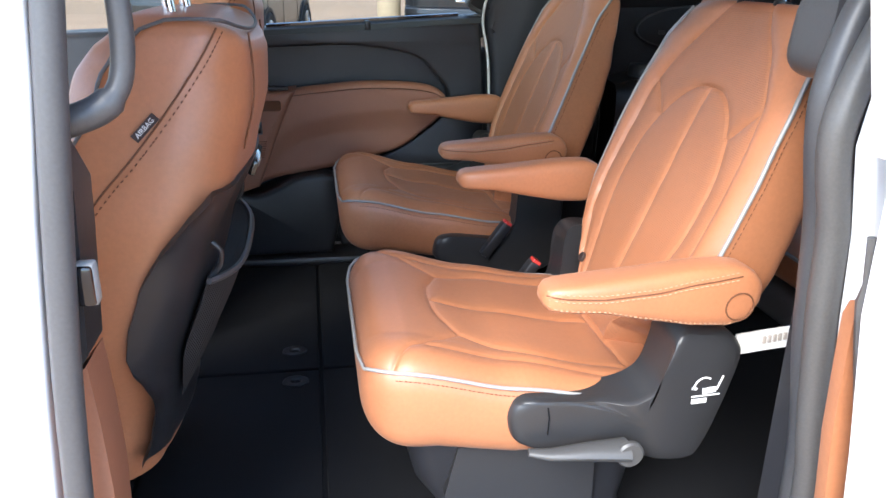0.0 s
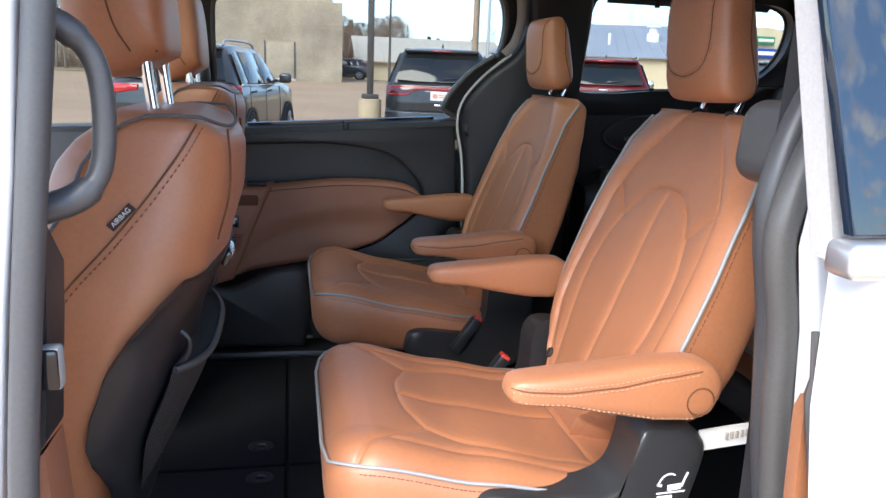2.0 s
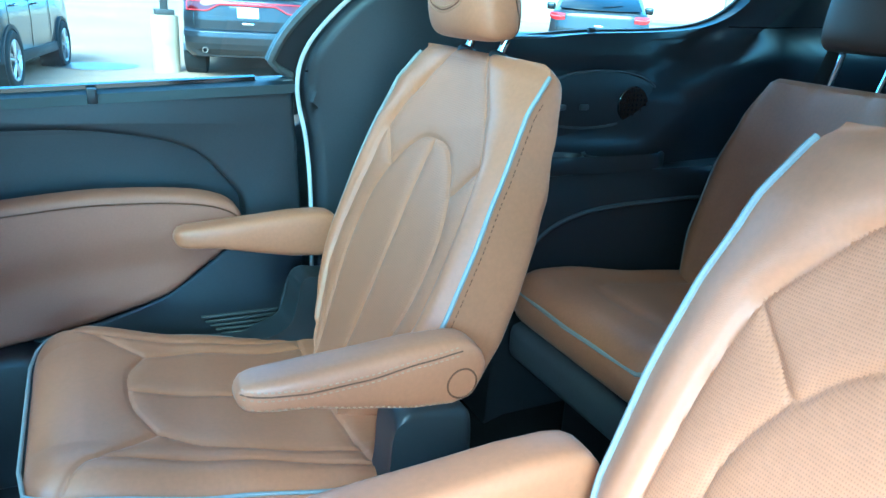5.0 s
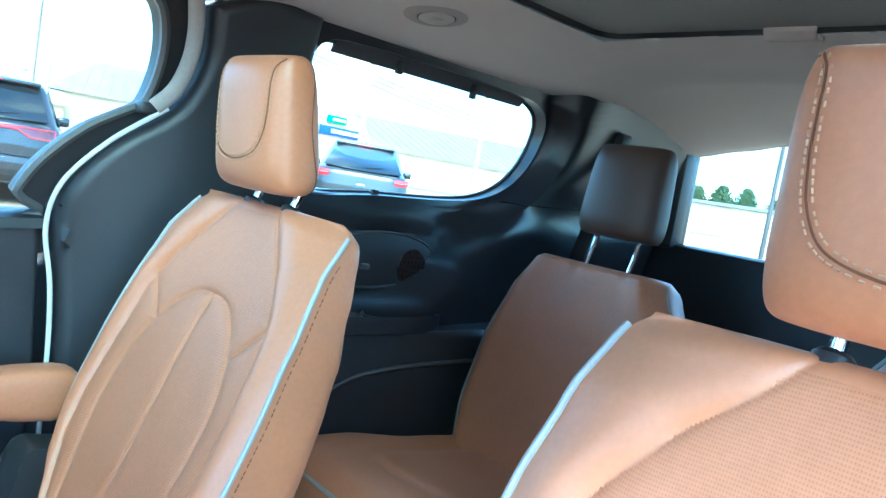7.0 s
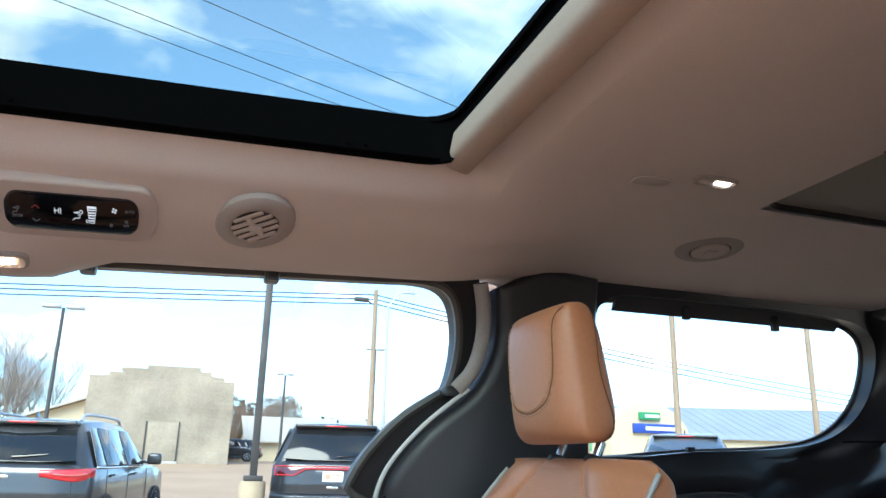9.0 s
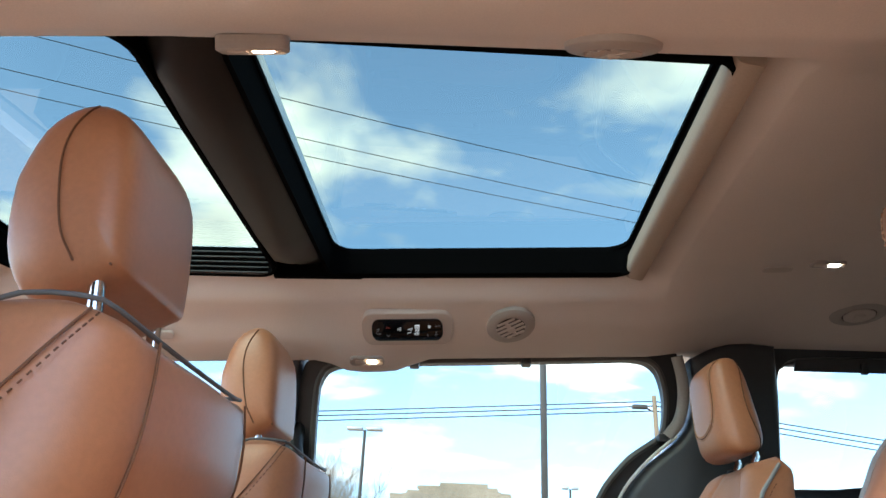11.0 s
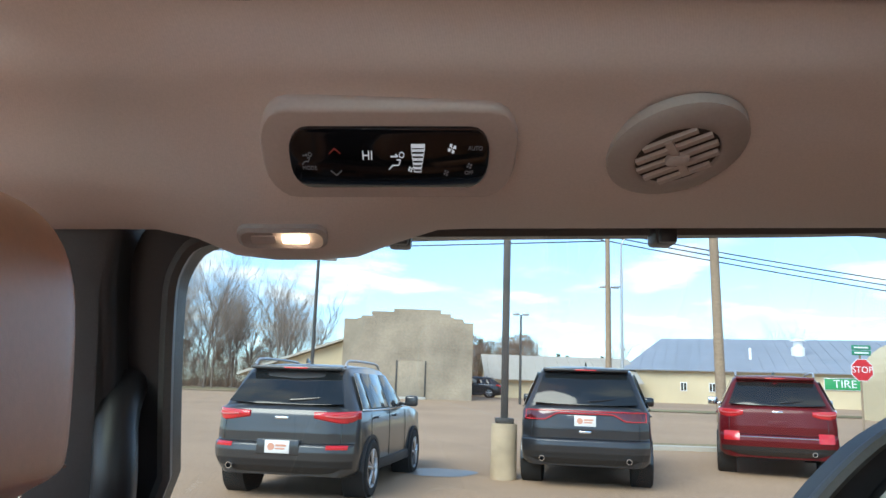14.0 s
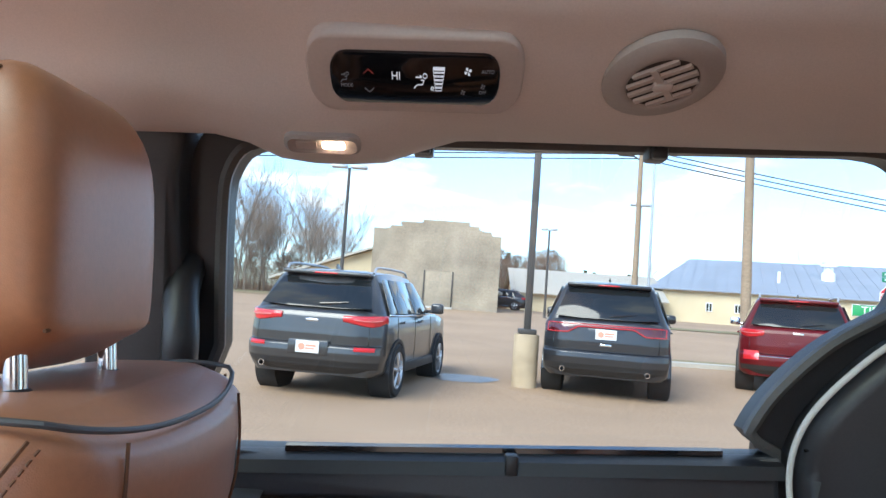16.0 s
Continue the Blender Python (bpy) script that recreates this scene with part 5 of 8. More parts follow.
def captain_seat(outer, label):
    """A second-row seat about its own origin on the floor. outer: +1 or -1, the side of the door."""
    s = thing("captain_seat", (0, 0, 0), label, "car seat", "second-row seats")
    b = cushion_mesh()
    # upward insert faces take the darkened perforated leather
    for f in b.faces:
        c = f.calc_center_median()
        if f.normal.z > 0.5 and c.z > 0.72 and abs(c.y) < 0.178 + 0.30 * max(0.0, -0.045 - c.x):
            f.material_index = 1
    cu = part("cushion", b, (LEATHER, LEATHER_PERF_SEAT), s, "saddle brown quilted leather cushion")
    b = backrest_mesh(0.615, BACK_W, BACK_T, BACK_SEAMS, n_front=210, rows=230, groove=0.0030, ptab=BACK_P, winged=True)
    for f in b.faces:
        c = f.calc_center_median()
        v = (c.x - BX) * UPX + (c.z - BZ) * UPZ
        d = -(c.x - BX) * UPZ + (c.z - BZ) * UPX
        if d > -0.034 and abs(c.y) < lerp_table(BOLSTER_Y, v) and v < 0.600:
            f.material_index = 1
    bk = part("backrest", b, (LEATHER, LEATHER_PERF), s, "saddle brown quilted leather backrest")
    # piping
    b = bag()
    left = piping_line(lambda x: cushion_edge(x), cush_top)
    right = [Vector((p.x, -p.y, p.z)) for p in left]
    nose = [Vector((-0.136, y, left[-1].z - 0.002)) for y in (0.14, 0.07, 0.0, -0.07, -0.14)]
    tube(b, left + nose + right[::-1], 0.0028, 7)
    part("piping", b, PIPING, cu, "pale grey piping")
    vs = [i / 40 * 0.60 for i in range(41)]
    rim = [back_pt(v, lerp_table(BACK_W, v) * 1.006, lerp_table(BACK_P, v) + 0.002) for v in vs if v > 0.09]
    for sg in (1, -1):
        b = bag()
        tube(b, [Vector((p.x, sg * p.y, p.z)) for p in rim], 0.0034, 7)
        part("piping", b, PIPING, bk, "pale grey piping")
    for sg in (-1, 1):
        b = bag()
        stitches(b, [Vector((p.x - 0.002, sg * (p.y + 0.002), p.z - 0.011)) for p in left[3:-3]], 0.0042, 0.0060, 0.0008)
        part("stitching", b, SEAM, cu)
        b = bag()
        stitches(b, [back_pt(v, sg * lerp_table(BACK_W, v) * 1.008, lerp_table(BACK_P, v) - 0.010) for v in vs[8:-2]], 0.0042, 0.0060, 0.0008)
        part("stitching", b, SEAM, bk)
    # the cushion's nose, with its piping and seams, set back a little
    for ob in [cu] + list(cu.children):
        for v in ob.data.vertices:
            v.co.x += 0.010 * max(0.0, min(1.0, 1 - (v.co.x + 0.135) / 0.22))
    # small child-seat button at the foot of the backrest
    b = bag()
    disc(b, back_pt(0.105, -outer * 0.118, -0.016), (-UPZ, 0, UPX), 0.010, 0.006, 14, 0.002)
    part("anchor_button", b, BROWN_TAG, bk)
    # arms
    for sg in (1, -1):
        b = bag()
        armrest(b, sg * 0.288)
        a = part("armrest", b, LEATHER, s, "padded saddle brown armrest")
        b = bag()
        tube(b, [Vector((0.3705 + 0.0195 * math.cos(q), sg * 0.3192, 0.9205 + 0.0195 * math.sin(q))) for q in [i * math.pi / 16 for i in range(32)]], 0.0012, 5, closed=True)
        part("hinge_cap", b, SEAM, a)
        for off in (0.0050, -0.0045, None):
            b = bag()
            xs = [0.110 + 0.258 * i / 36 for i in range(37)]
            zs = [lerp_table(ARM_EDGE, x) + off if off is not None else lerp_table(tuple((q[0], q[1] - q[2]) for q in ARM_PROFILE), x) + 0.0065 for x in xs]
            pts = [arm_side(x, z) for x, z in zip(xs, zs)]
            stitches(b, [Vector((x, sg * (0.288 + y), z)) for x, y, z in pts], 0.0036, 0.0058, 0.0011)
            part("stitching", b, THREAD, a)
        b = bag()
        tube(b, [Vector((q[0], sg * (0.288 + q[1]), q[2])) for q in [arm_side(0.108 + 0.262 * i / 36, lerp_table(ARM_EDGE, 0.108 + 0.262 * i / 36)) for i in range(37)]], 0.0011, 5)
        part("arm_seam", b, SEAM, a)
    # headrest on two posts
    b = bag()
    headrest(b, 0.509, 1.402, HEAD_W, 0.184, HEAD_T, HEAD_LEAN)
    hr = part("headrest", b, LEATHER, s, "rounded saddle brown headrest")
    pan = [(0.074, 0.086), (0.066, 0.070), (0.065, 0.02), (0.059, -0.012), (0.042, -0.034), (0.0, -0.044), (-0.042, -0.034), (-0.059, -0.012), (-0.065, 0.02), (-0.066, 0.070), (-0.074, 0.086)]
    for grow, nm in ((0.0, "stitching"), (0.0035, "panel_seam"), (0.0070, "stitching")):
        ln = []
        for p in smooth_line([(y * (1 + grow / 0.065), v - (grow if v < 0.03 else 0.0), 0) for y, v in pan], 6):
            y, v = p.x, p.y
            q = max(0.03, (1 - abs(v / 0.092) ** 4.5) ** (1 / 3.2))
            hw = HEAD_W / 2 * (0.80 + 0.20 * q) * (1.0 - 0.05 * v / 0.092)
            cs = min(0.999, abs(y) / hw) ** (1 / 0.55)
            d = (1 - cs * cs) ** 0.31 * HEAD_T / 2 * q * (1.0 - 0.14 * v / 0.092) + 0.008 * (1 - (abs(y) / (HEAD_W / 2)) ** 2) + (0.0008 if nm == "stitching" else -0.0004)
            ln.append(Vector((0.509 + v * math.sin(HEAD_LEAN) - d * math.cos(HEAD_LEAN), y, 1.402 + v * math.cos(HEAD_LEAN) + d * math.sin(HEAD_LEAN))))
        b = bag()
        if nm == "stitching":
            stitches(b, ln, 0.0038, 0.0056, 0.0011)
            part(nm, b, THREAD, hr)
        else:
            tube(b, ln, 0.0012, 5)
            part(nm, b, SEAM, hr)
    for a0 in (1, -1):
        b = bag()
        tube(b, head_line(0.509, 1.402, HEAD_W, 0.184, HEAD_T, HEAD_LEAN, a0), 0.0014, 5)
        part("headrest_seam", b, SEAM, hr)
    for y in (0.052, -0.052):
        b = bag()
        tube(b, [back_pt(0.56, y, -0.036), back_pt(0.64, y, -0.036), Vector((0.535, y, 1.36))], 0.0065, 10)
        part("headrest_post", b, CHROME, s, "chrome headrest post")
        b = bag()
        disc(b, back_pt(0.610, y, -0.036), (UPX, 0, UPZ), 0.015, 0.012, 14, 0.004)
        part("post_collar", b, PLASTIC, s)
    # black hard cover on the back of the backrest
    b = bag()
    rings = []
    for i in range(17):
        v = 0.03 + 0.46 * i / 16
        wv, tv = lerp_table(BACK_W, v) * 0.88, lerp_table(BACK_T, v)
        rings.append([back_pt(v, y * wv, -tv - (0.012 if abs(y) < 0.95 else 0.0)) for y in (-1, -0.9, -0.5, 0, 0.5, 0.9, 1)] +
                     [back_pt(v, y * wv, -tv + 0.03) for y in (1, 0, -1)])
    loft(b, rings)
    part("back_shell", b, PLASTIC, s)
    # hinge box and recliner cover on the door side
    o = outer
    b = bag()
    ol = smooth_line([(0.085, 0.750, 0), (0.104, 0.763, 0), (0.145, 0.761, 0), (0.203, 0.757, 0), (0.258, 0.765, 0), (0.290, 0.785, 0), (0.304, 0.827, 0), (0.309, 0.858, 0), (0.323, 0.871, 0),
                      (0.345, 0.869, 0), (0.385, 0.863, 0), (0.411, 0.840, 0), (0.411, 0.812, 0), (0.394, 0.744, 0), (0.371, 0.678, 0), (0.345, 0.657, 0), (0.246, 0.663, 0), (0.15, 0.672, 0), (0.097, 0.688, 0),
                      (0.081, 0.722, 0)], 4, closed=True)
    f0 = [(p.x, p.y) for p in ol]
    cxm, czm = 0.27, 0.735
    ease = lambda t: (lambda q: q * q * (3 - 2 * q))(max(0.0, min(1.0, t)))
    rings = []
    for k, yy in ((1.0, 0.205), (1.0, 0.266), (0.985, 0.277), (0.955, 0.284), (0.88, 0.2875), (0.55, 0.289), (0.2, 0.289)):
        ring = []
        for x, z in f0:
            px, pz = cxm + (x - cxm) * k, czm + (z - czm) * k
            step = 0.026 * (1 - ease((px + 0.55 * (pz - 0.70) - 0.235) / 0.055))
            ring.append(Vector((px, o * (yy - (step if yy > 0.21 else 0.0)), pz)))
        rings.append(ring)
    loft(b, rings)
    cover = part("recliner_cover", b, PLASTIC_SATIN, s, "charcoal moulded recliner cover")
    b = bag()
    tube(b, [(0.106, o * 0.280, 0.692), (0.135, o * 0.286, 0.690), (0.19, o * 0.291, 0.693), (0.248, o * 0.292, 0.691)], [0.008, 0.012, 0.018, 0.024], 14, flat=0.62)
    lever = part("recliner_lever", b, PLASTIC_LEVER, cover, "grey recliner lever")
    b = bag()
    disc(b, (0.248, o * 0.300, 0.691), (0, o, 0), 0.0205, 0.009, 28, 0.003)
    part("lever_cap", b, PLASTIC_LEVER, cover)
    b = bag()
    tube(b, [(0.136, o * 0.2635, 0.752), (0.139, o * 0.2640, 0.735), (0.138, o * 0.2640, 0.708)], 0.0013, 4)
    part("cover_groove", b, GLOSS_BLACK, cover)
    # folding pictogram
    b = bag()
    yy = 0.2892
    def bar(p, q, w):
        d = (Vector(q) - Vector(p)).normalized() * w / 2
        nn = Vector((-d.z, 0, d.x))
        plate(b, [Vector(p) + nn, Vector(q) + nn, Vector(q) - nn, Vector(p) - nn], (0, o * 0.0008, 0))
    bar((0.362, o * yy, 0.748), (0.405, o * yy, 0.750), 0.0022)
    bar((0.363, o * yy, 0.740), (0.386, o * yy, 0.741), 0.0075)
    bar((0.378, o * yy, 0.756), (0.398, o * yy, 0.758), 0.009)
    bar((0.399, o * yy, 0.757), (0.407, o * yy, 0.779), 0.0030)
    arc = [(0.380 + 0.016 * math.cos(a), 0.760 + 0.018 * math.sin(a)) for a in [radians(60 + i * 15) for i in range(9)]]
    for p, q in zip(arc, arc[1:]):
        bar((p[0], o * yy, p[1]), (q[0], o * yy, q[1]), 0.0024)
    bar((0.362, o * yy, 0.762), (0.369, o * yy, 0.760), 0.004)
    bmesh.ops.translate(b, vec=(-0.024, 0, 0.020), verts=b.verts)
    part("fold_pictogram", b, WHITE_INK, cover, "white folding pictogram")
    # buckle side
    b = bag()
    inn = smooth_line([(0.10, 0.690, 0), (0.112, 0.716, 0), (0.15, 0.722, 0), (0.22, 0.714, 0), (0.275, 0.712, 0), (0.302, 0.75, 0), (0.308, 0.83, 0), (0.320, 0.857, 0), (0.350, 0.861, 0), (0.413, 0.843, 0), (0.425, 0.80, 0), (0.42, 0.72, 0),
                       (0.40, 0.63, 0), (0.30, 0.612, 0), (0.16, 0.632, 0), (0.105, 0.66, 0)], 4, closed=True)
    loft(b, [[Vector((0.26 + (p.x - 0.26) * k, -o * yv, 0.69 + (p.y - 0.69) * k)) for p in inn] for k, yv in ((1.0, 0.20), (1.0, 0.250), (0.97, 0.262), (0.92, 0.267))])
    ic = part("hinge_cover", b, PLASTIC_SATIN, s, "black moulded hinge cover")
    m = pose(0.262, -o * 0.283, 0.735, 0, 35, 0)
    b = bag()
    rbox(b, (-0.013, -0.014, -0.075), (0.013, 0.014, 0.024), 0.006, 2, m)
    bu = part("belt_buckle", b, PLASTIC, s, "black belt buckle with red button")
    b = bag()
    rbox(b, (-0.0105, -0.011, 0.018), (0.0105, 0.011, 0.030), 0.003, 2, m)
    part("release_button", b, RED_PLASTIC, bu, "red release button")
    # skirt and base
    b = bag()
    loft(b, [[Vector((0.14 + ox + a, c, z)) for a, c in rrect(lx, wy, 0.04)] for lx, wy, z, ox in ((0.40, 0.40, 0.66, 0.0), (0.36, 0.38, 0.58, 0.0), (0.30, 0.36, 0.50, 0.02), (0.30, 0.36, 0.441, 0.03))])
    part("seat_base", b, PLASTIC, s, "black seat base and skirt")
    b = bag()
    loft(b, [[Vector((x, y, z)) for x, z in ((0.02, 0.655), (0.0, 0.57), (0.025, 0.50), (0.21, 0.47), (0.24, 0.53), (0.24, 0.655))] for y in (-0.205, -0.2, 0.2, 0.205)])
    part("skirt", b, PLASTIC_SATIN, s, "grey vinyl skirt under the cushion")
    return s


seat_right = captain_seat(1, "saddle brown leather captain seat beside the closed door")
seat_right.location = (0.004, 0.398, 0)
seat_left = captain_seat(-1, "saddle brown leather captain seat in the open doorway")
seat_left.location = (0, -0.424, 0)

# pull strap behind the seat in the doorway
b = bag()
loft(b, [[Vector((x, y0 + dy, z + dz)) for dy, dz in ((-0.002, -0.016), (0.002, -0.016), (0.002, 0.016), (-0.002, 0.016))] for x, y0, z in
         ((0.408, -0.690, 0.834), (0.445, -0.690, 0.838), (0.49, -0.692, 0.843), (0.53, -0.695, 0.848))])
t = thing("pull_strap", (0.41, -0.69, 0.83), "white woven pull strap behind the seat", "strap")
st = part("strap", b, WHITE_STRAP, t)
b = bag()
for i in range(5):
    rbox(b, (0.448 + i * 0.008, -0.6955, 0.835 + i * 0.001), (0.453 + i * 0.008, -0.6925, 0.846 + i * 0.001), 0.0005, 1)
part("strap_marks", b, mat("faded_print", (0.42, 0.37, 0.33), 0.8), t, "faded unreadable marks")

# ---- front seats, seen from behind ----
F_REAR = ((0.62, -0.425), (0.70, -0.405), (0.77, -0.392), (0.80, -0.385), (0.95, -0.332), (1.08, -0.275), (1.17, -0.252), (1.235, -0.250), (1.256, -0.255), (1.267, -0.266), (1.274, -0.292))
F_THICK = ((0.62, 0.19), (0.70, 0.20), (0.90, 0.20), (1.10, 0.205), (1.20, 0.174), (1.23, 0.155), (1.253, 0.122), (1.267, 0.098), (1.274, 0.060))
F_HALF = ((0.70, 0.20), (0.85, 0.228), (1.02, 0.236), (1.10, 0.226), (1.17, 0.212), (1.22, 0.204), (1.25, 0.197), (1.265, 0.190), (1.274, 0.174))
F_WRAP = ((0.65, 0.027), (0.70, 0.020), (0.742, 0.017), (0.772, 0.020), (0.795, 0.033), (0.82, 0.051), (0.845, 0.064), (0.885, 0.073), (0.935, 0.073), (0.985, 0.058), (1.03, 0.042), (1.055, 0.026), (1.072, 0.014))


def seat_section(z, y0, off, wrap=None, shift=0.0):
    """Outline of a front seat back at height z: along one side, round the rear, back along the other."""
    xr, th, w = lerp_table(F_REAR, z) + shift + off, lerp_table(F_THICK, z), lerp_table(F_HALF, z) + off
    rc = min(0.085, th * 0.48)
    start = xr - (th if wrap is None else wrap)
    pts = []
    for k in range(9):
        x = start + (xr - rc - start) * k / 8
        pts.append((min(x, xr - rc) if start < xr - rc else start, w))
    if start >= xr - rc:
        pts = [(start, w)] * 9
    for k in range(1, 9):
        a = math.pi / 2 * k / 8
        px = xr - rc + rc * math.sin(a)
        pts.append((max(px, start), w - rc + rc * math.cos(a)))
    half = pts
    mid = [(xr + 0.014 * (1 - (k / 6) ** 2), (w - rc) * k / 6) for k in range(5, -1, -1)]
    line = half + mid
    return [Vector((x, y0 + y, z)) for x, y in line] + [Vector((x, y0 - y, z)) for x, y in line[-2::-1]]


HEAD_PROFILE = [(-0.082, 0.0), (-0.074, -0.062), (-0.051, -0.106), (-0.020, -0.119), (0.013, -0.110), (0.041, -0.094), (0.054, -0.087), (0.059, -0.074), (0.055, 0.0), (0.046, 0.062), (0.027, 0.098),
                (-0.002, 0.116), (-0.034, 0.111), (-0.064, 0.082), (-0.080, 0.03)]


def front_seat(y0, shift, label, door_side, head=1.432, head_in=0.0):
    s = thing("front_seat", (shift, y0, 0.44), label, "car seat", "front seats")
    b = bag()
    rings = []
    zs = [0.62 + 0.63 * i / 46 for i in range(47)] + [1.2535, 1.257, 1.260, 1.263, 1.266, 1.270, 1.274]
    for z in zs:
        sec = seat_section(z, y0, 0.0, None, shift)
        w = lerp_table(F_HALF, z)
        crown = max(0.0, (z - 1.17) / 0.104)
        sec = [p + Vector((0, 0, crown * (0.020 * (abs(p.y - y0) / w) ** 3 - 0.021))) for p in sec]
        xf = sec[0].x
        front = [Vector((xf - 0.05 * (1 - (k / 8) ** 4) ** 0.5, y0 + w * k / 8 * -1, sec[0].z)) for k in range(7, -8, -1)]
        rings.append(sec + front)
    loft(b, rings)
    bk = part("backrest", b, LEATHER, s, "smooth saddle brown leather backrest")
    on = lambda z, y, o=0.0: Vector((lerp_table(F_REAR, z) + shift + 0.010 * (1 - (abs(y) / 0.2) ** 2) + o, y0 + y, z))
    b = bag()
    flank = [(lerp_table(F_REAR, z) - lerp_table(F_THICK, z) + 0.002, lerp_table(F_HALF, z) + 0.001, z + 0.006 * max(0.0, (z - 1.17) / 0.104)) for z in [0.98 + 0.012 * i for i in range(24)]]
    flank += [(-0.342, 0.193, 1.2715), (-0.318, 0.193, 1.2725), (-0.298, 0.190, 1.272), (-0.280, 0.184, 1.2705)]
    rim = [(-0.262 + 0.010 * (1 - u * u) - 0.012 * abs(u) ** 3, u * 0.178, 1.2515 + 0.017 * abs(u) ** 2.5) for u in [0.95 - 0.095 * i for i in range(21)]]
    line = flank + rim + [(x, -y, z) for x, y, z in flank[::-1]]
    tube(b, [Vector((x + shift, y0 + y, z)) for x, y, z in line], 0.0024, 8)
    part("piping", b, PIPING_DARK, bk, "charcoal piping over the top")
    for sg in (1, -1):
        sd = lambda x, z, o=0.0015: Vector((x + shift, y0 + sg * (lerp_table(F_HALF, z) + o), z))
        diag = smooth_line([sd(-0.284, 1.262, -0.001), sd(-0.302, 1.230), sd(-0.330, 1.190), sd(-0.362, 1.148), sd(-0.400, 1.103), sd(-0.434, 1.066), sd(-0.47, 1.02)], 6)
        b = bag()
        tube(b, diag, 0.0014, 5)
        part("side_seam", b, SEAM, bk)
        b = bag()
        stitches(b, [p + Vector((0.007, 0, -0.004)) for p in diag], 0.0042, 0.0056, 0.0009)
        part("stitching", b, SEAM, bk)
        b = bag()
        tube(b, smooth_line([on(z, sg * y, 0.0008 - 0.004) for z, y in ((1.252, 0.128), (1.21, 0.134), (1.16, 0.136), (1.10, 0.130))], 5), 0.0015, 5)
        part("rear_seam", b, SEAM, bk)
    # airbag tag on the door side
    w = lerp_table(F_HALF, 1.16)
    c = Vector((-0.374 + shift, y0 + door_side * (w + 0.0045), 1.148))
    dirv = Vector((0.70, 0, 0.72)).normalized()
    nn = Vector((0, door_side, 0))
    up = nn.cross(dirv).normalized()
    b = bag()
    hw, hh = 0.0195, 0.0058
    plate(b, [c + dirv * hw + up * hh, c - dirv * hw + up * hh, c - dirv * hw - up * hh, c + dirv * hw - up * hh], nn * 0.003)
    tag = part("airbag_tag", b, BROWN_TAG, s, "dark woven airbag tag")
    part("tag_letters", text_mesh("AIRBAG", 0.0088, (c, dirv, up, nn), 0, 0, 0.0033), WHITE_INK, tag)
    # hard back shell with pocket
    b = bag()
    rings = []
    for i in range(31):
        z = 0.655 + 0.402 * i / 30
        wr = lerp_table(F_WRAP, z)
        lift = lambda p: Vector((0, 0, 0.016 * (1 - ((p.y - y0) / 0.25) ** 2) * (i / 30) ** 2))
        o = [p + lift(p) for p in seat_section(z, y0, 0.009, wr + 0.004, shift)]
        n = [p + lift(p) for p in seat_section(z, y0, -0.006, wr - 0.008, shift)]
        rings.append(o + n[::-1])
    loft(b, rings)
    part("back_shell", b, PLASTIC, s, "black hard plastic seat back")
    b = bag()
    rings = []
    for i in range(13):
        z = 0.735 + 0.20 * i / 12
        bulge = 0.034 * math.sin(math.pi * (i / 12) ** 0.8 * 0.66)
        wv = lerp_table(((0.735, 0.15), (0.83, 0.185), (0.935, 0.20)), z)
        ring = []
        for k in range(15):
            u = -1 + 2 * k / 14
            sag = 0.014 * (1 - u * u) * (i / 12) ** 3
            ring.append(on(z - sag, u * wv, 0.011 + bulge * (1 - u ** 4)))
        for k in range(13, 0, -1):
            u = -1 + 2 * k / 14
            ring.append(on(z - 0.014 * (1 - u * u) * (i / 12) ** 3, u * wv, 0.006))
        rings.append(ring)
    loft(b, rings)
    pk = part("net_pocket", b, MESH_NET, s, "black mesh map pocket")
    b = bag()
    tube(b, [on(0.936 - 0.014 * (1 - u * u), u * 0.20, 0.014 + 0.032 * (1 - u ** 4)) for u in [-1 + 0.1 * i for i in range(21)]], 0.005, 6)
    part("pocket_hem", b, PLASTIC_GREY, pk)
    for sg in (1, -1):
        b = bag()
        tube(b, smooth_line([on(0.985, sg * 0.180, 0.002), on(0.972, sg * 0.180, 0.018), on(0.950, sg * 0.178, 0.022), on(0.935, sg * 0.178, 0.012)], 4), 0.0038, 8)
        part("pocket_hook", b, PLASTIC, s, "charcoal bag hook")
    inner = -door_side
    c = on(1.045, inner * 0.03, 0.013)
    m = Matrix.Translation(c) @ Matrix.Rotation(radians(22), 4, "Y")
    b = bag()
    rbox(b, (-0.008, -0.058, -0.012), (0.004, 0.058, 0.012), 0.004, 2, m)
    tl = part("tilt_latch_panel", b, GLOSS_BLACK, s, "gloss black panel with small mark")
    b = bag()
    rbox(b, (0.0035, -0.006, -0.008), (0.0055, 0.004, 0.006), 0.0008, 1, m)
    part("panel_mark", b, WHITE_INK, tl)
    # headrest
    b = bag()
    cx, cz = (-0.396 if door_side < 0 else -0.380), head + (0.004 if door_side < 0 else 0.0)
    off = -door_side * head_in
    prof = [(p.x * (0.89 if door_side > 0 else 1.0), p.y) for p in smooth_line([(a, c, 0) for a, c in HEAD_PROFILE], 3, closed=True)]
    rings = []
    for i in range(29):
        u = math.sin((-1 + 2 * i / 28) * math.pi / 2)
        k = max(0.04, (1 - abs(u) ** 7.0) ** (1 / 3.0))
        rings.append([Vector((shift + cx + px * (0.10 + 0.90 * k), y0 + off + u * 0.108, cz + pz * (0.10 + 0.90 * k))) for px, pz in prof])
    loft(b, rings)
    hr = part("headrest", b, LEATHER, s, "saddle brown headrest with a sloping flat back")
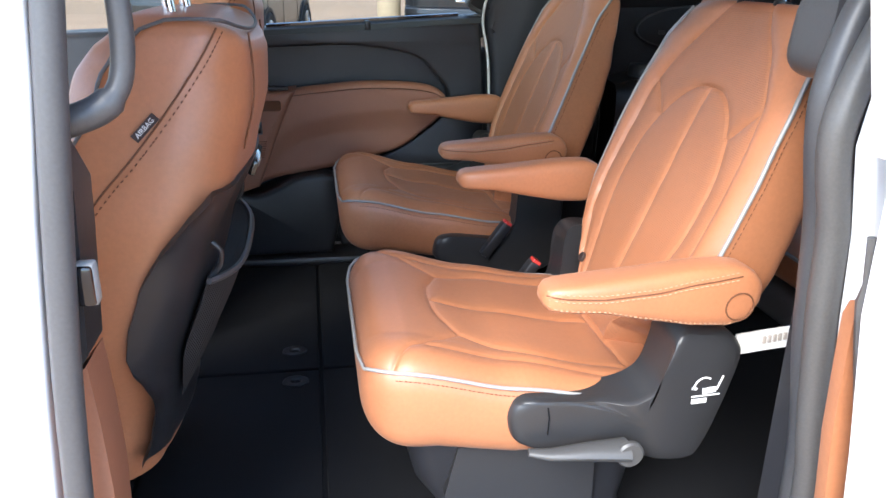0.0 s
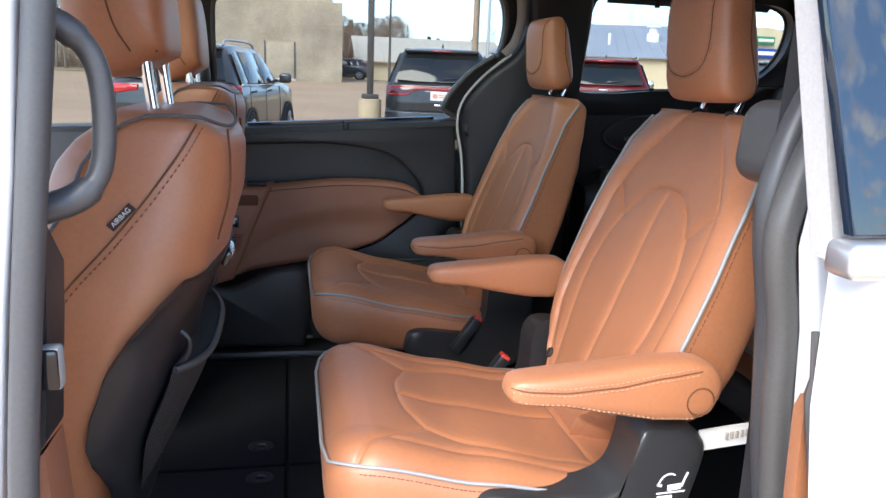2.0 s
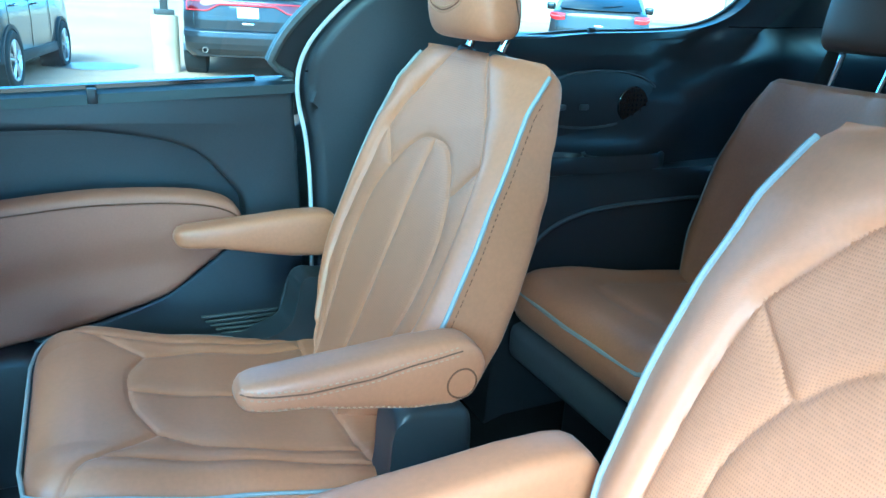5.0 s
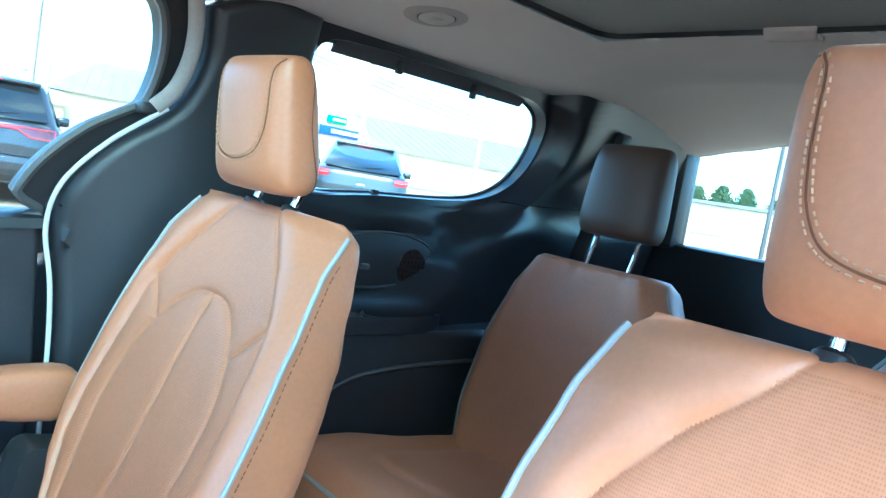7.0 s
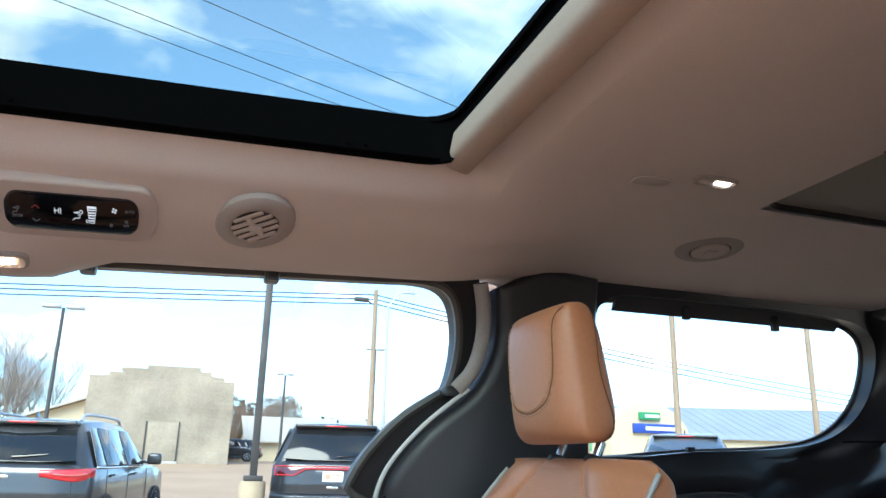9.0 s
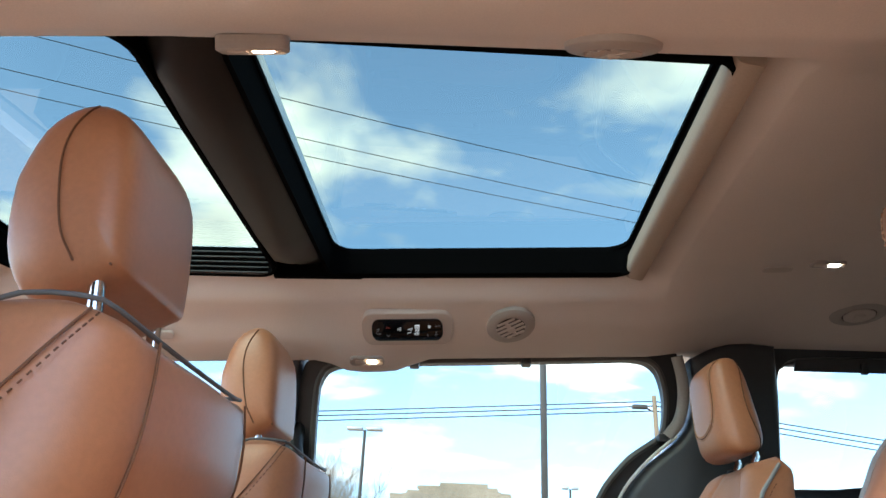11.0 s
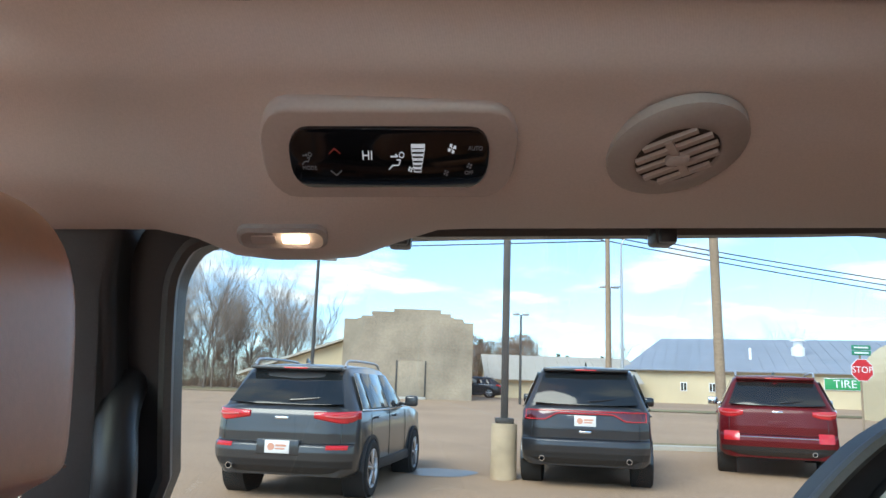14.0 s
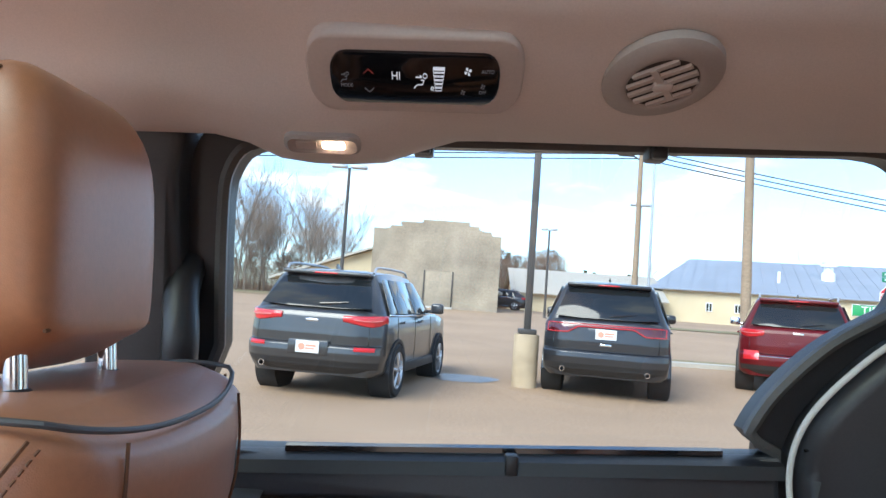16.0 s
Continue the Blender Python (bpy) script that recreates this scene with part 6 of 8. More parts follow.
    for sg in (1, -1):
        line = []
        for p in smooth_line([(-0.006, 0.105, 0), (-0.020, 0.066, 0), (-0.021, 0.022, 0), (-0.006, -0.045, 0), (0.014, -0.082, 0)], 6):
            rho = max(math.hypot(p.x, p.y) / max(1e-4, max(math.hypot(a, c) for a, c in prof if abs(math.atan2(c, a) - math.atan2(p.y, p.x)) < 0.35)), 0.05)
            k = min(1.0, max(0.05, (rho - 0.10) / 0.90))
            line.append(Vector((shift + cx + p.x, y0 + off + sg * 0.1085 * (1 - k ** 3) ** (1 / 7.0), cz + p.y)))
        b = bag()
        tube(b, line, 0.0013, 5)
        part("headrest_seam", b, SEAM, hr)
    b = bag()
    tube(b, [Vector((shift + cx + 0.046, y0 + off + q * 0.092, cz - 0.080 + 0.004 * (1 - q * q))) for q in [-1 + 0.1 * i for i in range(21)]], 0.0016, 5)
    part("headrest_seam", b, SEAM, hr)
    for y in (0.074, -0.074):
        b = bag()
        tube(b, [(shift - 0.358, y0 + off + y, 1.25), (shift - 0.372, y0 + off + y, 1.37)], 0.0085, 12)
        part("headrest_post", b, CHROME, s, "chrome headrest post")
        b = bag()
        disc(b, (shift - 0.361, y0 + off + y, 1.262), (-0.12, 0, 1), 0.015, 0.010, 14, 0.004)
        part("post_collar", b, PLASTIC, s)
    # cushion, side and base
    b = bag()
    rbox(b, (-1.06 + shift, y0 - 0.25, 0.60), (-0.50 + shift, y0 + 0.25, 0.80), 0.06, 4)
    part("cushion", b, LEATHER, s)
    for sg in (1, -1):
        b = bag()
        rbox(b, (-0.72 + shift, y0 + sg * 0.228 - 0.028, 0.50), (-0.455 + shift, y0 + sg * 0.228 + 0.028, 0.66), 0.05, 4)
        part("side_shield", b, PLASTIC, s)
    b = bag()
    rbox(b, (-1.0 + shift, y0 - 0.20, 0.436), (-0.55 + shift, y0 + 0.20, 0.62), 0.02, 2)
    part("seat_base", b, PLASTIC, s)
    return s


front_seat(-0.400, 0.0, "saddle brown leather driver seat with black shell back", -1, 1.428, 0.035)
seat = front_seat(0.420, -0.047, "saddle brown leather front passenger seat with black shell back", 1, 1.396)
seat.scale = (1.0, 1.0, 1.024)

# ---- third row ----
T_W = ((0.0, 0.20), (0.15, 0.235), (0.30, 0.235), (0.42, 0.21), (0.50, 0.17), (0.53, 0.15))
T_T = ((0.0, 0.12), (0.3, 0.10), (0.53, 0.07))


def third_seat(y0, label):
    s = thing("third_row_seat", (0, y0, 0), label, "car seat", "third-row seats")
    BASE[s] = Vector((0, 0, 0))
    tx, tz, tl = 1.190, 0.75, radians(17)
    P = lambda v, y, d: back_pt(v, y, d, tx, tz, tl)
    seams = [line2(l, 4) for l in ([(-0.10, 0.53), (-0.085, 0.47)], [(0.03, 0.53), (0.035, 0.47)], [(-0.15, 0.0), (-0.15, 0.25), (-0.09, 0.33), (0.0, 0.35), (0.09, 0.33), (0.15, 0.25), (0.15, 0.0)])]
    bk = part("backrest", backrest_mesh(0.52, T_W, T_T, seams, 0.045, 40, 44, tx, tz, tl), LEATHER, s)
    for sg in (1, -1):
        b = bag()
        tube(b, [P(0.5 * i / 30, sg * lerp_table(T_W, 0.5 * i / 30) * 1.002, 0.004) for i in range(31)], 0.003, 6)
        part("piping", b, PIPING, bk)
    top = lambda x: lerp_table(((-0.135, 0.80), (0.0, 0.795), (0.2, 0.765), (0.36, 0.75)), x)
    b = cushion_mesh(-0.135, 0.36, 0.66, [line2([(0.36, -0.14), (0.05, -0.12), (-0.01, -0.06), (-0.01, 0.06), (0.05, 0.12), (0.36, 0.14)], 4)], top, lambda x: cushion_edge(x) * 0.97, 40, 40)
    bmesh.ops.translate(b, vec=(0.875, 0, 0.050), verts=b.verts)
    cu = part("cushion", b, LEATHER, s)
    b = bag()
    left = [p + Vector((0.875, 0, 0.042)) for p in piping_line(lambda x: cushion_edge(x) * 0.97, top)]
    tube(b, left + [Vector((0.739, 0, left[-1].z))] + [Vector((p.x, -p.y, p.z)) for p in left[::-1]], 0.004, 6)
    part("piping", b, PIPING, cu)
    b = bag()
    rbox(b, (0.762, -0.238, 0.640), (1.30, 0.238, 0.724), 0.025, 3)
    part("seat_pan", b, PLASTIC_GREY, s, "charcoal plastic seat pan")
    b = bag()
    rbox(b, (0.90, -0.20, 0.43), (1.25, 0.20, 0.65), 0.02, 2)
    part("seat_base", b, PLASTIC, s)
    b = bag()
    headrest(b, 1.392, 1.408, 0.19, 0.205, 0.10, LEAN * 0.2)
    part("headrest", b, mat("dark_brown_leather", (0.075, 0.042, 0.030), 0.5, grain=0.05, bump=0.1, bump_scale=900), s, "dark brown headrest")
    for y in (0.055, -0.055):
        b = bag()
        tube(b, [P(0.48, y, -0.02), Vector((1.375, y, 1.27)), Vector((1.390, y, 1.33))], 0.006, 8)
        part("headrest_post", b, CHROME, s, "chrome headrest post")
    return s


third_seat(0.378, "saddle brown third-row seat with dark headrest")
third_seat(-0.375, "saddle brown third-row seat with dark headrest")
b = bag()
loft(b, [[p + Vector((dx, dy, 0)) for dx, dy in ((-0.002, -0.022), (0.002, -0.022), (0.002, 0.022), (-0.002, 0.022))] for p in
         (Vector((1.68, 0.63, 1.54)), Vector((1.645, 0.615, 1.44)), Vector((1.565, 0.605, 1.25)), Vector((1.46, 0.60, 1.03)), Vector((1.40, 0.60, 0.85)))])
t = thing("seat_belt", (1.40, 0.60, 0.85), "black third-row seat belt webbing", "seat belt")
part("webbing", b, BELT, t)
b = bag()
rbox(b, (1.655, 0.60, 1.51), (1.705, 0.70, 1.57), 0.012)
part("belt_anchor", b, PLASTIC, t)

# ---- open doorway on the near side ----
w = tagged(new("wall_doorway_front"), "white body pillar with dark rubber door seal", "wall", kind="structure")
b = bag()
plate(b, [(-0.366, -0.875, 1.66), (-0.386, -0.875, 1.38), (-0.398, -0.875, 1.24), (-0.414, -0.875, 1.12), (-0.432, -0.875, 0.94), (-0.452, -0.875, 0.70), (-0.470, -0.875, 0.36), (-0.85, -0.875, 0.36), (-0.85, -0.875, 1.66)], (0, -0.028, 0), 0.008, 3)
part("body_pillar", b, WHITE_PAINT, w)
b = bag()
tube(b, smooth_line([(-0.351, -0.882, 1.64), (-0.366, -0.890, 1.42), (-0.384, -0.895, 1.24), (-0.399, -0.897, 1.10), (-0.413, -0.90, 0.94), (-0.428, -0.90, 0.70), (-0.444, -0.90, 0.42)], 6), 0.0135, 12)
part("door_seal", b, PLASTIC_GREY, w, "charcoal rubber door seal")
b = bag()
plate(b, [(-0.405, -0.87, 1.64), (-0.408, -0.87, 1.19), (-0.400, -0.87, 1.174), (-0.388, -0.87, 1.142), (-0.391, -0.87, 1.09), (-0.400, -0.87, 0.975), (-0.427, -0.87, 0.934), (-0.60, -0.87, 0.934), (-0.60, -0.87, 1.64)], (0, 0.07, 0), 0.012)
part("pillar_trim", b, PLASTIC_SOFT, w)
b = bag()
plate(b, [(-0.402, -0.872, 0.966), (-0.398, -0.872, 0.90), (-0.396, -0.872, 0.82), (-0.399, -0.872, 0.755), (-0.410, -0.872, 0.46), (-0.62, -0.872, 0.46), (-0.60, -0.872, 0.931), (-0.429, -0.872, 0.931)], (0, 0.075, 0), 0.012)
part("pillar_cover", b, LEATHER_TRIM, w, "saddle brown lower pillar cover")
b = bag()
tube(b, smooth_line([(-0.400, -0.866, 1.378), (-0.358, -0.855, 1.360), (-0.337, -0.848, 1.325), (-0.337, -0.848, 1.250), (-0.355, -0.855, 1.215), (-0.404, -0.866, 1.196)], 6),
     [0.013] * 8 + [0.0105] * 15 + [0.014] * 8, 12)
part("grab_handle", b, PLASTIC_GREY, w, "charcoal loop grab handle")
b = bag()
rbox(b, (-0.394, -0.890, 1.036), (-0.376, -0.872, 1.078), 0.004)
sw = part("door_switch", b, PIPING, w, "pale framed door switch")
b = bag()
rbox(b, (-0.3926, -0.893, 1.0375), (-0.3774, -0.886, 1.0765), 0.003)
part("switch_key", b, GLOSS_BLACK, sw)
b = bag()
rbox(b, (-0.435, -0.992, 1.39), (-0.412, -0.978, 1.48), 0.006)
st = part("door_striker", b, PLASTIC, w, "black door latch plate")
b = bag()
disc(b, (-0.4235, -0.991, 1.41), (0, -1, 0), 0.007, 0.004, 14, 0.001)
part("striker_screw", b, STEEL, st)

w = tagged(new("wall_doorway_rear"), "rear edge of the doorway with ribbed black seal", "wall", kind="structure")
b = bag()
tube(b, smooth_line([(0.52, -0.82, 1.44), (0.43, -0.84, 1.38), (0.378, -0.855, 1.31), (0.352, -0.86, 1.23), (0.354, -0.86, 1.17), (0.370, -0.86, 1.085), (0.379, -0.86, 1.00), (0.388, -0.86, 0.92), (0.405, -0.86, 0.82), (0.413, -0.86, 0.72), (0.420, -0.86, 0.43)], 6), 0.017, 12)
part("door_seal", b, PLASTIC_GREY, w, "charcoal inner door seal")
b = bag()
tube(b, smooth_line([(0.50, -0.88, 1.42), (0.41, -0.90, 1.36), (0.360, -0.915, 1.295), (0.330, -0.92, 1.22), (0.326, -0.92, 1.17), (0.343, -0.92, 1.09), (0.351, -0.92, 0.99), (0.368, -0.92, 0.85), (0.381, -0.92, 0.75), (0.392, -0.92, 0.43)], 6), 0.017, 12)
part("door_seal", b, RUBBER, w)
b = bag()
plate(b, [(0.40, -0.80, 1.60), (0.39, -0.80, 1.36), (0.385, -0.80, 1.20), (0.405, -0.80, 1.05), (0.41, -0.80, 0.44), (0.65, -0.80, 0.44), (0.65, -0.80, 1.60)], (0, -0.10, 0), 0.02)
part("pillar_trim", b, PLASTIC_SOFT, w)
b = bag()
rbox(b, (-0.045, -0.068, -0.052), (0.045, 0.068, 0.052), 0.030, 5, pose(0.432, -0.775, 1.268, 0, 6, 0))
part("belt_tower", b, PLASTIC_GREY, w, "charcoal shoulder belt cover")
b = bag()
plate(b, [(0.46, -0.935, 1.66), (0.41, -0.935, 1.36), (0.345, -0.935, 1.26), (0.336, -0.935, 1.18), (0.352, -0.935, 1.09), (0.360, -0.935, 0.99), (0.378, -0.935, 0.85), (0.392, -0.935, 0.74), (0.402, -0.935, 0.36), (2.1, -0.935, 0.36), (2.1, -0.935, 1.30), (0.75, -0.935, 1.32), (0.74, -0.935, 1.66)], (0, -0.025, 0), 0.006, 3)
part("body_side", b, WHITE_PAINT, w)
b = bag()
rbox(b, (-0.42, -0.93, 1.60), (0.40, -0.74, 1.70), 0.03, 3)
part("door_header", b, PLASTIC_SOFT, w)

# slid-back door standing outside the body
d = tagged(new("door_2"), "open white sliding door pushed back along the body", "door", kind="structure")
b = bag()
side = [(0.296, 1.200), (0.300, 1.05), (0.322, 0.90), (0.345, 0.70), (0.36, 0.45), (1.35, 0.45), (1.38, 1.20)]
plate(b, [(x, -1.03, z) for x, z in side], (0, -0.06, 0), 0.02, 3)
part("door_skin", b, WHITE_PAINT, d)
b = bag()
tube(b, smooth_line([(0.300, -1.022, 1.12), (0.312, -1.022, 1.04), (0.338, -1.022, 0.92), (0.358, -1.022, 0.80), (0.372, -1.022, 0.62), (0.378, -1.022, 0.45)], 5), [0.004] * 4 + [0.009] * 8 + [0.012] * 14, 8)
part("edge_seal", b, RUBBER, d, "dark rubber edge seal")
b = bag()
plate(b, [(0.292, -1.01, 1.19), (0.258, -0.915, 1.62), (0.270, -0.915, 1.62), (0.304, -1.01, 1.19)], (0, -0.03, 0), 0.003)
part("door_seal", b, mat("grey_door_seal", (0.50, 0.48, 0.47), 0.5, grain=0.08), d, "pale grey rubber edge strip")
b = bag()
plate(b, [(0.272, -1.07, 1.222), (0.345, -1.07, 1.223), (0.302, -0.945, 1.65), (0.236, -0.945, 1.65)], (0, -0.012, 0), 0.002)
part("pillar_applique", b, GLASS_DARK, d, "gloss dark window pillar")
b = bag()
plate(b, [(0.349, -1.068, 1.223), (1.30, -1.066, 1.24), (1.20, -0.943, 1.65), (0.306, -0.943, 1.65)], (0, -0.008, 0), 0.002)
part("door_glass", b, GLASS_DARK, d, "dark tinted reflecting glass")
b = bag()
rbox(b, (0.262, -1.098, 1.188), (1.36, -1.06, 1.218), 0.008, 3)
part("belt_moulding", b, mat("satin_chrome", (0.80, 0.81, 0.83), 0.32, metal=0.85), d, "chrome belt moulding")
b = bag()
plate(b, [(0.322, -1.004, 1.045), (0.316, -1.004, 1.03), (0.318, -1.004, 0.98), (0.322, -1.004, 0.90), (0.331, -1.004, 0.82), (0.345, -1.004, 0.60), (0.35, -1.004, 0.45), (1.34, -1.004, 0.45), (1.36, -1.004, 1.045)], (0, 0.02, 0), 0.006)
part("door_lining", b, LEATHER, d, "saddle brown inner door panel")

# ---- outside: ground and car park ----
ASPHALT = mat("pale_worn_asphalt", (0.38, 0.252, 0.158), 0.95, grain=0.25, grain_scale=30, stain=0.16, stain_scale=0.25, bump=0.3, bump_scale=40)
DRY_GRASS = mat("dry_grass", (0.22, 0.18, 0.09), 1.0, grain=0.4, grain_scale=8, stain=0.3, stain_scale=0.4)
CONCRETE = mat("pale_concrete", (0.48, 0.45, 0.39), 0.9, grain=0.12, grain_scale=40, stain=0.12, stain_scale=1.5, bump=0.2, bump_scale=60)
BLOCK = mat("painted_block", (0.36, 0.298, 0.222), 0.95, grain=0.12, grain_scale=7, stain=0.34, stain_scale=0.55, per_object=0.10)
MORTAR = mat("block_joint", (0.345, 0.285, 0.213), 0.95, grain=0.1)
CREAM = mat("cream_metal_siding", (0.60, 0.50, 0.33), 0.7, grain=0.05, stain=0.10, stain_scale=0.5)
ROOF_BLUE = mat("galvanised_roof", (0.27, 0.295, 0.34), 0.6, grain=0.06, stain=0.12, stain_scale=0.3)
TREE_BARK = mat("grey_brown_bark", (0.20, 0.16, 0.13), 0.95, grain=0.2, grain_scale=6)
TWIGS = mat("bare_twigs", (0.27, 0.21, 0.17), 0.95, grain=0.2, grain_scale=5)
NEEDLES = mat("conifer_needles", (0.05, 0.07, 0.035), 0.95, grain=0.3, grain_scale=3)
RUSSET = mat("russet_brush", (0.24, 0.165, 0.115), 0.95, grain=0.3, grain_scale=4)
POLE_DARK = mat("dark_bronze_pole", (0.06, 0.055, 0.05), 0.5, grain=0.08)
POLE_WOOD = mat("weathered_pole_wood", (0.30, 0.22, 0.15), 0.9, grain=0.2, grain_scale=12, stain=0.15, stain_scale=1.0)
GALV = mat("galvanised_steel", (0.45, 0.46, 0.47), 0.45, metal=0.6)
WIRE = mat("black_cable", (0.03, 0.03, 0.03), 0.7)


def ground_z(y):
    return max(0.0, min(0.82, 0.02 * (y - 10.0)))


b = bag()
xs = [-900, -200, -80, -40, -20, -8, 0, 8, 20, 40, 80, 200, 900]
ys = [-900, -60, -12, -4, 0, 5, 10, 16, 22, 30, 40, 51, 70, 120, 300, 900]
V = [[b.verts.new((x, y, ground_z(y))) for x in xs] for y in ys]
for r0, r1 in zip(V, V[1:]):
    for i in range(len(xs) - 1):
        b.faces.new((r0[i], r0[i + 1], r1[i + 1], r1[i]))
structure("ground", b, ASPHALT, "pale tan worn car park surface", "ground", smooth=False)
b = bag()
for x0, x1, y0, y1 in ((3.4, 60, 17.8, 18.9), (9, 80, 38.0, 40.0), (-60, -12, 48, 60)):
    for i in range(40):
        xa, xb = x0 + (x1 - x0) * i / 40, x0 + (x1 - x0) * (i + 1) / 40
        ya = y0 + 0.15 * math.sin(i * 1.7)
        f = [(xa, ya, ground_z(y0) + 0.03), (xb, y0 + 0.15 * math.sin((i + 1) * 1.7), ground_z(y0) + 0.03), (xb, y1, ground_z(y1) + 0.06), (xa, y1, ground_z(y1) + 0.06)]
        b.faces.new([b.verts.new(p) for p in f])
tagged(structure("verge", b, DRY_GRASS, "dry grass verge strips beside the lot", "grass", smooth=False), kind="stuff")
b = bag()
loft(b, [[Vector((x, y, z)) for y, z in ((17.55, ground_z(17.5) - 0.02), (17.55, ground_z(17.5) + 0.10), (17.75, ground_z(17.7) + 0.11), (17.82, ground_z(17.8) - 0.02))] for x in (3.3, 20, 60)])
structure("kerb", b, CONCRETE, "pale concrete kerb along the verge", "kerb", smooth=False)
# flat wavy-edged patch, darker and smoother than the asphalt round it
b = bag()
patch_rim = [(0.55 + 0.62 * math.cos(a) * (1 + 0.12 * math.sin(3 * a)), 12.5 + 0.50 * math.sin(a), 0.053) for a in [i * math.pi / 18 for i in range(36)]]
b.faces.new([b.verts.new((x - 0.35, y, ground_z(y) + 0.006)) for x, y, z in patch_rim])
structure("water", b, mat("dark_smooth_patch", (0.10, 0.085, 0.07), 0.30, stain=0.3, stain_scale=2.0), "dark smooth patch on the asphalt", "puddle", smooth=False)

# ---- parked cars ----
GREY_PAINT = mat("granite_grey_paint", (0.052, 0.053, 0.055), 0.30, metal=0.4, coat=0.6, stain=0.08, stain_scale=2)
SLATE_PAINT = mat("slate_blue_paint", (0.036, 0.037, 0.041), 0.30, metal=0.4, coat=0.6, stain=0.08, stain_scale=2)
RED_PAINT = mat("dark_red_paint", (0.105, 0.003, 0.006), 0.40, spec=0.25, metal=0.0, coat=0.25, stain=0.06, stain_scale=2)
CLADDING = mat("black_cladding", (0.025, 0.025, 0.026), 0.6, grain=0.08)
TYRE = mat("tyre_rubber", (0.018, 0.018, 0.018), 0.85, grain=0.15, grain_scale=30)
ALLOY = mat("alloy_wheel", (0.50, 0.50, 0.51), 0.3, metal=0.9)
TAIL_RED = mat("red_tail_lamp", (0.55, 0.02, 0.025), 0.12, coat=0.8)
TAIL_DARK = mat("smoked_lamp", (0.075, 0.006, 0.008), 0.12, coat=0.8)
PLATE_WHITE = mat("white_plate", (0.75, 0.74, 0.72), 0.5)
PLATE_ORANGE = mat("orange_plate_marks", (0.62, 0.30, 0.20), 0.5)
CAR_GLASS = mat("car_dark_glass", (0.012, 0.014, 0.015), 0.06, spec=0.5, coat=0.0)


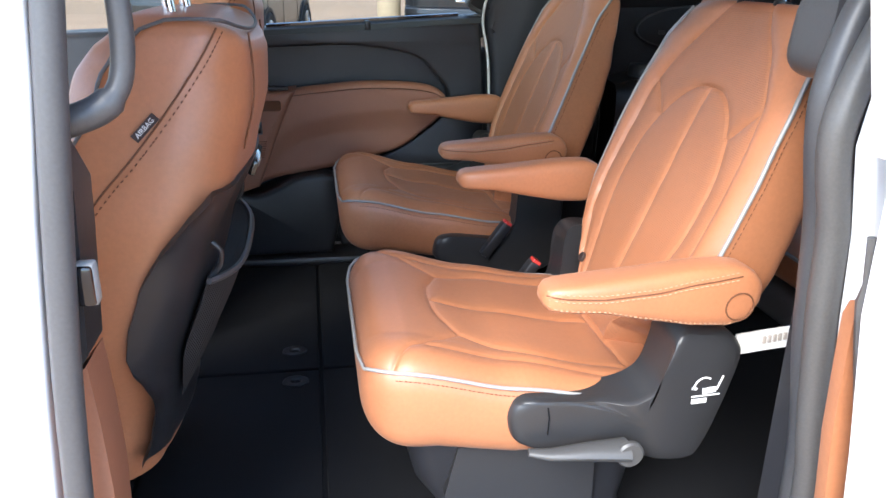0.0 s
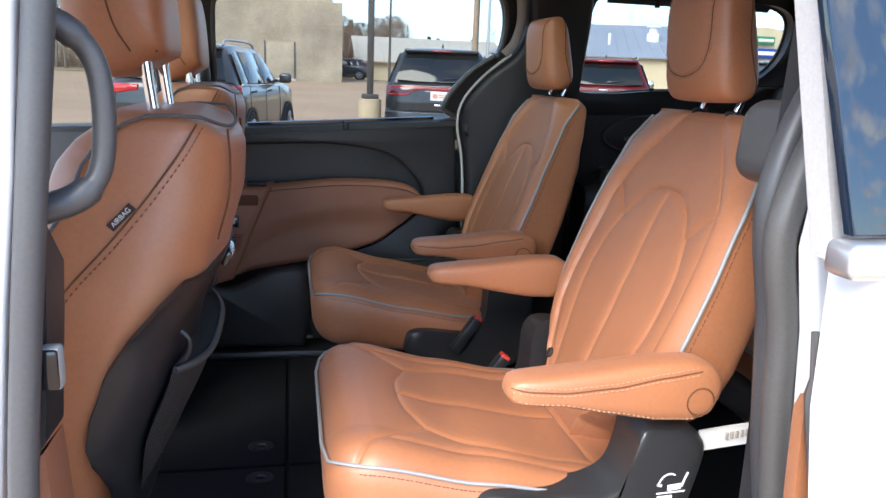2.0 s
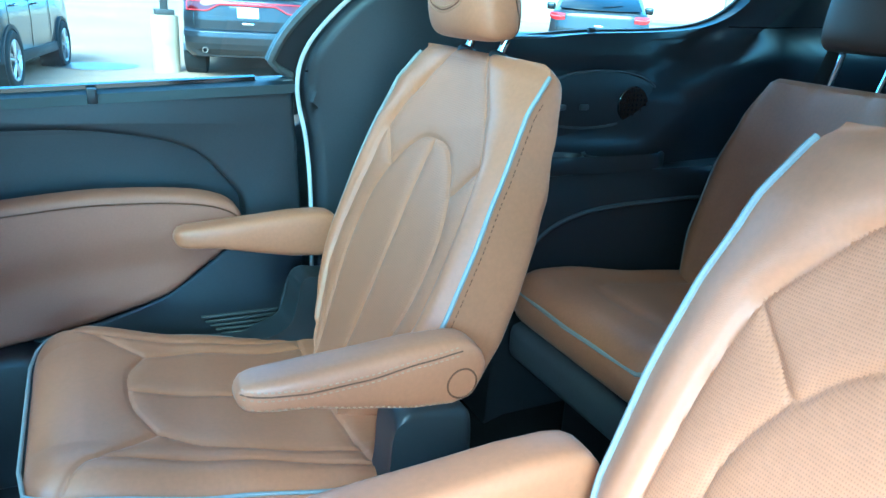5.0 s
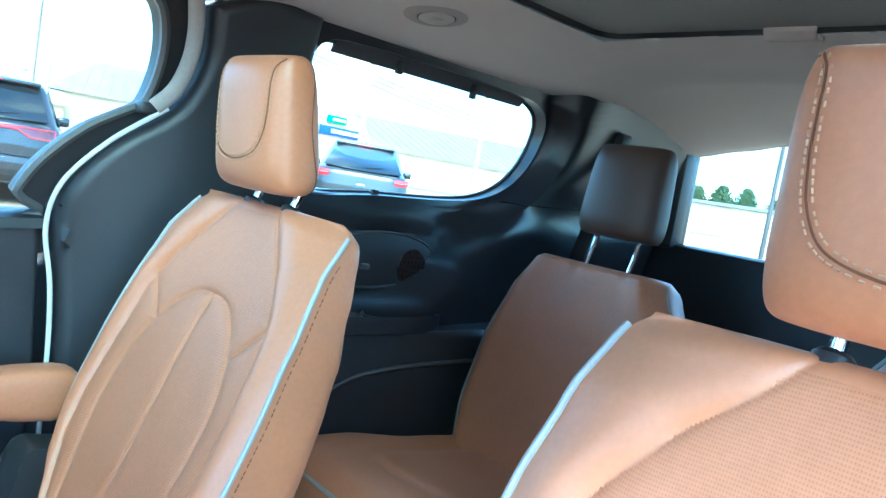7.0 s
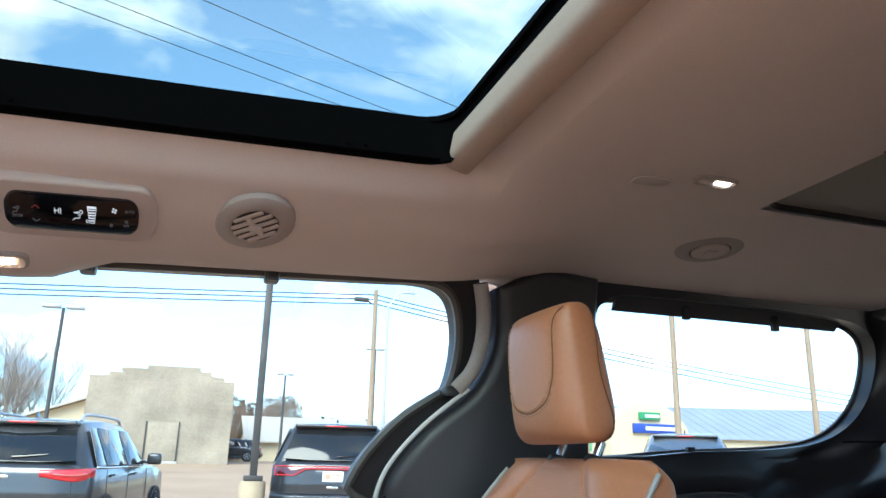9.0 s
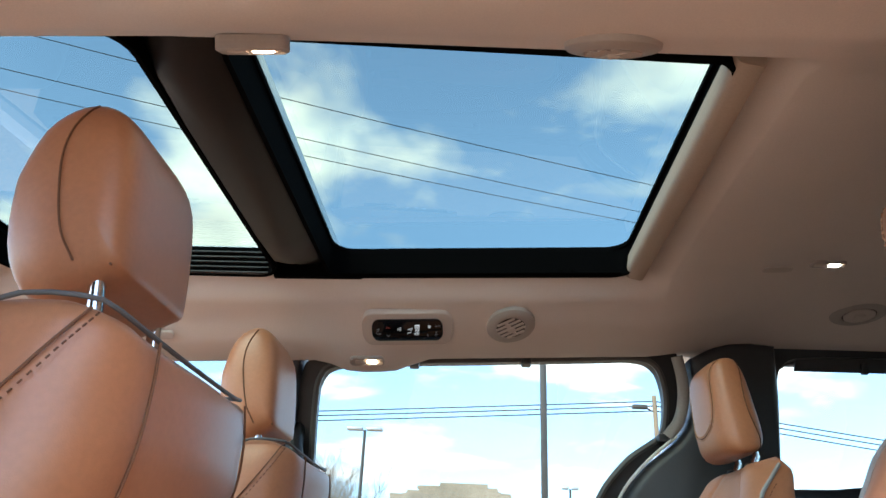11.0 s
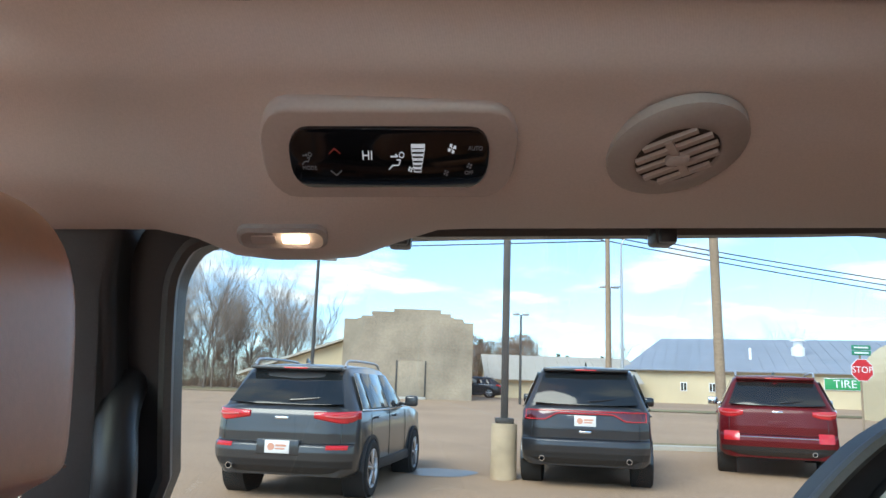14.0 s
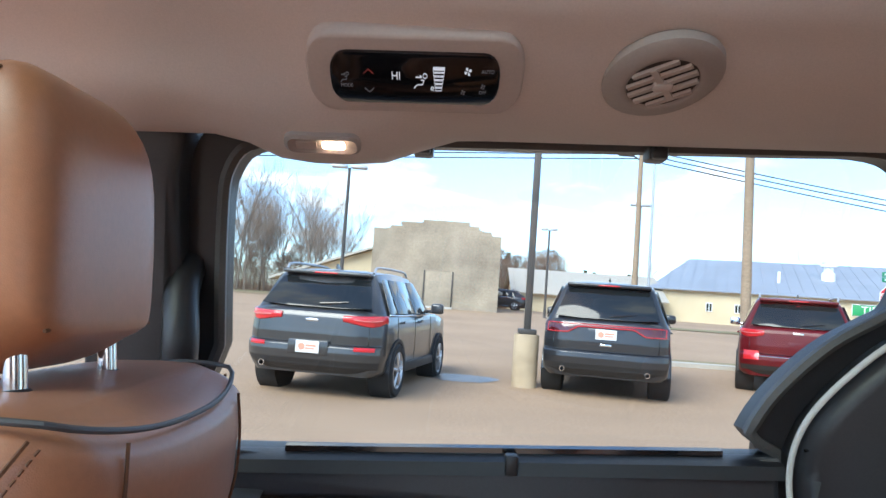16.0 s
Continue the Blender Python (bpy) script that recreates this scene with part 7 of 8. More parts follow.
def suv(style, label):
    """A parked car about its own origin: x right, y forward from the rear bumper, z up."""
    P = dict(style)
    t = thing("car", (0, 0, 0), label, "car", "parked cars")
    W, Ht, L = P["w"] / 2, P["h"], P["l"]
    belt, paint = P["belt"], P["paint"]
    # body stations: y, half width, height of top, half width at top
    rg = P["glass_top_y"]
    st = [(0.11, W * 0.82, belt - 0.05, W * 0.78), (0.19, W * 0.925, belt + 0.03, W * 0.865),
          (0.12 + (rg - 0.12) * 0.5, W * 0.985, belt + (Ht - 0.10 - belt) * 0.52, W * 0.80), (rg, W * 0.99, Ht - 0.09, W * 0.72), (rg + 0.12, W, Ht - 0.035, W * 0.71),
          (rg + 0.6, W, Ht - 0.005, W * 0.715), (L * 0.45, W, Ht - 0.005, W * 0.715), (L * 0.55, W, Ht - 0.06, W * 0.70), (L * 0.66, W * 0.99, belt + 0.13, W * 0.78),
          (L * 0.72, W * 0.985, belt + 0.02, W * 0.80), (L * 0.86, W * 0.97, belt - 0.05, W * 0.78), (L * 0.95, W * 0.92, belt - 0.14, W * 0.72), (L, W * 0.80, 0.72, W * 0.6)]
    zb = P["clear"]
    fine = []
    for a, c in zip(st, st[1:]):
        fine += [tuple(u + (v - u) * k / 3 for u, v in zip(a, c)) for k in range(3)]
    fine.append(st[-1])
    for _ in range(2):
        fine = [fine[0]] + [tuple((u + 2 * v + w) / 4 for u, v, w in zip(*tri)) for tri in zip(fine, fine[1:], fine[2:])] + [fine[-1]]
    rings = []
    for y, hw, top, ht in fine:
        zbl = min(belt - 0.03, top - 0.02)
        r = [(ht * 0.985, top - 0.025), (ht * 0.90, top), (ht * 0.5, top + 0.018)]
        half = [(hw * 0.90, zb), (hw * 0.985, zb + 0.08), (hw, zb + 0.30), (hw * 1.0, (zb + zbl) / 2 + 0.12), (hw * 0.985, zbl)] + [(hw * 0.955, zbl + min(0.05, top - zbl) * 0.8)] + r
        ring = [Vector((x, y, z)) for x, z in half] + [Vector((0, y, top + 0.022))] + [Vector((-x, y, z)) for x, z in half[::-1]]
        rings.append(ring)
    b = bag()
    loft(b, rings)
    bmesh.ops.bevel(b, geom=[e for e in b.edges if len(e.link_faces) == 2 and e.calc_face_angle(0) > 0.7], offset=0.02, segments=2, profile=0.6, affect="EDGES")
    body = part("body", b, paint, t, angle=55)
    # rounded tail: tailgate, bumper, dark lower bumper
    lev = [(zb, 0.17, 0.86), (zb + 0.05, 0.07, 0.90), (zb + 0.12, 0.0, 0.935), (zb + 0.20, -0.045, 0.955), (zb + 0.29, -0.058, 0.962), (zb + 0.355, -0.050, 0.962), (zb + 0.378, -0.025, 0.960), (zb + 0.395, 0.012, 0.957),
           ((zb + belt) / 2 + 0.12, 0.006, 0.955), (belt - 0.20, 0.016, 0.952), (belt - 0.06, 0.030, 0.945), (belt, 0.048, 0.93), (belt + 0.03, 0.085, 0.905), (belt + 0.05, 0.125, 0.885)]
    ytab, wtab = [(z, y) for z, y, k in lev], [(z, k * W) for z, y, k in lev]
    tail_y = lambda x, z: lerp_table(ytab, z) + 0.20 * min(1.0, abs(x) / lerp_table(wtab, z)) ** 6

    def shell(z0, z1, n=10):
        bm = bag()
        zs = sorted(set([z0, z1] + [z for z, y, k in lev if z0 < z < z1] + [z0 + (z1 - z0) * i / n for i in range(n)]))
        us = [math.sin(u * math.pi / 2) for u in [-1 + i / 14 for i in range(29)]]
        grid = [[bm.verts.new((u * lerp_table(wtab, z), tail_y(u * lerp_table(wtab, z), z), z)) for u in us] for z in zs]
        for r0, r1 in zip(grid, grid[1:]):
            for i in range(len(us) - 1):
                bm.faces.new((r0[i], r0[i + 1], r1[i + 1], r1[i]))
        return bm

    def band(x0, x1, z0, z1, off, n=8):
        """A strip laid on the tail between x0 and x1."""
        bm = bag()
        xs = [x0 + (x1 - x0) * i / n for i in range(n + 1)]
        loft(bm, [[Vector((x, tail_y(x, z) - o, z)) for z, o in ((z0, -0.02), (z0, off * 0.7), ((z0 + z1) / 2, off), (z1, off * 0.7), (z1, -0.02))] for x in xs])
        return bm
    part("tailgate", shell(zb + 0.372, belt + 0.05), paint, t, angle=60)
    bp = part("bumper", shell(zb + 0.19, zb + 0.395), P["bumper"], t, angle=60)
    part("lower_bumper", shell(zb, zb + 0.192), P["valance"], bp, angle=60)
    b = bag()
    tube(b, [Vector((x, tail_y(x, zb + 0.393) - 0.001, zb + 0.393)) for x in [W * 0.94 * (-1 + i / 12) for i in range(25)]], 0.006, 5)
    for sx in (-1, 1):
        tube(b, [Vector((sx * W * k, tail_y(W * k, z) - 0.001, z)) for k, z in ((0.80, zb + 0.40), (0.81, belt - 0.30), (0.80, belt - 0.15), (0.77, belt - 0.01))], 0.005, 5)
    part("panel_gap", b, GLOSS_BLACK, t)
    # rear window, slightly proud
    g0, g1 = 0.125, rg - 0.01
    def rear_pt(x, k, off=0.014):
        y = g0 + (g1 - g0) * k
        z = belt + 0.055 + (Ht - 0.135 - belt - 0.055) * k
        n = Vector((0, -(Ht - 0.11 - belt), (rg - 0.12))).normalized()
        return Vector((x, y, z)) + n * off
    b = bag()
    wl, wh = W * 0.80, W * 0.66
    plate(b, [rear_pt(-wl, 0.05), rear_pt(-wl * 0.5, 0.0), rear_pt(wl * 0.5, 0.0), rear_pt(wl, 0.05), rear_pt(wh, 0.97), rear_pt(wh * 0.6, 1.0), rear_pt(-wh * 0.6, 1.0), rear_pt(-wh, 0.97)],
          Vector((0, -0.010, 0.004)), 0.004)
    part("rear_window", b, CAR_GLASS, t, "dark rear window")
    b = bag()
    rbox(b, (-W * 0.66, rg - 0.10, Ht - 0.085), (W * 0.66, rg + 0.14, Ht - 0.035), 0.018, 3)
    sp = part("roof_spoiler", b, paint, t)
    b = bag()
    rbox(b, (-0.16, rg - 0.108, Ht - 0.072), (0.16, rg - 0.09, Ht - 0.052), 0.004)
    part("brake_light", b, TAIL_RED, sp, "red high brake light")
    b = bag()
    tube(b, [rear_pt(0.05, 0.10, 0.035), rear_pt(0.20, 0.13, 0.035), rear_pt(0.42, 0.20, 0.032)], [0.018, 0.016, 0.008], 8)
    part("rear_wiper", b, GLOSS_BLACK, t)
    # tail lamps by style
    yl = 0.045
    if P["lamps"] == "bar":
        b = bag()
        xs = [W * 0.945 * (-1 + i / 24) for i in range(49)]
        low = lambda x: belt - 0.075 - 0.095 * min(1.0, max(0.0, (abs(x) / W - 0.42) / 0.18))
        loft(b, [[Vector((x, tail_y(x, z) - o, z)) for z, o in ((low(x), -0.02), (low(x), 0.010), ((low(x) + belt) / 2, 0.018), (belt - 0.012, 0.010), (belt - 0.012, -0.02))] for x in xs])
        tl = part("tail_lamp", b, TAIL_DARK, t, "full-width smoked red tail lamp band")
        b = bag()
        loop = [(x, belt - 0.026) for x in xs[1:-1]] + [(x, low(x) + 0.014) for x in xs[-2:0:-1]]
        tube(b, [Vector((x, tail_y(x, z) - 0.016, z)) for x, z in loop], 0.0085, 6, closed=True)
        part("lamp_strip", b, TAIL_RED, tl, "thin red light loop")
    else:
        for sx in (-1, 1):
            b = bag()
            x1 = W * P["lamp_in"]
            plan = smooth_line([(k, tail_y(k, belt - 0.06) - 0.004, 0) for k in (x1, W * 0.66, W * 0.80, W * 0.89)] + [(W * 0.955, 0.245, 0), (W * 0.985, 0.36, 0)], 3)
            rows, strip = [], []
            for k, q in enumerate(plan):
                f = k / (len(plan) - 1)
                hi, lo = belt - 0.018 + 0.028 * f, belt - 0.018 - (0.075 + 0.055 * math.sin(math.pi * min(1.0, f * 1.15)))
                mid = (hi + lo) / 2
                rows.append([Vector((sx * (q.x + o * 0.3), q.y - o, z)) for z, o in ((lo, 0.0), (lo + 0.012, 0.014), (mid, 0.020), (hi - 0.012, 0.014), (hi, 0.0), (hi, -0.05), (lo, -0.05))])
                if 2 <= k <= 11:
                    strip.append(Vector((sx * (q.x + 0.008), q.y - 0.022, mid + 0.004)))
            loft(b, rows)
            tl = part("tail_lamp", b, TAIL_RED, t, "red wrap-round tail lamp")
            b = bag()
            tube(b, strip, 0.009, 6)
            part("lamp_strip", b, mat("pale_lamp_strip", (0.60, 0.16, 0.15), 0.3), tl)
            b = band(sx * W * 0.64, sx * W * 0.90, P["refl"], P["refl"] + P.get("refl_h", 0.05), 0.008)
            part("reflector", b, TAIL_RED, t, "red bumper reflector")
    # tailgate lines and plate
    b = bag()
    zp = P["plate_z"]
    py = P.get("plate_y", 0.0)
    rbox(b, (-0.27, py + 0.022, zp - 0.05), (0.27, py + 0.08, zp + 0.13), 0.015)
    part("plate_recess", b, paint, t)
    b = bag()
    rbox(b, (-0.155, py + 0.008, zp - 0.03), (0.155, py + 0.024, zp + 0.12), 0.004)
    pl = part("licence_plate", b, P.get("plate_mat", PLATE_WHITE), t, "white dealer plate with orange bars")
    if P.get("plate_mat", PLATE_WHITE) is PLATE_WHITE:
        b = bag()
        disc(b, (-0.075, py + 0.008, zp + 0.045), (0, -1, 0), 0.045, 0.003, 16)
        rbox(b, (-0.02, py + 0.004, zp + 0.05), (0.12, py + 0.009, zp + 0.075), 0.001, 1)
        rbox(b, (-0.02, py + 0.004, zp + 0.015), (0.10, py + 0.009, zp + 0.035), 0.001, 1)
        part("plate_marks", b, PLATE_ORANGE, pl, "orange bars")
    b = bag()
    rbox(b, (-0.085, tail_y(0, P["badge_z"]) - 0.008, P["badge_z"]), (0.085, 0.06, P["badge_z"] + 0.035), 0.006)
    part("badge", b, CHROME, t, "small chrome badge bar")
    # chrome strip and exhausts
    if P.get("chrome_line"):
        part("chrome_strip", band(-W * 0.70, W * 0.70, zb + 0.345, zb + 0.362, 0.006), CHROME, bp)
    for ex in P["exhaust"]:
        b = bag()
        loft(b, [[Vector((ex + r * math.cos(a), y, zb + 0.10 + r * math.sin(a))) for a in [i * math.pi / 8 for i in range(16)]] for r, y in ((0.040, 0.20), (0.040, -0.030), (0.032, -0.030), (0.030, 0.14))], caps=False)
        part("exhaust_tip", b, CHROME, bp, "chrome exhaust tip")
    # side glass, pillars, door lines, handles, mirror
    def side_pt(y, k, off=0.012):
        """k: 0 at the belt, 1 at the roof rail."""
        top = Ht - 0.10 if y < L * 0.50 else Ht - 0.10 - (y - L * 0.50) * 0.55
        z = belt + 0.03 + (top - belt - 0.03) * k
        x = W * 0.965 + (W * 0.735 - W * 0.965) * (z - belt) / (Ht - 0.08 - belt)
        return Vector((x + off, y, z))
    y0, y1, y2, y3 = rg - 0.04, rg + 0.36, L * 0.395, L * 0.585
    for sx in (-1, 1):
        for n0, n1, tl, tr in ((y0, y1 - 0.03, 0.55, 1.0), (y1 + 0.02, y2 - 0.03, 1.0, 1.0), (y2 + 0.03, y3, 1.0, 0.35)):
            b = bag()
            q = [side_pt(n0, 0.0), side_pt(n1, 0.0), side_pt(n1, tr), side_pt((n0 + n1) / 2, min(1.0, max(tl, tr))), side_pt(n0 + (0.14 if tl < 1 else 0.0), tl + (0.42 if tl < 1 else 0.0))]
            plate(b, [Vector((sx * p.x, p.y, p.z)) for p in q], (sx * 0.006, 0, 0.002), 0.002)
            part("side_window", b, CAR_GLASS, t)
        b = bag()
        tube(b, [Vector((sx * side_pt(y, k, 0.016).x, side_pt(y, k).y, side_pt(y, k).z)) for y, k in ((y0 - 0.02, -0.03), (y1, -0.05), (y2, -0.05), (y3 + 0.05, -0.05))], 0.010, 6)
        part("window_trim", b, CHROME if P.get("chrome_line") or P["lamps"] == "round" else GLOSS_BLACK, t)
        for yy in (y1 + 0.12, y2 + 0.16):
            b = bag()
            tube(b, [(sx * (W * 0.99), yy, belt - 0.09), (sx * (W + 0.03), yy + 0.03, belt - 0.088), (sx * (W + 0.03), yy + 0.16, belt - 0.084), (sx * W * 0.99, yy + 0.19, belt - 0.082)], 0.014, 6)
            part("door_handle", b, paint, t)
        b = bag()
        for yy in (y1 - 0.02, y2, L * 0.62):
            tube(b, [(sx * (W * 0.985), yy, belt - 0.02), (sx * (W + 0.001), yy, (zb + belt) / 2 + 0.12), (sx * (W + 0.001), yy, zb + 0.16)], 0.004, 4)
        part("door_gap", b, GLOSS_BLACK, t)
        b = bag()
        rbox(b, (min(sx * (W + 0.02), sx * (W + 0.22)), L * 0.575, belt + 0.03), (max(sx * (W + 0.02), sx * (W + 0.22)), L * 0.575 + 0.12, belt + 0.19), 0.04, 3)
        rbox(b, (min(sx * (W * 0.93), sx * (W + 0.06)), L * 0.59, belt + 0.04), (max(sx * (W * 0.93), sx * (W + 0.06)), L * 0.59 + 0.06, belt + 0.09), 0.015, 2)
        part("door_mirror", b, P.get("mirror", paint), t)
        if P.get("rails"):
            b = bag()
            x = sx * W * 0.66
            tube(b, smooth_line([(x, rg + 0.05, Ht - 0.03), (x, rg + 0.18, Ht + 0.045), (x, rg + 0.8, Ht + 0.06), (x, L * 0.45, Ht + 0.05), (x, L * 0.49, Ht - 0.01)], 4), 0.018, 8)
            part("roof_rail", b, P["rails"], t)
    # wheels in dark arches
    R = P["tyre"]
    for yw in (P["axle"], P["axle"] + P["base"]):
        for sx in (-1, 1):
            b = bag()
            arc = [i * math.pi / 20 for i in range(21)]
            rings = []
            for a in arc:
                rings.append([Vector((sx * xx, yw + rr * math.cos(a), R * 0.97 + rr * math.sin(a))) for xx, rr in ((W * 0.80, R * 1.09), (W + 0.012, R * 1.09), (W + 0.016, R * 1.22), (W * 0.80, R * 1.24))])
            loft(b, rings)
            part("wheel_arch", b, P["arch"], t)
            b = bag()
            disc(b, (sx * W * 0.70, yw, R), (sx, 0, 0), R * 1.10, W * 0.303, 28)
            part("arch_well", b, TYRE, t)
            b = bag()
            xo = W + 0.024
            rr = [(0.66, -0.02), (0.70, 0.0), (0.80, 0.012), (0.93, 0.010), (0.985, -0.01), (1.0, -0.05), (1.0, -0.19), (0.93, -0.23), (0.66, -0.23)]
            loft(b, [[Vector((sx * (xo + dx), yw + R * k * math.cos(a), R + R * k * math.sin(a))) for a in [i * math.pi / 16 for i in range(32)]] for k, dx in rr], caps=False)
            wh = part("wheel", b, TYRE, t, "black tyre with alloy rim")
            b = bag()
            loft(b, [[Vector((sx * (xo + dx), yw + R * k * math.cos(a), R + R * k * math.sin(a))) for a in [i * math.pi / 16 for i in range(32)]] for k, dx in ((0.70, 0.004), (0.66, 0.008), (0.61, -0.01), (0.58, -0.06))], caps=False)
            for k in range(5):
                for dd in (-0.16, 0.16):
                    a = k * 2 * math.pi / 5 + dd + 0.3
                    a2 = k * 2 * math.pi / 5 + dd * 0.5 + 0.3
                    tube(b, [(sx * (xo - 0.012), yw + R * 0.64 * math.cos(a), R + R * 0.64 * math.sin(a)), (sx * (xo - 0.004), yw + R * 0.12 * math.cos(a2), R + R * 0.12 * math.sin(a2))], 0.020, 6)
            disc(b, (sx * (xo - 0.02), yw, R), (sx, 0, 0), R * 0.17, 0.022, 16, 0.005)
            part("rim", b, ALLOY, wh, "silver alloy rim")
            b = bag()
            disc(b, (sx * (xo - 0.10), yw, R), (sx, 0, 0), R * 0.60, 0.02, 20)
            part("brake", b, TYRE, wh)
    b = bag()
    rbox(b, (-W * 0.75, 0.25, zb - 0.02), (W * 0.75, L - 0.3, zb + 0.12), 0.03)
    part("underbody", b, CLADDING, t)
    b = bag()
    for sx in (-1, 1):
        rbox(b, (min(sx * W * 0.90, sx * (W + 0.006)), P["axle"] + R * 1.1, zb), (max(sx * W * 0.90, sx * (W + 0.006)), P["axle"] + P["base"] - R * 1.1, zb + 0.14), 0.02)
    part("sill_cladding", b, P["arch"], t)
    b = bag()
    loft(b, [[Vector((k * dx, rg + 0.35 + yy, Ht + 0.01 + zz)) for dx, yy, zz in ((-0.02, -0.05, 0), (0.02, -0.05, 0), (0.02, 0.06, 0), (-0.02, 0.06, 0))] for k in (1,)] +
         [[Vector((0.3 * dx, rg + 0.35 + yy * 0.4 - 0.03, Ht + 0.075)) for dx, yy, zz in ((-0.02, -0.05, 0), (0.02, -0.05, 0), (0.02, 0.06, 0), (-0.02, 0.06, 0))]])
    part("antenna_fin", b, GLOSS_BLACK, t)
    return t


car = suv(dict(w=1.86, h=1.66, l=4.62, belt=1.08, clear=0.30, glass_top_y=0.50, paint=GREY_PAINT, lamps="round", lamp_in=0.44, refl=0.63, plate_z=0.60, plate_y=-0.085, badge_z=0.965,
               bumper=GREY_PAINT, valance=CLADDING, exhaust=(-0.62,), rails=GALV, tyre=0.355, axle=0.86, base=2.70, arch=CLADDING, mirror=GREY_PAINT), "grey compact SUV parked with its tail this way")
car.matrix_basis = pose(-1.82, 9.3, 0.0, 0, 0, -11)
car = suv(dict(w=1.92, h=1.78, l=5.1, belt=1.14, clear=0.33, glass_top_y=0.42, paint=SLATE_PAINT, lamps="bar", refl=0.6, plate_z=0.93, badge_z=0.80, bumper=SLATE_PAINT, valance=CLADDING,
               exhaust=(-0.62, 0.62), tyre=0.385, axle=0.95, base=3.04, arch=SLATE_PAINT, mirror=GLOSS_BLACK), "dark grey large SUV with full-width red tail lamp")
car.matrix_basis = pose(2.27, 11.0, 0.02, 0, 0, -13)
car = suv(dict(w=1.94, h=1.76, l=4.82, belt=1.16, clear=0.34, glass_top_y=0.46, paint=RED_PAINT, lamps="round", lamp_in=0.56, refl=0.62, refl_h=0.16, plate_z=0.85, badge_z=1.10, plate_mat=RED_PAINT,
               bumper=RED_PAINT, valance=CLADDING, exhaust=(0.55,), rails=GALV, tyre=0.385, axle=0.92, base=2.92, arch=CLADDING, chrome_line=True, mirror=CHROME), "dark red SUV with chrome bumper strip")
car.matrix_basis = pose(6.0, 12.9, 0.06, 0, 0, -22)

# dark pickup and other cars beyond the rear quarter
car = suv(dict(w=1.98, h=1.90, l=5.6, belt=1.22, clear=0.42, glass_top_y=1.9, paint=GREY_PAINT, lamps="round", lamp_in=0.80, refl=0.70, plate_z=0.62, badge_z=0.98, bumper=CHROME, valance=CLADDING,
               exhaust=(), tyre=0.40, axle=1.2, base=3.5, arch=CLADDING, mirror=GLOSS_BLACK), "dark grey pickup parked tail towards the van")
car.matrix_basis = pose(9.0, 11.6, 0.03, 0, 0, -36)
car = suv(dict(w=1.80, h=1.45, l=4.6, belt=0.92, clear=0.20, glass_top_y=0.8, paint=SLATE_PAINT, lamps="round", lamp_in=0.6, refl=0.5, plate_z=0.7, badge_z=0.82, bumper=SLATE_PAINT, valance=CLADDING,
               exhaust=(), tyre=0.33, axle=0.9, base=2.7, arch=SLATE_PAINT, mirror=GLOSS_BLACK), "small dark blue car far across the lot")
car.matrix_basis = pose(5.6, 54.0, 0.82, 0, 0, 80)


# ---- buildings ----
def block_building():
    t = thing("block_building", (-1.1, 45.0, 0.7), "grey concrete block warehouse end with stepped parapet", "building")
    prof = [(-4.95, 0.55), (-4.95, 5.33), (-3.95, 5.33), (-3.95, 5.55), (-3.25, 5.55), (-3.25, 5.83), (-2.0, 5.83), (-2.0, 6.02), (0.85, 6.02), (0.85, 5.80), (1.45, 5.80), (1.45, 5.52), (2.2, 5.52),
            (2.2, 5.28), (2.82, 5.28), (2.82, 0.55)]
    b = bag()
    plate(b, [(x, 45.02, z) for x, z in prof], (0, 14, 0))
    part("wall", b, MORTAR, t, smooth=False)
    top = lambda x: next(z for x0, x1, z in ((-5, -3.95, 5.33), (-3.95, -3.25, 5.55), (-3.25, -2.0, 5.83), (-2.0, 0.85, 6.02), (0.85, 1.45, 5.80), (1.45, 2.2, 5.52), (2.2, 2.9, 5.28)) if x0 <= x <= x1)
    # block facing joined as one sheet of separate blocks
    b = bag()
    rng = random.Random(4)
    row, z = 0, 0.6
    while z < 6.0:
        x = -4.95 + (0.0 if row % 2 else -0.2)
        while x < 2.82:
            xa, xb = max(x, -4.95) + 0.006, min(x + 0.40, 2.82) - 0.006
            if xb - xa > 0.05 and z + 0.19 <= top(min(2.8, max(-4.9, (xa + xb) / 2))) + 0.02 and not (-1.72 < (xa + xb) / 2 < 0.02 and z < 2.85):
                d = 0.012 + rng.random() * 0.008
                v = [b.verts.new(p) for p in ((xa, 45.015, z + 0.006), (xb, 45.015, z + 0.006), (xb, 45.015, z + 0.194), (xa, 45.015, z + 0.194))]
                w = [b.verts.new((p.co.x, 45.015 - d, p.co.z)) for p in v]
                b.faces.new(w)
                for i in range(4):
                    b.faces.new((v[i], v[(i + 1) % 4], w[(i + 1) % 4], w[i]))
            x += 0.40
        z += 0.20
        row += 1
    o = part("blockwork", b, BLOCK, t, smooth=False)
    o["kind"] = "stuff"
    b = bag()
    rbox(b, (-1.66, 44.99, 0.85), (0.0, 45.05, 2.9), 0.01)
    dr = part("loading_door", b, BLOCK, t, "filled-in grey loading door")
    for x in (-1.72, 0.0):
        b = bag()
        rbox(b, (x - 0.02, 44.93, 0.75), (x + 0.06, 45.0, 2.95), 0.01)
        part("door_rail", b, POLE_DARK, dr)
    b = bag()
    rbox(b, (-1.85, 44.6, 0.62), (0.1, 45.0, 0.82), 0.02)
    part("dock_sill", b, CONCRETE, t)
    return t


block_building()


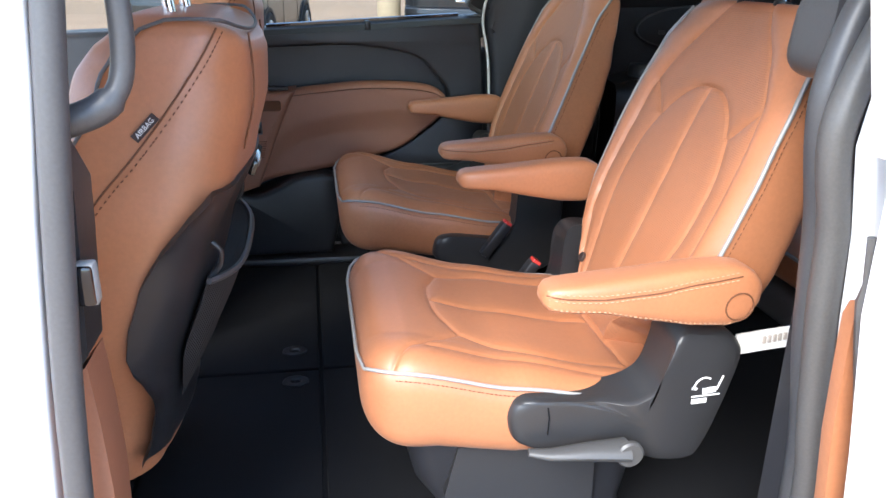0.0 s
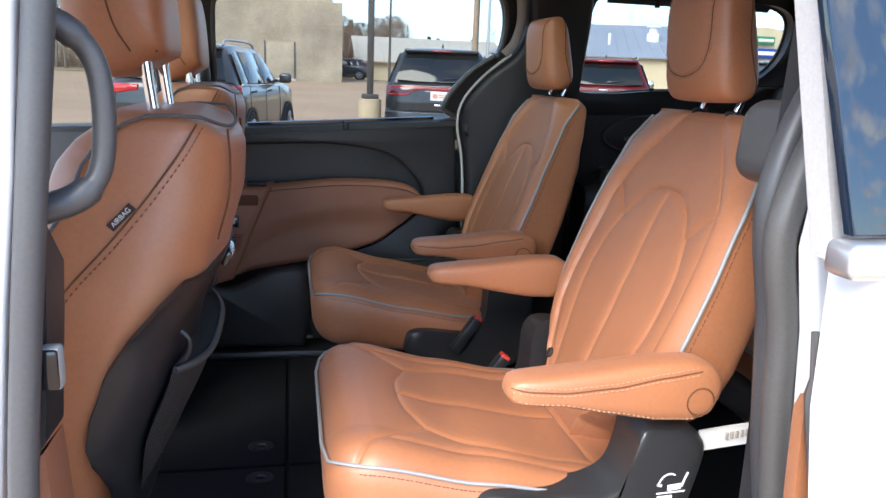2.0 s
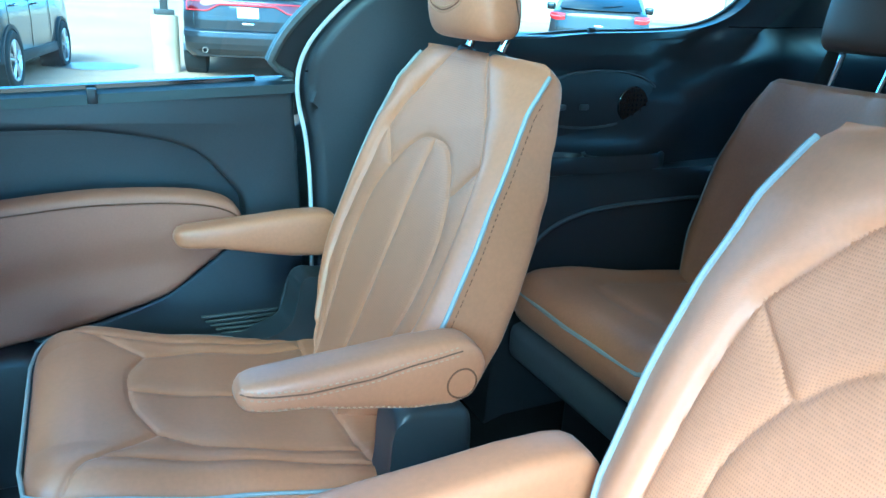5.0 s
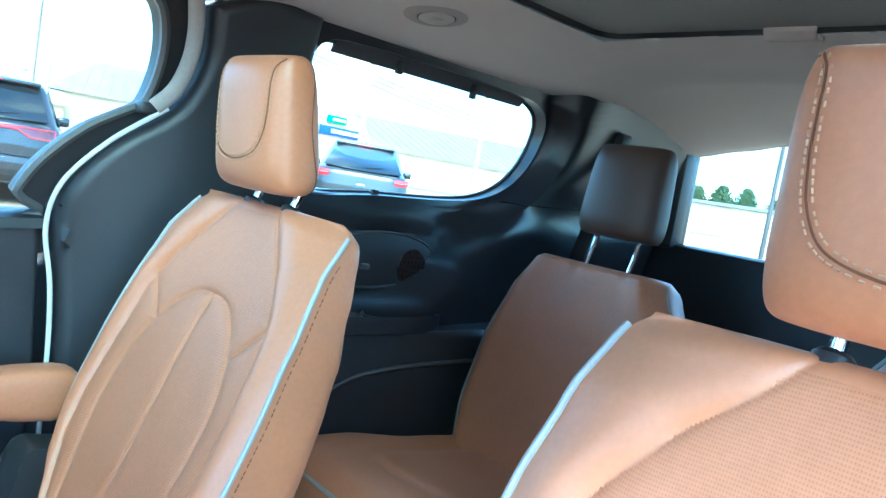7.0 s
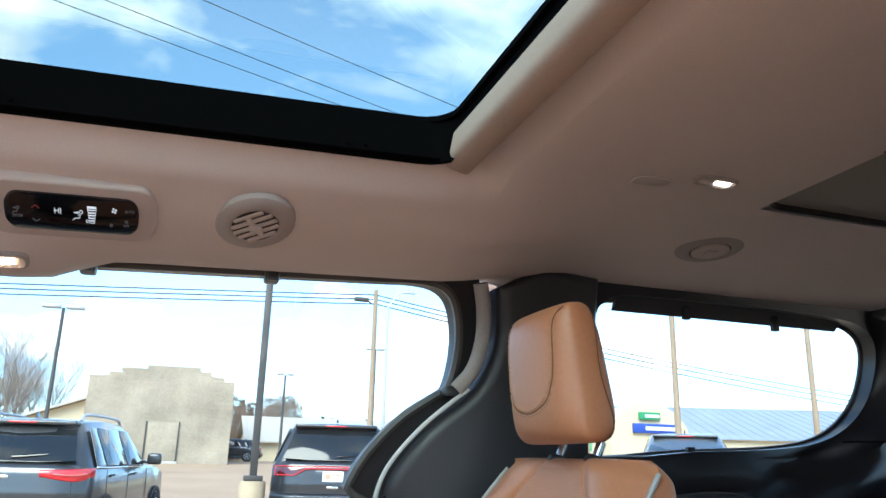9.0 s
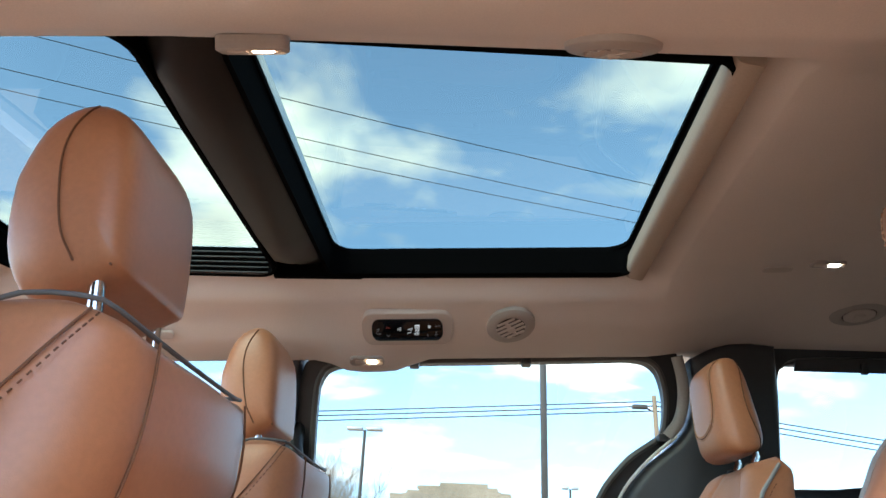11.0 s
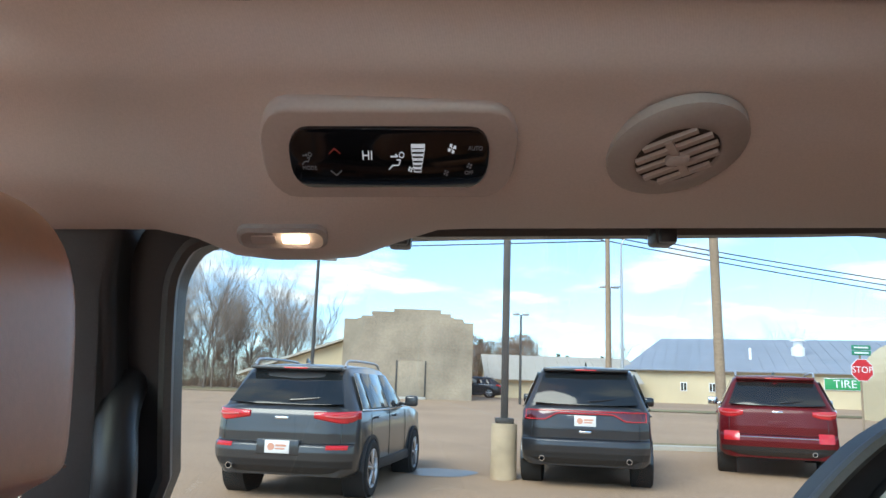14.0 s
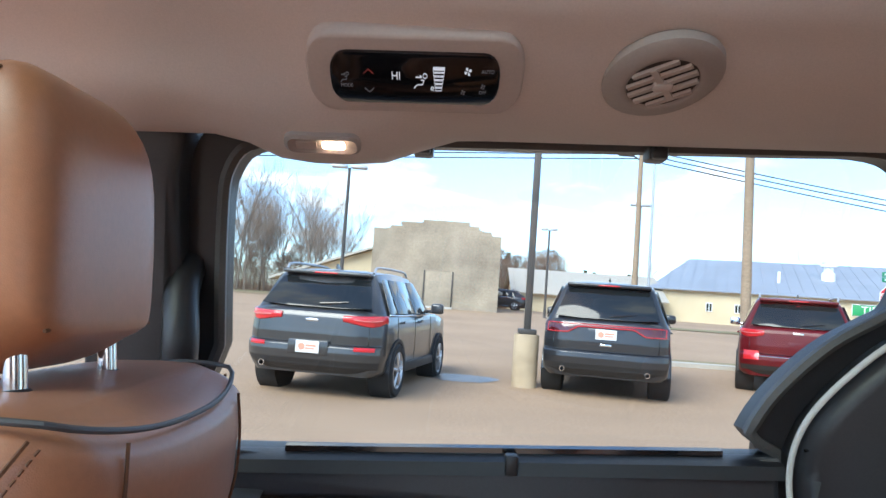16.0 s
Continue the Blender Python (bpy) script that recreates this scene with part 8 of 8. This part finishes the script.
def shed(name, label, x0, x1, y0, y1, base, eave, ridge, ridge_x, wall_mat, roof_mat, ribs=True, windows=(), hip=0.0):
    """A low metal-sided hall, ridge along x, with an optional hipped end."""
    t = thing(name, ((x0 + x1) / 2, (y0 + y1) / 2, base), label, "building")
    b = bag()
    ym = (y0 + y1) / 2
    loft(b, [[Vector((x, y, z)) for y, z in ((y0, base), (y0, eave), (ym, rz), (y1, eave), (y1, base))] for x, rz in (((x0, eave + 0.01), (x0 + hip, ridge), (x1, ridge)) if hip else ((x0, ridge), (x1, ridge)))])
    part("wall", b, wall_mat, t, smooth=False)
    for ya, yb in ((y0, ym), (y1, ym)):
        b = bag()
        sg = -1 if ya == y0 else 1
        plate(b, [(x0 - 0.4, ya + sg * 0.5, eave - 0.10), (x1 + 0.4, ya + sg * 0.5, eave - 0.10), (x1 + 0.4, yb, ridge + 0.06), (x0 - 0.4 + hip, yb, ridge + 0.06)], (0, 0, 0.08))
        n = int((x1 - x0) / 0.9)
        for i in range(n + 1):
            x = x0 + (x1 - x0) * i / n
            k = min(1.0, (x - x0 + 0.2) / hip) if hip else 1.0
            yt, zt = ya + sg * 0.5 + (yb - ya - sg * 0.5) * k, eave - 0.02 + (ridge + 0.16 - eave) * k
            plate(b, [(x - 0.03, ya + sg * 0.5, eave - 0.02), (x + 0.03, ya + sg * 0.5, eave - 0.02), (x + 0.03, yt, zt), (x - 0.03, yt, zt)], (0, 0, 0.035))
        part("roof", b, roof_mat, t, smooth=False)
    if hip:
        b = bag()
        plate(b, [(x0 - 0.4, y0 - 0.5, eave - 0.10), (x0 - 0.4 + hip, ym, ridge + 0.06), (x0 - 0.4, y1 + 0.5, eave - 0.10)], (0, 0, 0.08))
        part("roof", b, roof_mat, t, smooth=False)
    if ribs:
        b = bag()
        n = int((x1 - x0) / 0.6)
        for i in range(n + 1):
            x = x0 + (x1 - x0) * i / n
            rbox(b, (x - 0.02, y0 - 0.025, base), (x + 0.02, y0 + 0.01, eave - 0.05), 0.004, 1)
        part("siding_rib", b, wall_mat, t, smooth=False)["kind"] = "stuff"
    for wx, wz, ww, wh in windows:
        b = bag()
        rbox(b, (wx, y0 - 0.06, wz), (wx + ww, y0 + 0.02, wz + wh), 0.01)
        wn_ = part("window", b, WHITE_INK, t)
        b = bag()
        rbox(b, (wx + 0.06, y0 - 0.075, wz + 0.06), (wx + ww / 2 - 0.03, y0 - 0.05, wz + wh - 0.06), 0.005, 1)
        rbox(b, (wx + ww / 2 + 0.03, y0 - 0.075, wz + 0.06), (wx + ww - 0.06, y0 - 0.05, wz + wh - 0.06), 0.005, 1)
        part("pane", b, CAR_GLASS, wn_)
    return t


hall = shed("tire_hall", "long cream metal hall with pale blue roof", 16.2, 62.0, 60.0, 86.0, 0.8, 3.4, 6.6, 30, CREAM, ROOF_BLUE, windows=((20.2, 1.75, 0.5, 0.7), (22.3, 1.75, 0.5, 0.7)), hip=2.5)
b = bag()
rbox(b, (30.3, 59.90, 2.15), (40.3, 59.99, 3.05), 0.02)
sign = part("sign_board", b, WHITE_PAINT, hall, "white sign board with green letters")
b = bag()
rbox(b, (30.35, 59.86, 2.20), (40.3, 59.91, 3.0), 0.02)
part("sign_field", b, mat("green_sign", (0.02, 0.30, 0.10), 0.5), sign, "green sign field")
frs = (Vector((30.9, 59.85, 2.6)), Vector((1, 0, 0)), Vector((0, 0, 1)), Vector((0, -1, 0)))
part("sign_letters", text_mesh("TIRE SERVICE", 0.80, frs, 0.0, 0.0, 0.02, "LEFT"), WHITE_PAINT, sign, "white lettering")
for vx, vy, vz in ((29.4, 66.0, 4.95), (40.0, 66.5, 5.05)):
    b = bag()
    loft(b, [[Vector((vx + r * math.cos(a), vy + r * math.sin(a), vz + z)) for a in [i * math.pi / 10 for i in range(20)]] for r, z in ((0.55, -0.6), (0.55, 0.6), (0.38, 0.75), (0.38, 1.1), (0.62, 1.15), (0.62, 1.3), (0.1, 1.5))])
    part("roof_ventilator", b, WHITE_PAINT, hall, "white roof ventilator")
b = bag()
loft(b, [[Vector((25.6 + r * math.cos(a), 64.0 + r * math.sin(a), z)) for a in [i * math.pi / 6 for i in range(12)]] for r, z in ((0.12, 4.2), (0.12, 5.4))])
part("flue", b, WHITE_PAINT, hall)
pivot = pose(16.2, 60.0, 0.0)
hall.matrix_basis = pivot @ pose(0, 0, 0, 0, 0, -20) @ pivot.inverted() @ hall.matrix_basis
shed("low_shed", "low cream shed with pale roof", 5.0, 16.4, 58.0, 66.0, 0.8, 2.25, 4.1, 10, CREAM, mat("tan_shed_roof", (0.42, 0.38, 0.32), 0.7, stain=0.1))
left_hall = thing("cream_hall", (-9, 56, 0.8), "cream hall with pale gable roof behind the block building", "building")
b = bag()
loft(b, [[Vector((x, y, z)) for x, z in ((-11.6, 0.6), (-11.6, 2.0), (-4.0, 4.75), (3.0, 2.0), (3.0, 0.6))] for y in (50.0, 75.0)])
part("wall", b, CREAM, left_hall, smooth=False)
for xa, za, xb, zb2 in ((-12.2, 1.82, -4.0, 4.81), (3.4, 1.82, -4.0, 4.81)):
    b = bag()
    plate(b, [(xa, 49.5, za), (xb, 49.5, zb2), (xb, 75.5, zb2), (xa, 75.5, za)], (0, 0, 0.16))
    part("roof", b, mat("tan_roof", (0.45, 0.42, 0.36), 0.7, stain=0.1), left_hall, smooth=False)

# long pale building far behind the van
far = thing("roadside_building", (84, 33, 0.8), "long pale flat-roofed building across the road", "building")
b = bag()
rbox(b, (80.0, 18.0, 0.5), (88.0, 48.0, 4.0), 0.05, 1)
part("wall", b, CREAM, far, smooth=False)
b = bag()
rbox(b, (79.6, 17.6, 4.0), (88.4, 48.4, 4.35), 0.05, 1)
part("roof", b, ROOF_BLUE, far, smooth=False)

# half-round hall with sign boards, seen past the rear quarter
qh = thing("round_roof_hall", (24.1, 41, 0.5), "cream half-round hall with signs on its front", "building")
b = bag()
loft(b, [[Vector((24.1 + 2.5 * math.cos(a), y, 2.4 + 2.05 * math.sin(a))) for a in [i * math.pi / 16 for i in range(17)]] + [Vector((21.6, y, 0.4)), Vector((26.6, y, 0.4))] for y in (35.0, 37.0)])
part("wall", b, CREAM, qh, smooth=False)
for x0, x1, z0, z1, m, nm in ((22.9, 25.85, 2.88, 3.38, mat("blue_sign", (0.02, 0.06, 0.32), 0.5), "blue sign board with white bar"), (23.3, 24.6, 3.58, 3.98, mat("green_board", (0.03, 0.25, 0.10), 0.5), "green sign board")):
    b = bag()
    rbox(b, (x0, 34.80, z0), (x1, 34.95, z1), 0.03)
    sb = part("sign_board", b, m, qh, nm)
    b = bag()
    rbox(b, (x0 + (x1 - x0) * 0.25, 34.77, z0 + (z1 - z0) * 0.30), (x1 - (x1 - x0) * 0.06, 34.82, z0 + (z1 - z0) * 0.70), 0.02)
    part("sign_bar", b, WHITE_INK, sb)


# ---- poles, wires, signs ----
def pole(name, label, cat, x, y, h, r0, r1, m, z0=None):
    z0 = ground_z(y) if z0 is None else z0
    t = thing(name, (x, y, z0), label, cat)
    b = bag()
    tube(b, [(x, y, z0), (x, y, z0 + h * 0.5), (x, y, z0 + h)], [r0, (r0 + r1) / 2, r1], 12)
    part("pole", b, m, t)
    return t


big = thing("lamp_post", (1.20, 12.0, ground_z(12)), "dark square lot lamp post on pale concrete base", "lamp post", "lot lamps")
b = bag()
loft(b, [[Vector((1.20 + r * math.cos(a), 12.0 + r * math.sin(a), z)) for a in [i * math.pi / 14 for i in range(28)]] for r, z in ((0.205, 0.02), (0.205, 0.86), (0.19, 0.885), (0.02, 0.89))])
part("base", b, mat("tan_concrete", (0.46, 0.36, 0.24), 0.9, grain=0.12, grain_scale=40, stain=0.22, stain_scale=3, bump=0.2, bump_scale=60), big, "pale round concrete base")
b = bag()
rbox(b, (1.06, 11.86, 0.885), (1.34, 12.14, 0.97), 0.012)
part("base_cover", b, POLE_DARK, big)
b = bag()
rbox(b, (1.145, 11.945, 0.96), (1.255, 12.055, 6.28), 0.012)
part("pole", b, POLE_DARK, big)
b = bag()
rbox(b, (0.52, 11.85, 6.24), (1.10, 12.15, 6.40), 0.04)
rbox(b, (1.30, 11.85, 6.24), (1.88, 12.15, 6.40), 0.04)
tube(b, [(1.0, 12.0, 6.30), (1.4, 12.0, 6.30)], 0.03, 8)
part("lamp_head", b, GALV, big)


def lot_lamp(x, y, h, w=0.9):
    t = pole("lamp_post", "thin dark lot lamp post with flat pale heads", "lamp post", x, y, h, 0.08, 0.06, POLE_DARK)
    tagged(t, group="lot lamps")
    z = ground_z(y) + h
    for sx in (-1, 1):
        b = bag()
        rbox(b, (x + min(sx * 0.08, sx * w), y - 0.18, z - 0.02), (x + max(sx * 0.08, sx * w), y + 0.18, z + 0.10), 0.03, 2)
        part("lamp_head", b, GALV, t, "pale flat lamp head")
    return t


lot_lamp(-4.45, 29.5, 5.9, 0.72)
lot_lamp(5.3, 42.0, 4.95, 0.45)
lot_lamp(11.1, 45.0, 7.05, 0.6)
lot_lamp(25.0, 10.4, 9.0, 0.8)
t = pole("utility_pole", "weathered wooden utility pole with street lamp", "utility pole", 9.75, 40.0, 9.85, 0.17, 0.12, POLE_WOOD)
tagged(t, group="utility poles")
b = bag()
tube(b, [(9.70, 40.0, 9.55), (9.2, 39.9, 9.78)], 0.04, 6)
rbox(b, (8.5, 39.75, 9.68), (9.35, 40.05, 9.92), 0.08, 3)
part("lamp_head", b, POLE_DARK, t, "dark street lamp head")
t = thing("utility_pole", (11.81, 30.0, 0.4), "thick leaning wooden utility pole with crossarm", "utility pole", "utility poles")
b = bag()
tube(b, [(11.82, 30.0, 0.35), (11.70, 30.0, 8.4), (10.7, 30.0, 16.2)], [0.21, 0.18, 0.13], 12)
part("pole", b, POLE_WOOD, t)
b = bag()
rbox(b, (9.2, 29.92, 15.55), (11.6, 30.08, 15.75), 0.02)
for i in range(4):
    disc(b, (9.4 + i * 0.66, 30.0, 15.75), (0, 0, 1), 0.05, 0.16, 10)
part("crossarm", b, POLE_WOOD, t, "crossarm with insulators")
t = pole("street_lamp", "galvanised street lamp with curved arm", "street lamp", 10.5, 40.0, 8.9, 0.10, 0.06, GALV)
b = bag()
tube(b, smooth_line([(10.5, 40, 9.4), (10.75, 40, 9.9), (11.1, 40, 10.3), (11.6, 40, 10.45)], 5), 0.045, 8)
part("arm", b, GALV, t)
b = bag()
rbox(b, (11.45, 39.9, 10.38), (12.1, 40.1, 10.52), 0.04)
part("lamp_head", b, GALV, t)
for x, y, h in ((20.75, 28.0, 10.0), (21.2, 28.6, 5.3), (27.5, 27.0, 9.0)):
    tagged(pole("utility_pole", "weathered utility pole beyond the verge", "utility pole", x, y, h, 0.15, 0.11, POLE_WOOD), group="utility poles")


def wire(a, c, sag, r=0.021):
    t = thing("overhead_cable", a, "thin black overhead cable", "cable", "overhead cables")
    A, C = Vector(a), Vector(c)
    b = bag()
    tube(b, [A.lerp(C, k / 20) - Vector((0, 0, sag * 4 * (k / 20) * (1 - k / 20))) for k in range(21)], r, 5)
    part("cable", b, WIRE, t)


for dz in (0.0, -0.25, -0.52):
    wire((-60, 40, 6.6 + dz), (9.75, 40, 10.15 + dz), 0.25, 0.034)
    wire((9.75, 40, 10.15 + dz), (52, 40, 5.6 + dz * 1.5), 0.5, 0.034)
for xa, ya, xb, yb in ((-7.84, 18.96, 9.9, 26.9), (-7.88, 21.4, 10.2, 29.4), (-7.93, 22.7, 9.6, 30.2)):
    k = 2.2
    wire((xb + (xa - xb) * k, yb + (ya - yb) * k, 15.7), (xb, yb, 15.75), 0.35, 0.015)

st = thing("stop_sign", (14.57, 25.0, ground_z(25)), "red octagonal stop sign under green street signs", "road sign")
b = bag()
tube(b, [(14.57, 25.0, 0.3), (14.60, 25.0, 3.15)], 0.035, 8)
part("post", b, POLE_WOOD, st)
b = bag()
oc = [(14.61 + 0.40 * math.cos(radians(22.5 + 45 * i)), 2.45 + 0.40 * math.sin(radians(22.5 + 45 * i))) for i in range(8)]
plate(b, [(x, 24.95, z) for x, z in oc], (0, -0.02, 0))
rim_ = part("sign_plate", b, WHITE_PAINT, st, "white sign border", smooth=False)
b = bag()
plate(b, [(14.61 + (x - 14.61) * 0.94, 24.935, 2.45 + (z - 2.45) * 0.94) for x, z in oc], (0, -0.012, 0))
part("red_face", b, mat("stop_red", (0.55, 0.02, 0.03), 0.5), rim_, "red octagon face", smooth=False)
part("sign_letters", text_mesh("STOP", 0.30, (Vector((14.61, 24.92, 2.45)), Vector((1, 0, 0)), Vector((0, 0, 1)), Vector((0, -1, 0))), 0, 0, 0.004), WHITE_PAINT, rim_, "white STOP lettering")
for z, a in ((3.02, 0.45), (3.20, -0.38)):
    b = bag()
    rbox(b, (14.30, 24.93, z - 0.08), (14.95, 24.96, z + 0.08), 0.01)
    sp = part("street_plate", b, mat("street_green", (0.02, 0.22, 0.12), 0.5), st, "green street name plate")
    b = bag()
    rbox(b, (14.38, 24.92, z - 0.025), (14.86, 24.935, z + 0.025), 0.005)
    part("name_bar", b, WHITE_PAINT, sp)

# ---- trees ----
def bare_tree(seed, h, spread=0.5):
    """Trunk, limbs and a haze of fine twigs about the origin."""
    rng = random.Random(seed)
    wood, fine = bag(), bag()

    def grow(p, d, L, r, depth):
        n = 3 if depth < 3 else 2
        pts, rad = [p], [r]
        q, dd = p.copy(), d.copy()
        for i in range(n):
            dd = (dd + Vector((rng.uniform(-1, 1), rng.uniform(-1, 1), rng.uniform(-0.2, 0.7))) * 0.16).normalized()
            q = q + dd * (L / n)
            pts.append(q.copy())
            rad.append(r * (1 - 0.42 * (i + 1) / n))
        tube(wood if depth < 2 else fine, pts, rad, 6 if depth < 2 else 3)
        if depth >= 4:
            return
        k = {0: 9, 1: 6, 2: 5, 3: 4}[depth]
        for i in range(k):
            f = 0.35 + 0.65 * (i + rng.random() * 0.8) / k
            j = min(n - 1, int(f * n))
            at = pts[j].lerp(pts[j + 1], f * n - j) if f * n - j <= 1 else pts[-1]
            a = rng.uniform(0, 2 * math.pi)
            out = Vector((math.cos(a), math.sin(a), 0))
            nd = (dd * 0.75 + out * spread * rng.uniform(0.7, 1.4) + Vector((0, 0, 0.25))).normalized()
            grow(at, nd, L * rng.uniform(0.48, 0.68), r * 0.44, depth + 1)
    grow(Vector((0, 0, 0)), Vector((0, 0, 1)), h * 0.60, h * 0.0085, 0)
    return wood, fine


protos = []
for sd, h in ((1, 9.5), (2, 8.5), (3, 10.5)):
    wd, fi = bare_tree(sd, h)
    t = thing("bare_tree", (0, 0, 0), "leafless winter tree with fine grey-brown twigs", "tree", "bare trees")
    part("trunk", wd, TREE_BARK, t)
    part("crown", fi, TWIGS, t, "haze of bare twigs", smooth=False)
    protos.append(t)
rng = random.Random(9)
spots = []
for i in range(30):
    spots.append((-48 + i * 1.28 + rng.uniform(-0.8, 0.8), 58 + rng.uniform(-4, 16)))
spots += [(-25 + i * 0.62 + rng.uniform(-0.4, 0.4), 56 + rng.uniform(0, 20)) for i in range(26)]
SMALL = len(spots)
spots += [(9.2, 72), (10.6, 74), (4.2, 66), (3.4, 70), (11.8, 76)]
spots += [(-60 + i * 3.0, 50 + rng.uniform(-5, 8)) for i in range(9)] + [(24 + i * 3.5, 100 + rng.uniform(-8, 8)) for i in range(10)]
spots += [(-70 - rng.uniform(0, 20), -20 + i * 9) for i in range(8)]
for i, (x, y) in enumerate(spots):
    t = protos[i] if i < 3 else copy_thing(protos[i % 3], pose(0, 0, 0))
    s = rng.uniform(0.66, 1.0) * (0.55 if SMALL <= i < SMALL + 5 else 1.0)
    t.matrix_basis = pose(x, y, ground_z(y) - 0.05, 0, 0, rng.uniform(0, 360)) @ Matrix.Scale(s, 4)


def clump_tree(seed, h, w, m, label, conical, leaf=0.09):
    """Trunk with a crown of many small leaf clumps."""
    rng = random.Random(seed)
    t = thing("evergreen_tree" if conical else "brush_bush", (0, 0, 0), label, "tree" if conical else "bush", "evergreens" if conical else "brush")
    b = bag()
    tt = 1.0 if conical else 0.45
    tube(b, [(0, 0, 0), (0.05, 0, h * 0.5 * tt), (0, 0.03, h * 0.95 * tt)], [h * 0.02, h * 0.014, h * 0.004], 7)
    part("trunk", b, TREE_BARK, t)
    b = bag()
    for i in range(900 if conical else 3600):
        k = rng.random()
        z = h * (0.12 + 0.88 * k) if conical else h * (0.01 + 0.99 * k)
        R = w * ((1 - k) ** 0.8 if conical else math.sin(math.pi * (0.42 + 0.52 * k)) * rng.uniform(0.5, 1.3)) * rng.uniform(0.3, 1.0)
        a = rng.uniform(0, 2 * math.pi)
        c = Vector((R * math.cos(a), R * math.sin(a), z))
        s = rng.uniform(0.10, 0.24) * h / 5
        d = Vector((rng.uniform(-1, 1), rng.uniform(-1, 1), rng.uniform(-0.6, 0.8))).normalized()
        e = d.orthogonal().normalized()
        f = d.cross(e)
        wd = 0.5 if conical else leaf
        if not conical:
            d = (d + Vector((0, 0, 0.9))).normalized()
        v = [b.verts.new(c + q) for q in (d * s * 1.6, e * s * wd, -d * s * 0.4, -e * s * wd, f * s * wd * 0.8)]
        b.faces.new((v[0], v[1], v[4])); b.faces.new((v[1], v[2], v[4])); b.faces.new((v[2], v[3], v[4])); b.faces.new((v[3], v[0], v[4]))
    part("crown", b, m, t, smooth=False)
    return t


ev = clump_tree(5, 6.0, 1.7, NEEDLES, "dark green conifer in the far tree line", True)
br = clump_tree(6, 3.2, 2.3, RUSSET, "russet brush thicket in the far tree line", False)
evs = [(5.6, 76), (6.8, 80), (17.5, 92), (16.0, 90), (22.5, 95), (-46.0, 70)]
gr = clump_tree(8, 6.4, 2.6, mat("green_foliage", (0.085, 0.115, 0.05), 0.95, grain=0.3, grain_scale=3), "leafy green bush behind the roadside building", False, 0.45)
for i in range(16):
    t = gr if i == 0 else copy_thing(gr, pose(0, 0, 0))
    t.matrix_basis = pose(98 + (i * 5 % 9), 26 + i * 2.2, 0.6, 0, 0, i * 70) @ Matrix.Scale(0.85 + 0.06 * (i * 7 % 5), 4)
brs = [(3.6 + i * 0.55, 66 + (i % 3) * 1.5) for i in range(13)] + [(-44 + i * 1.5, 84 + (i * 7 % 5)) for i in range(22)] + [(-36 + i * 0.95, 62 + (i * 5 % 7)) for i in range(26)]
for i, (x, y) in enumerate(evs):
    t = ev if i == 0 else copy_thing(ev, pose(0, 0, 0))
    t.matrix_basis = pose(x, y, ground_z(y) - 0.03, 0, 0, i * 50) @ Matrix.Scale(rng.uniform(0.75, 1.0), 4)
for i, (x, y) in enumerate(brs):
    t = br if i == 0 else copy_thing(br, pose(0, 0, 0))
    t.matrix_basis = pose(x, y, ground_z(y) - 0.03, 0, 0, i * 50) @ Matrix.Scale(rng.uniform(0.7, 1.3) * (1.35 if i < 13 else 1.0), 4)
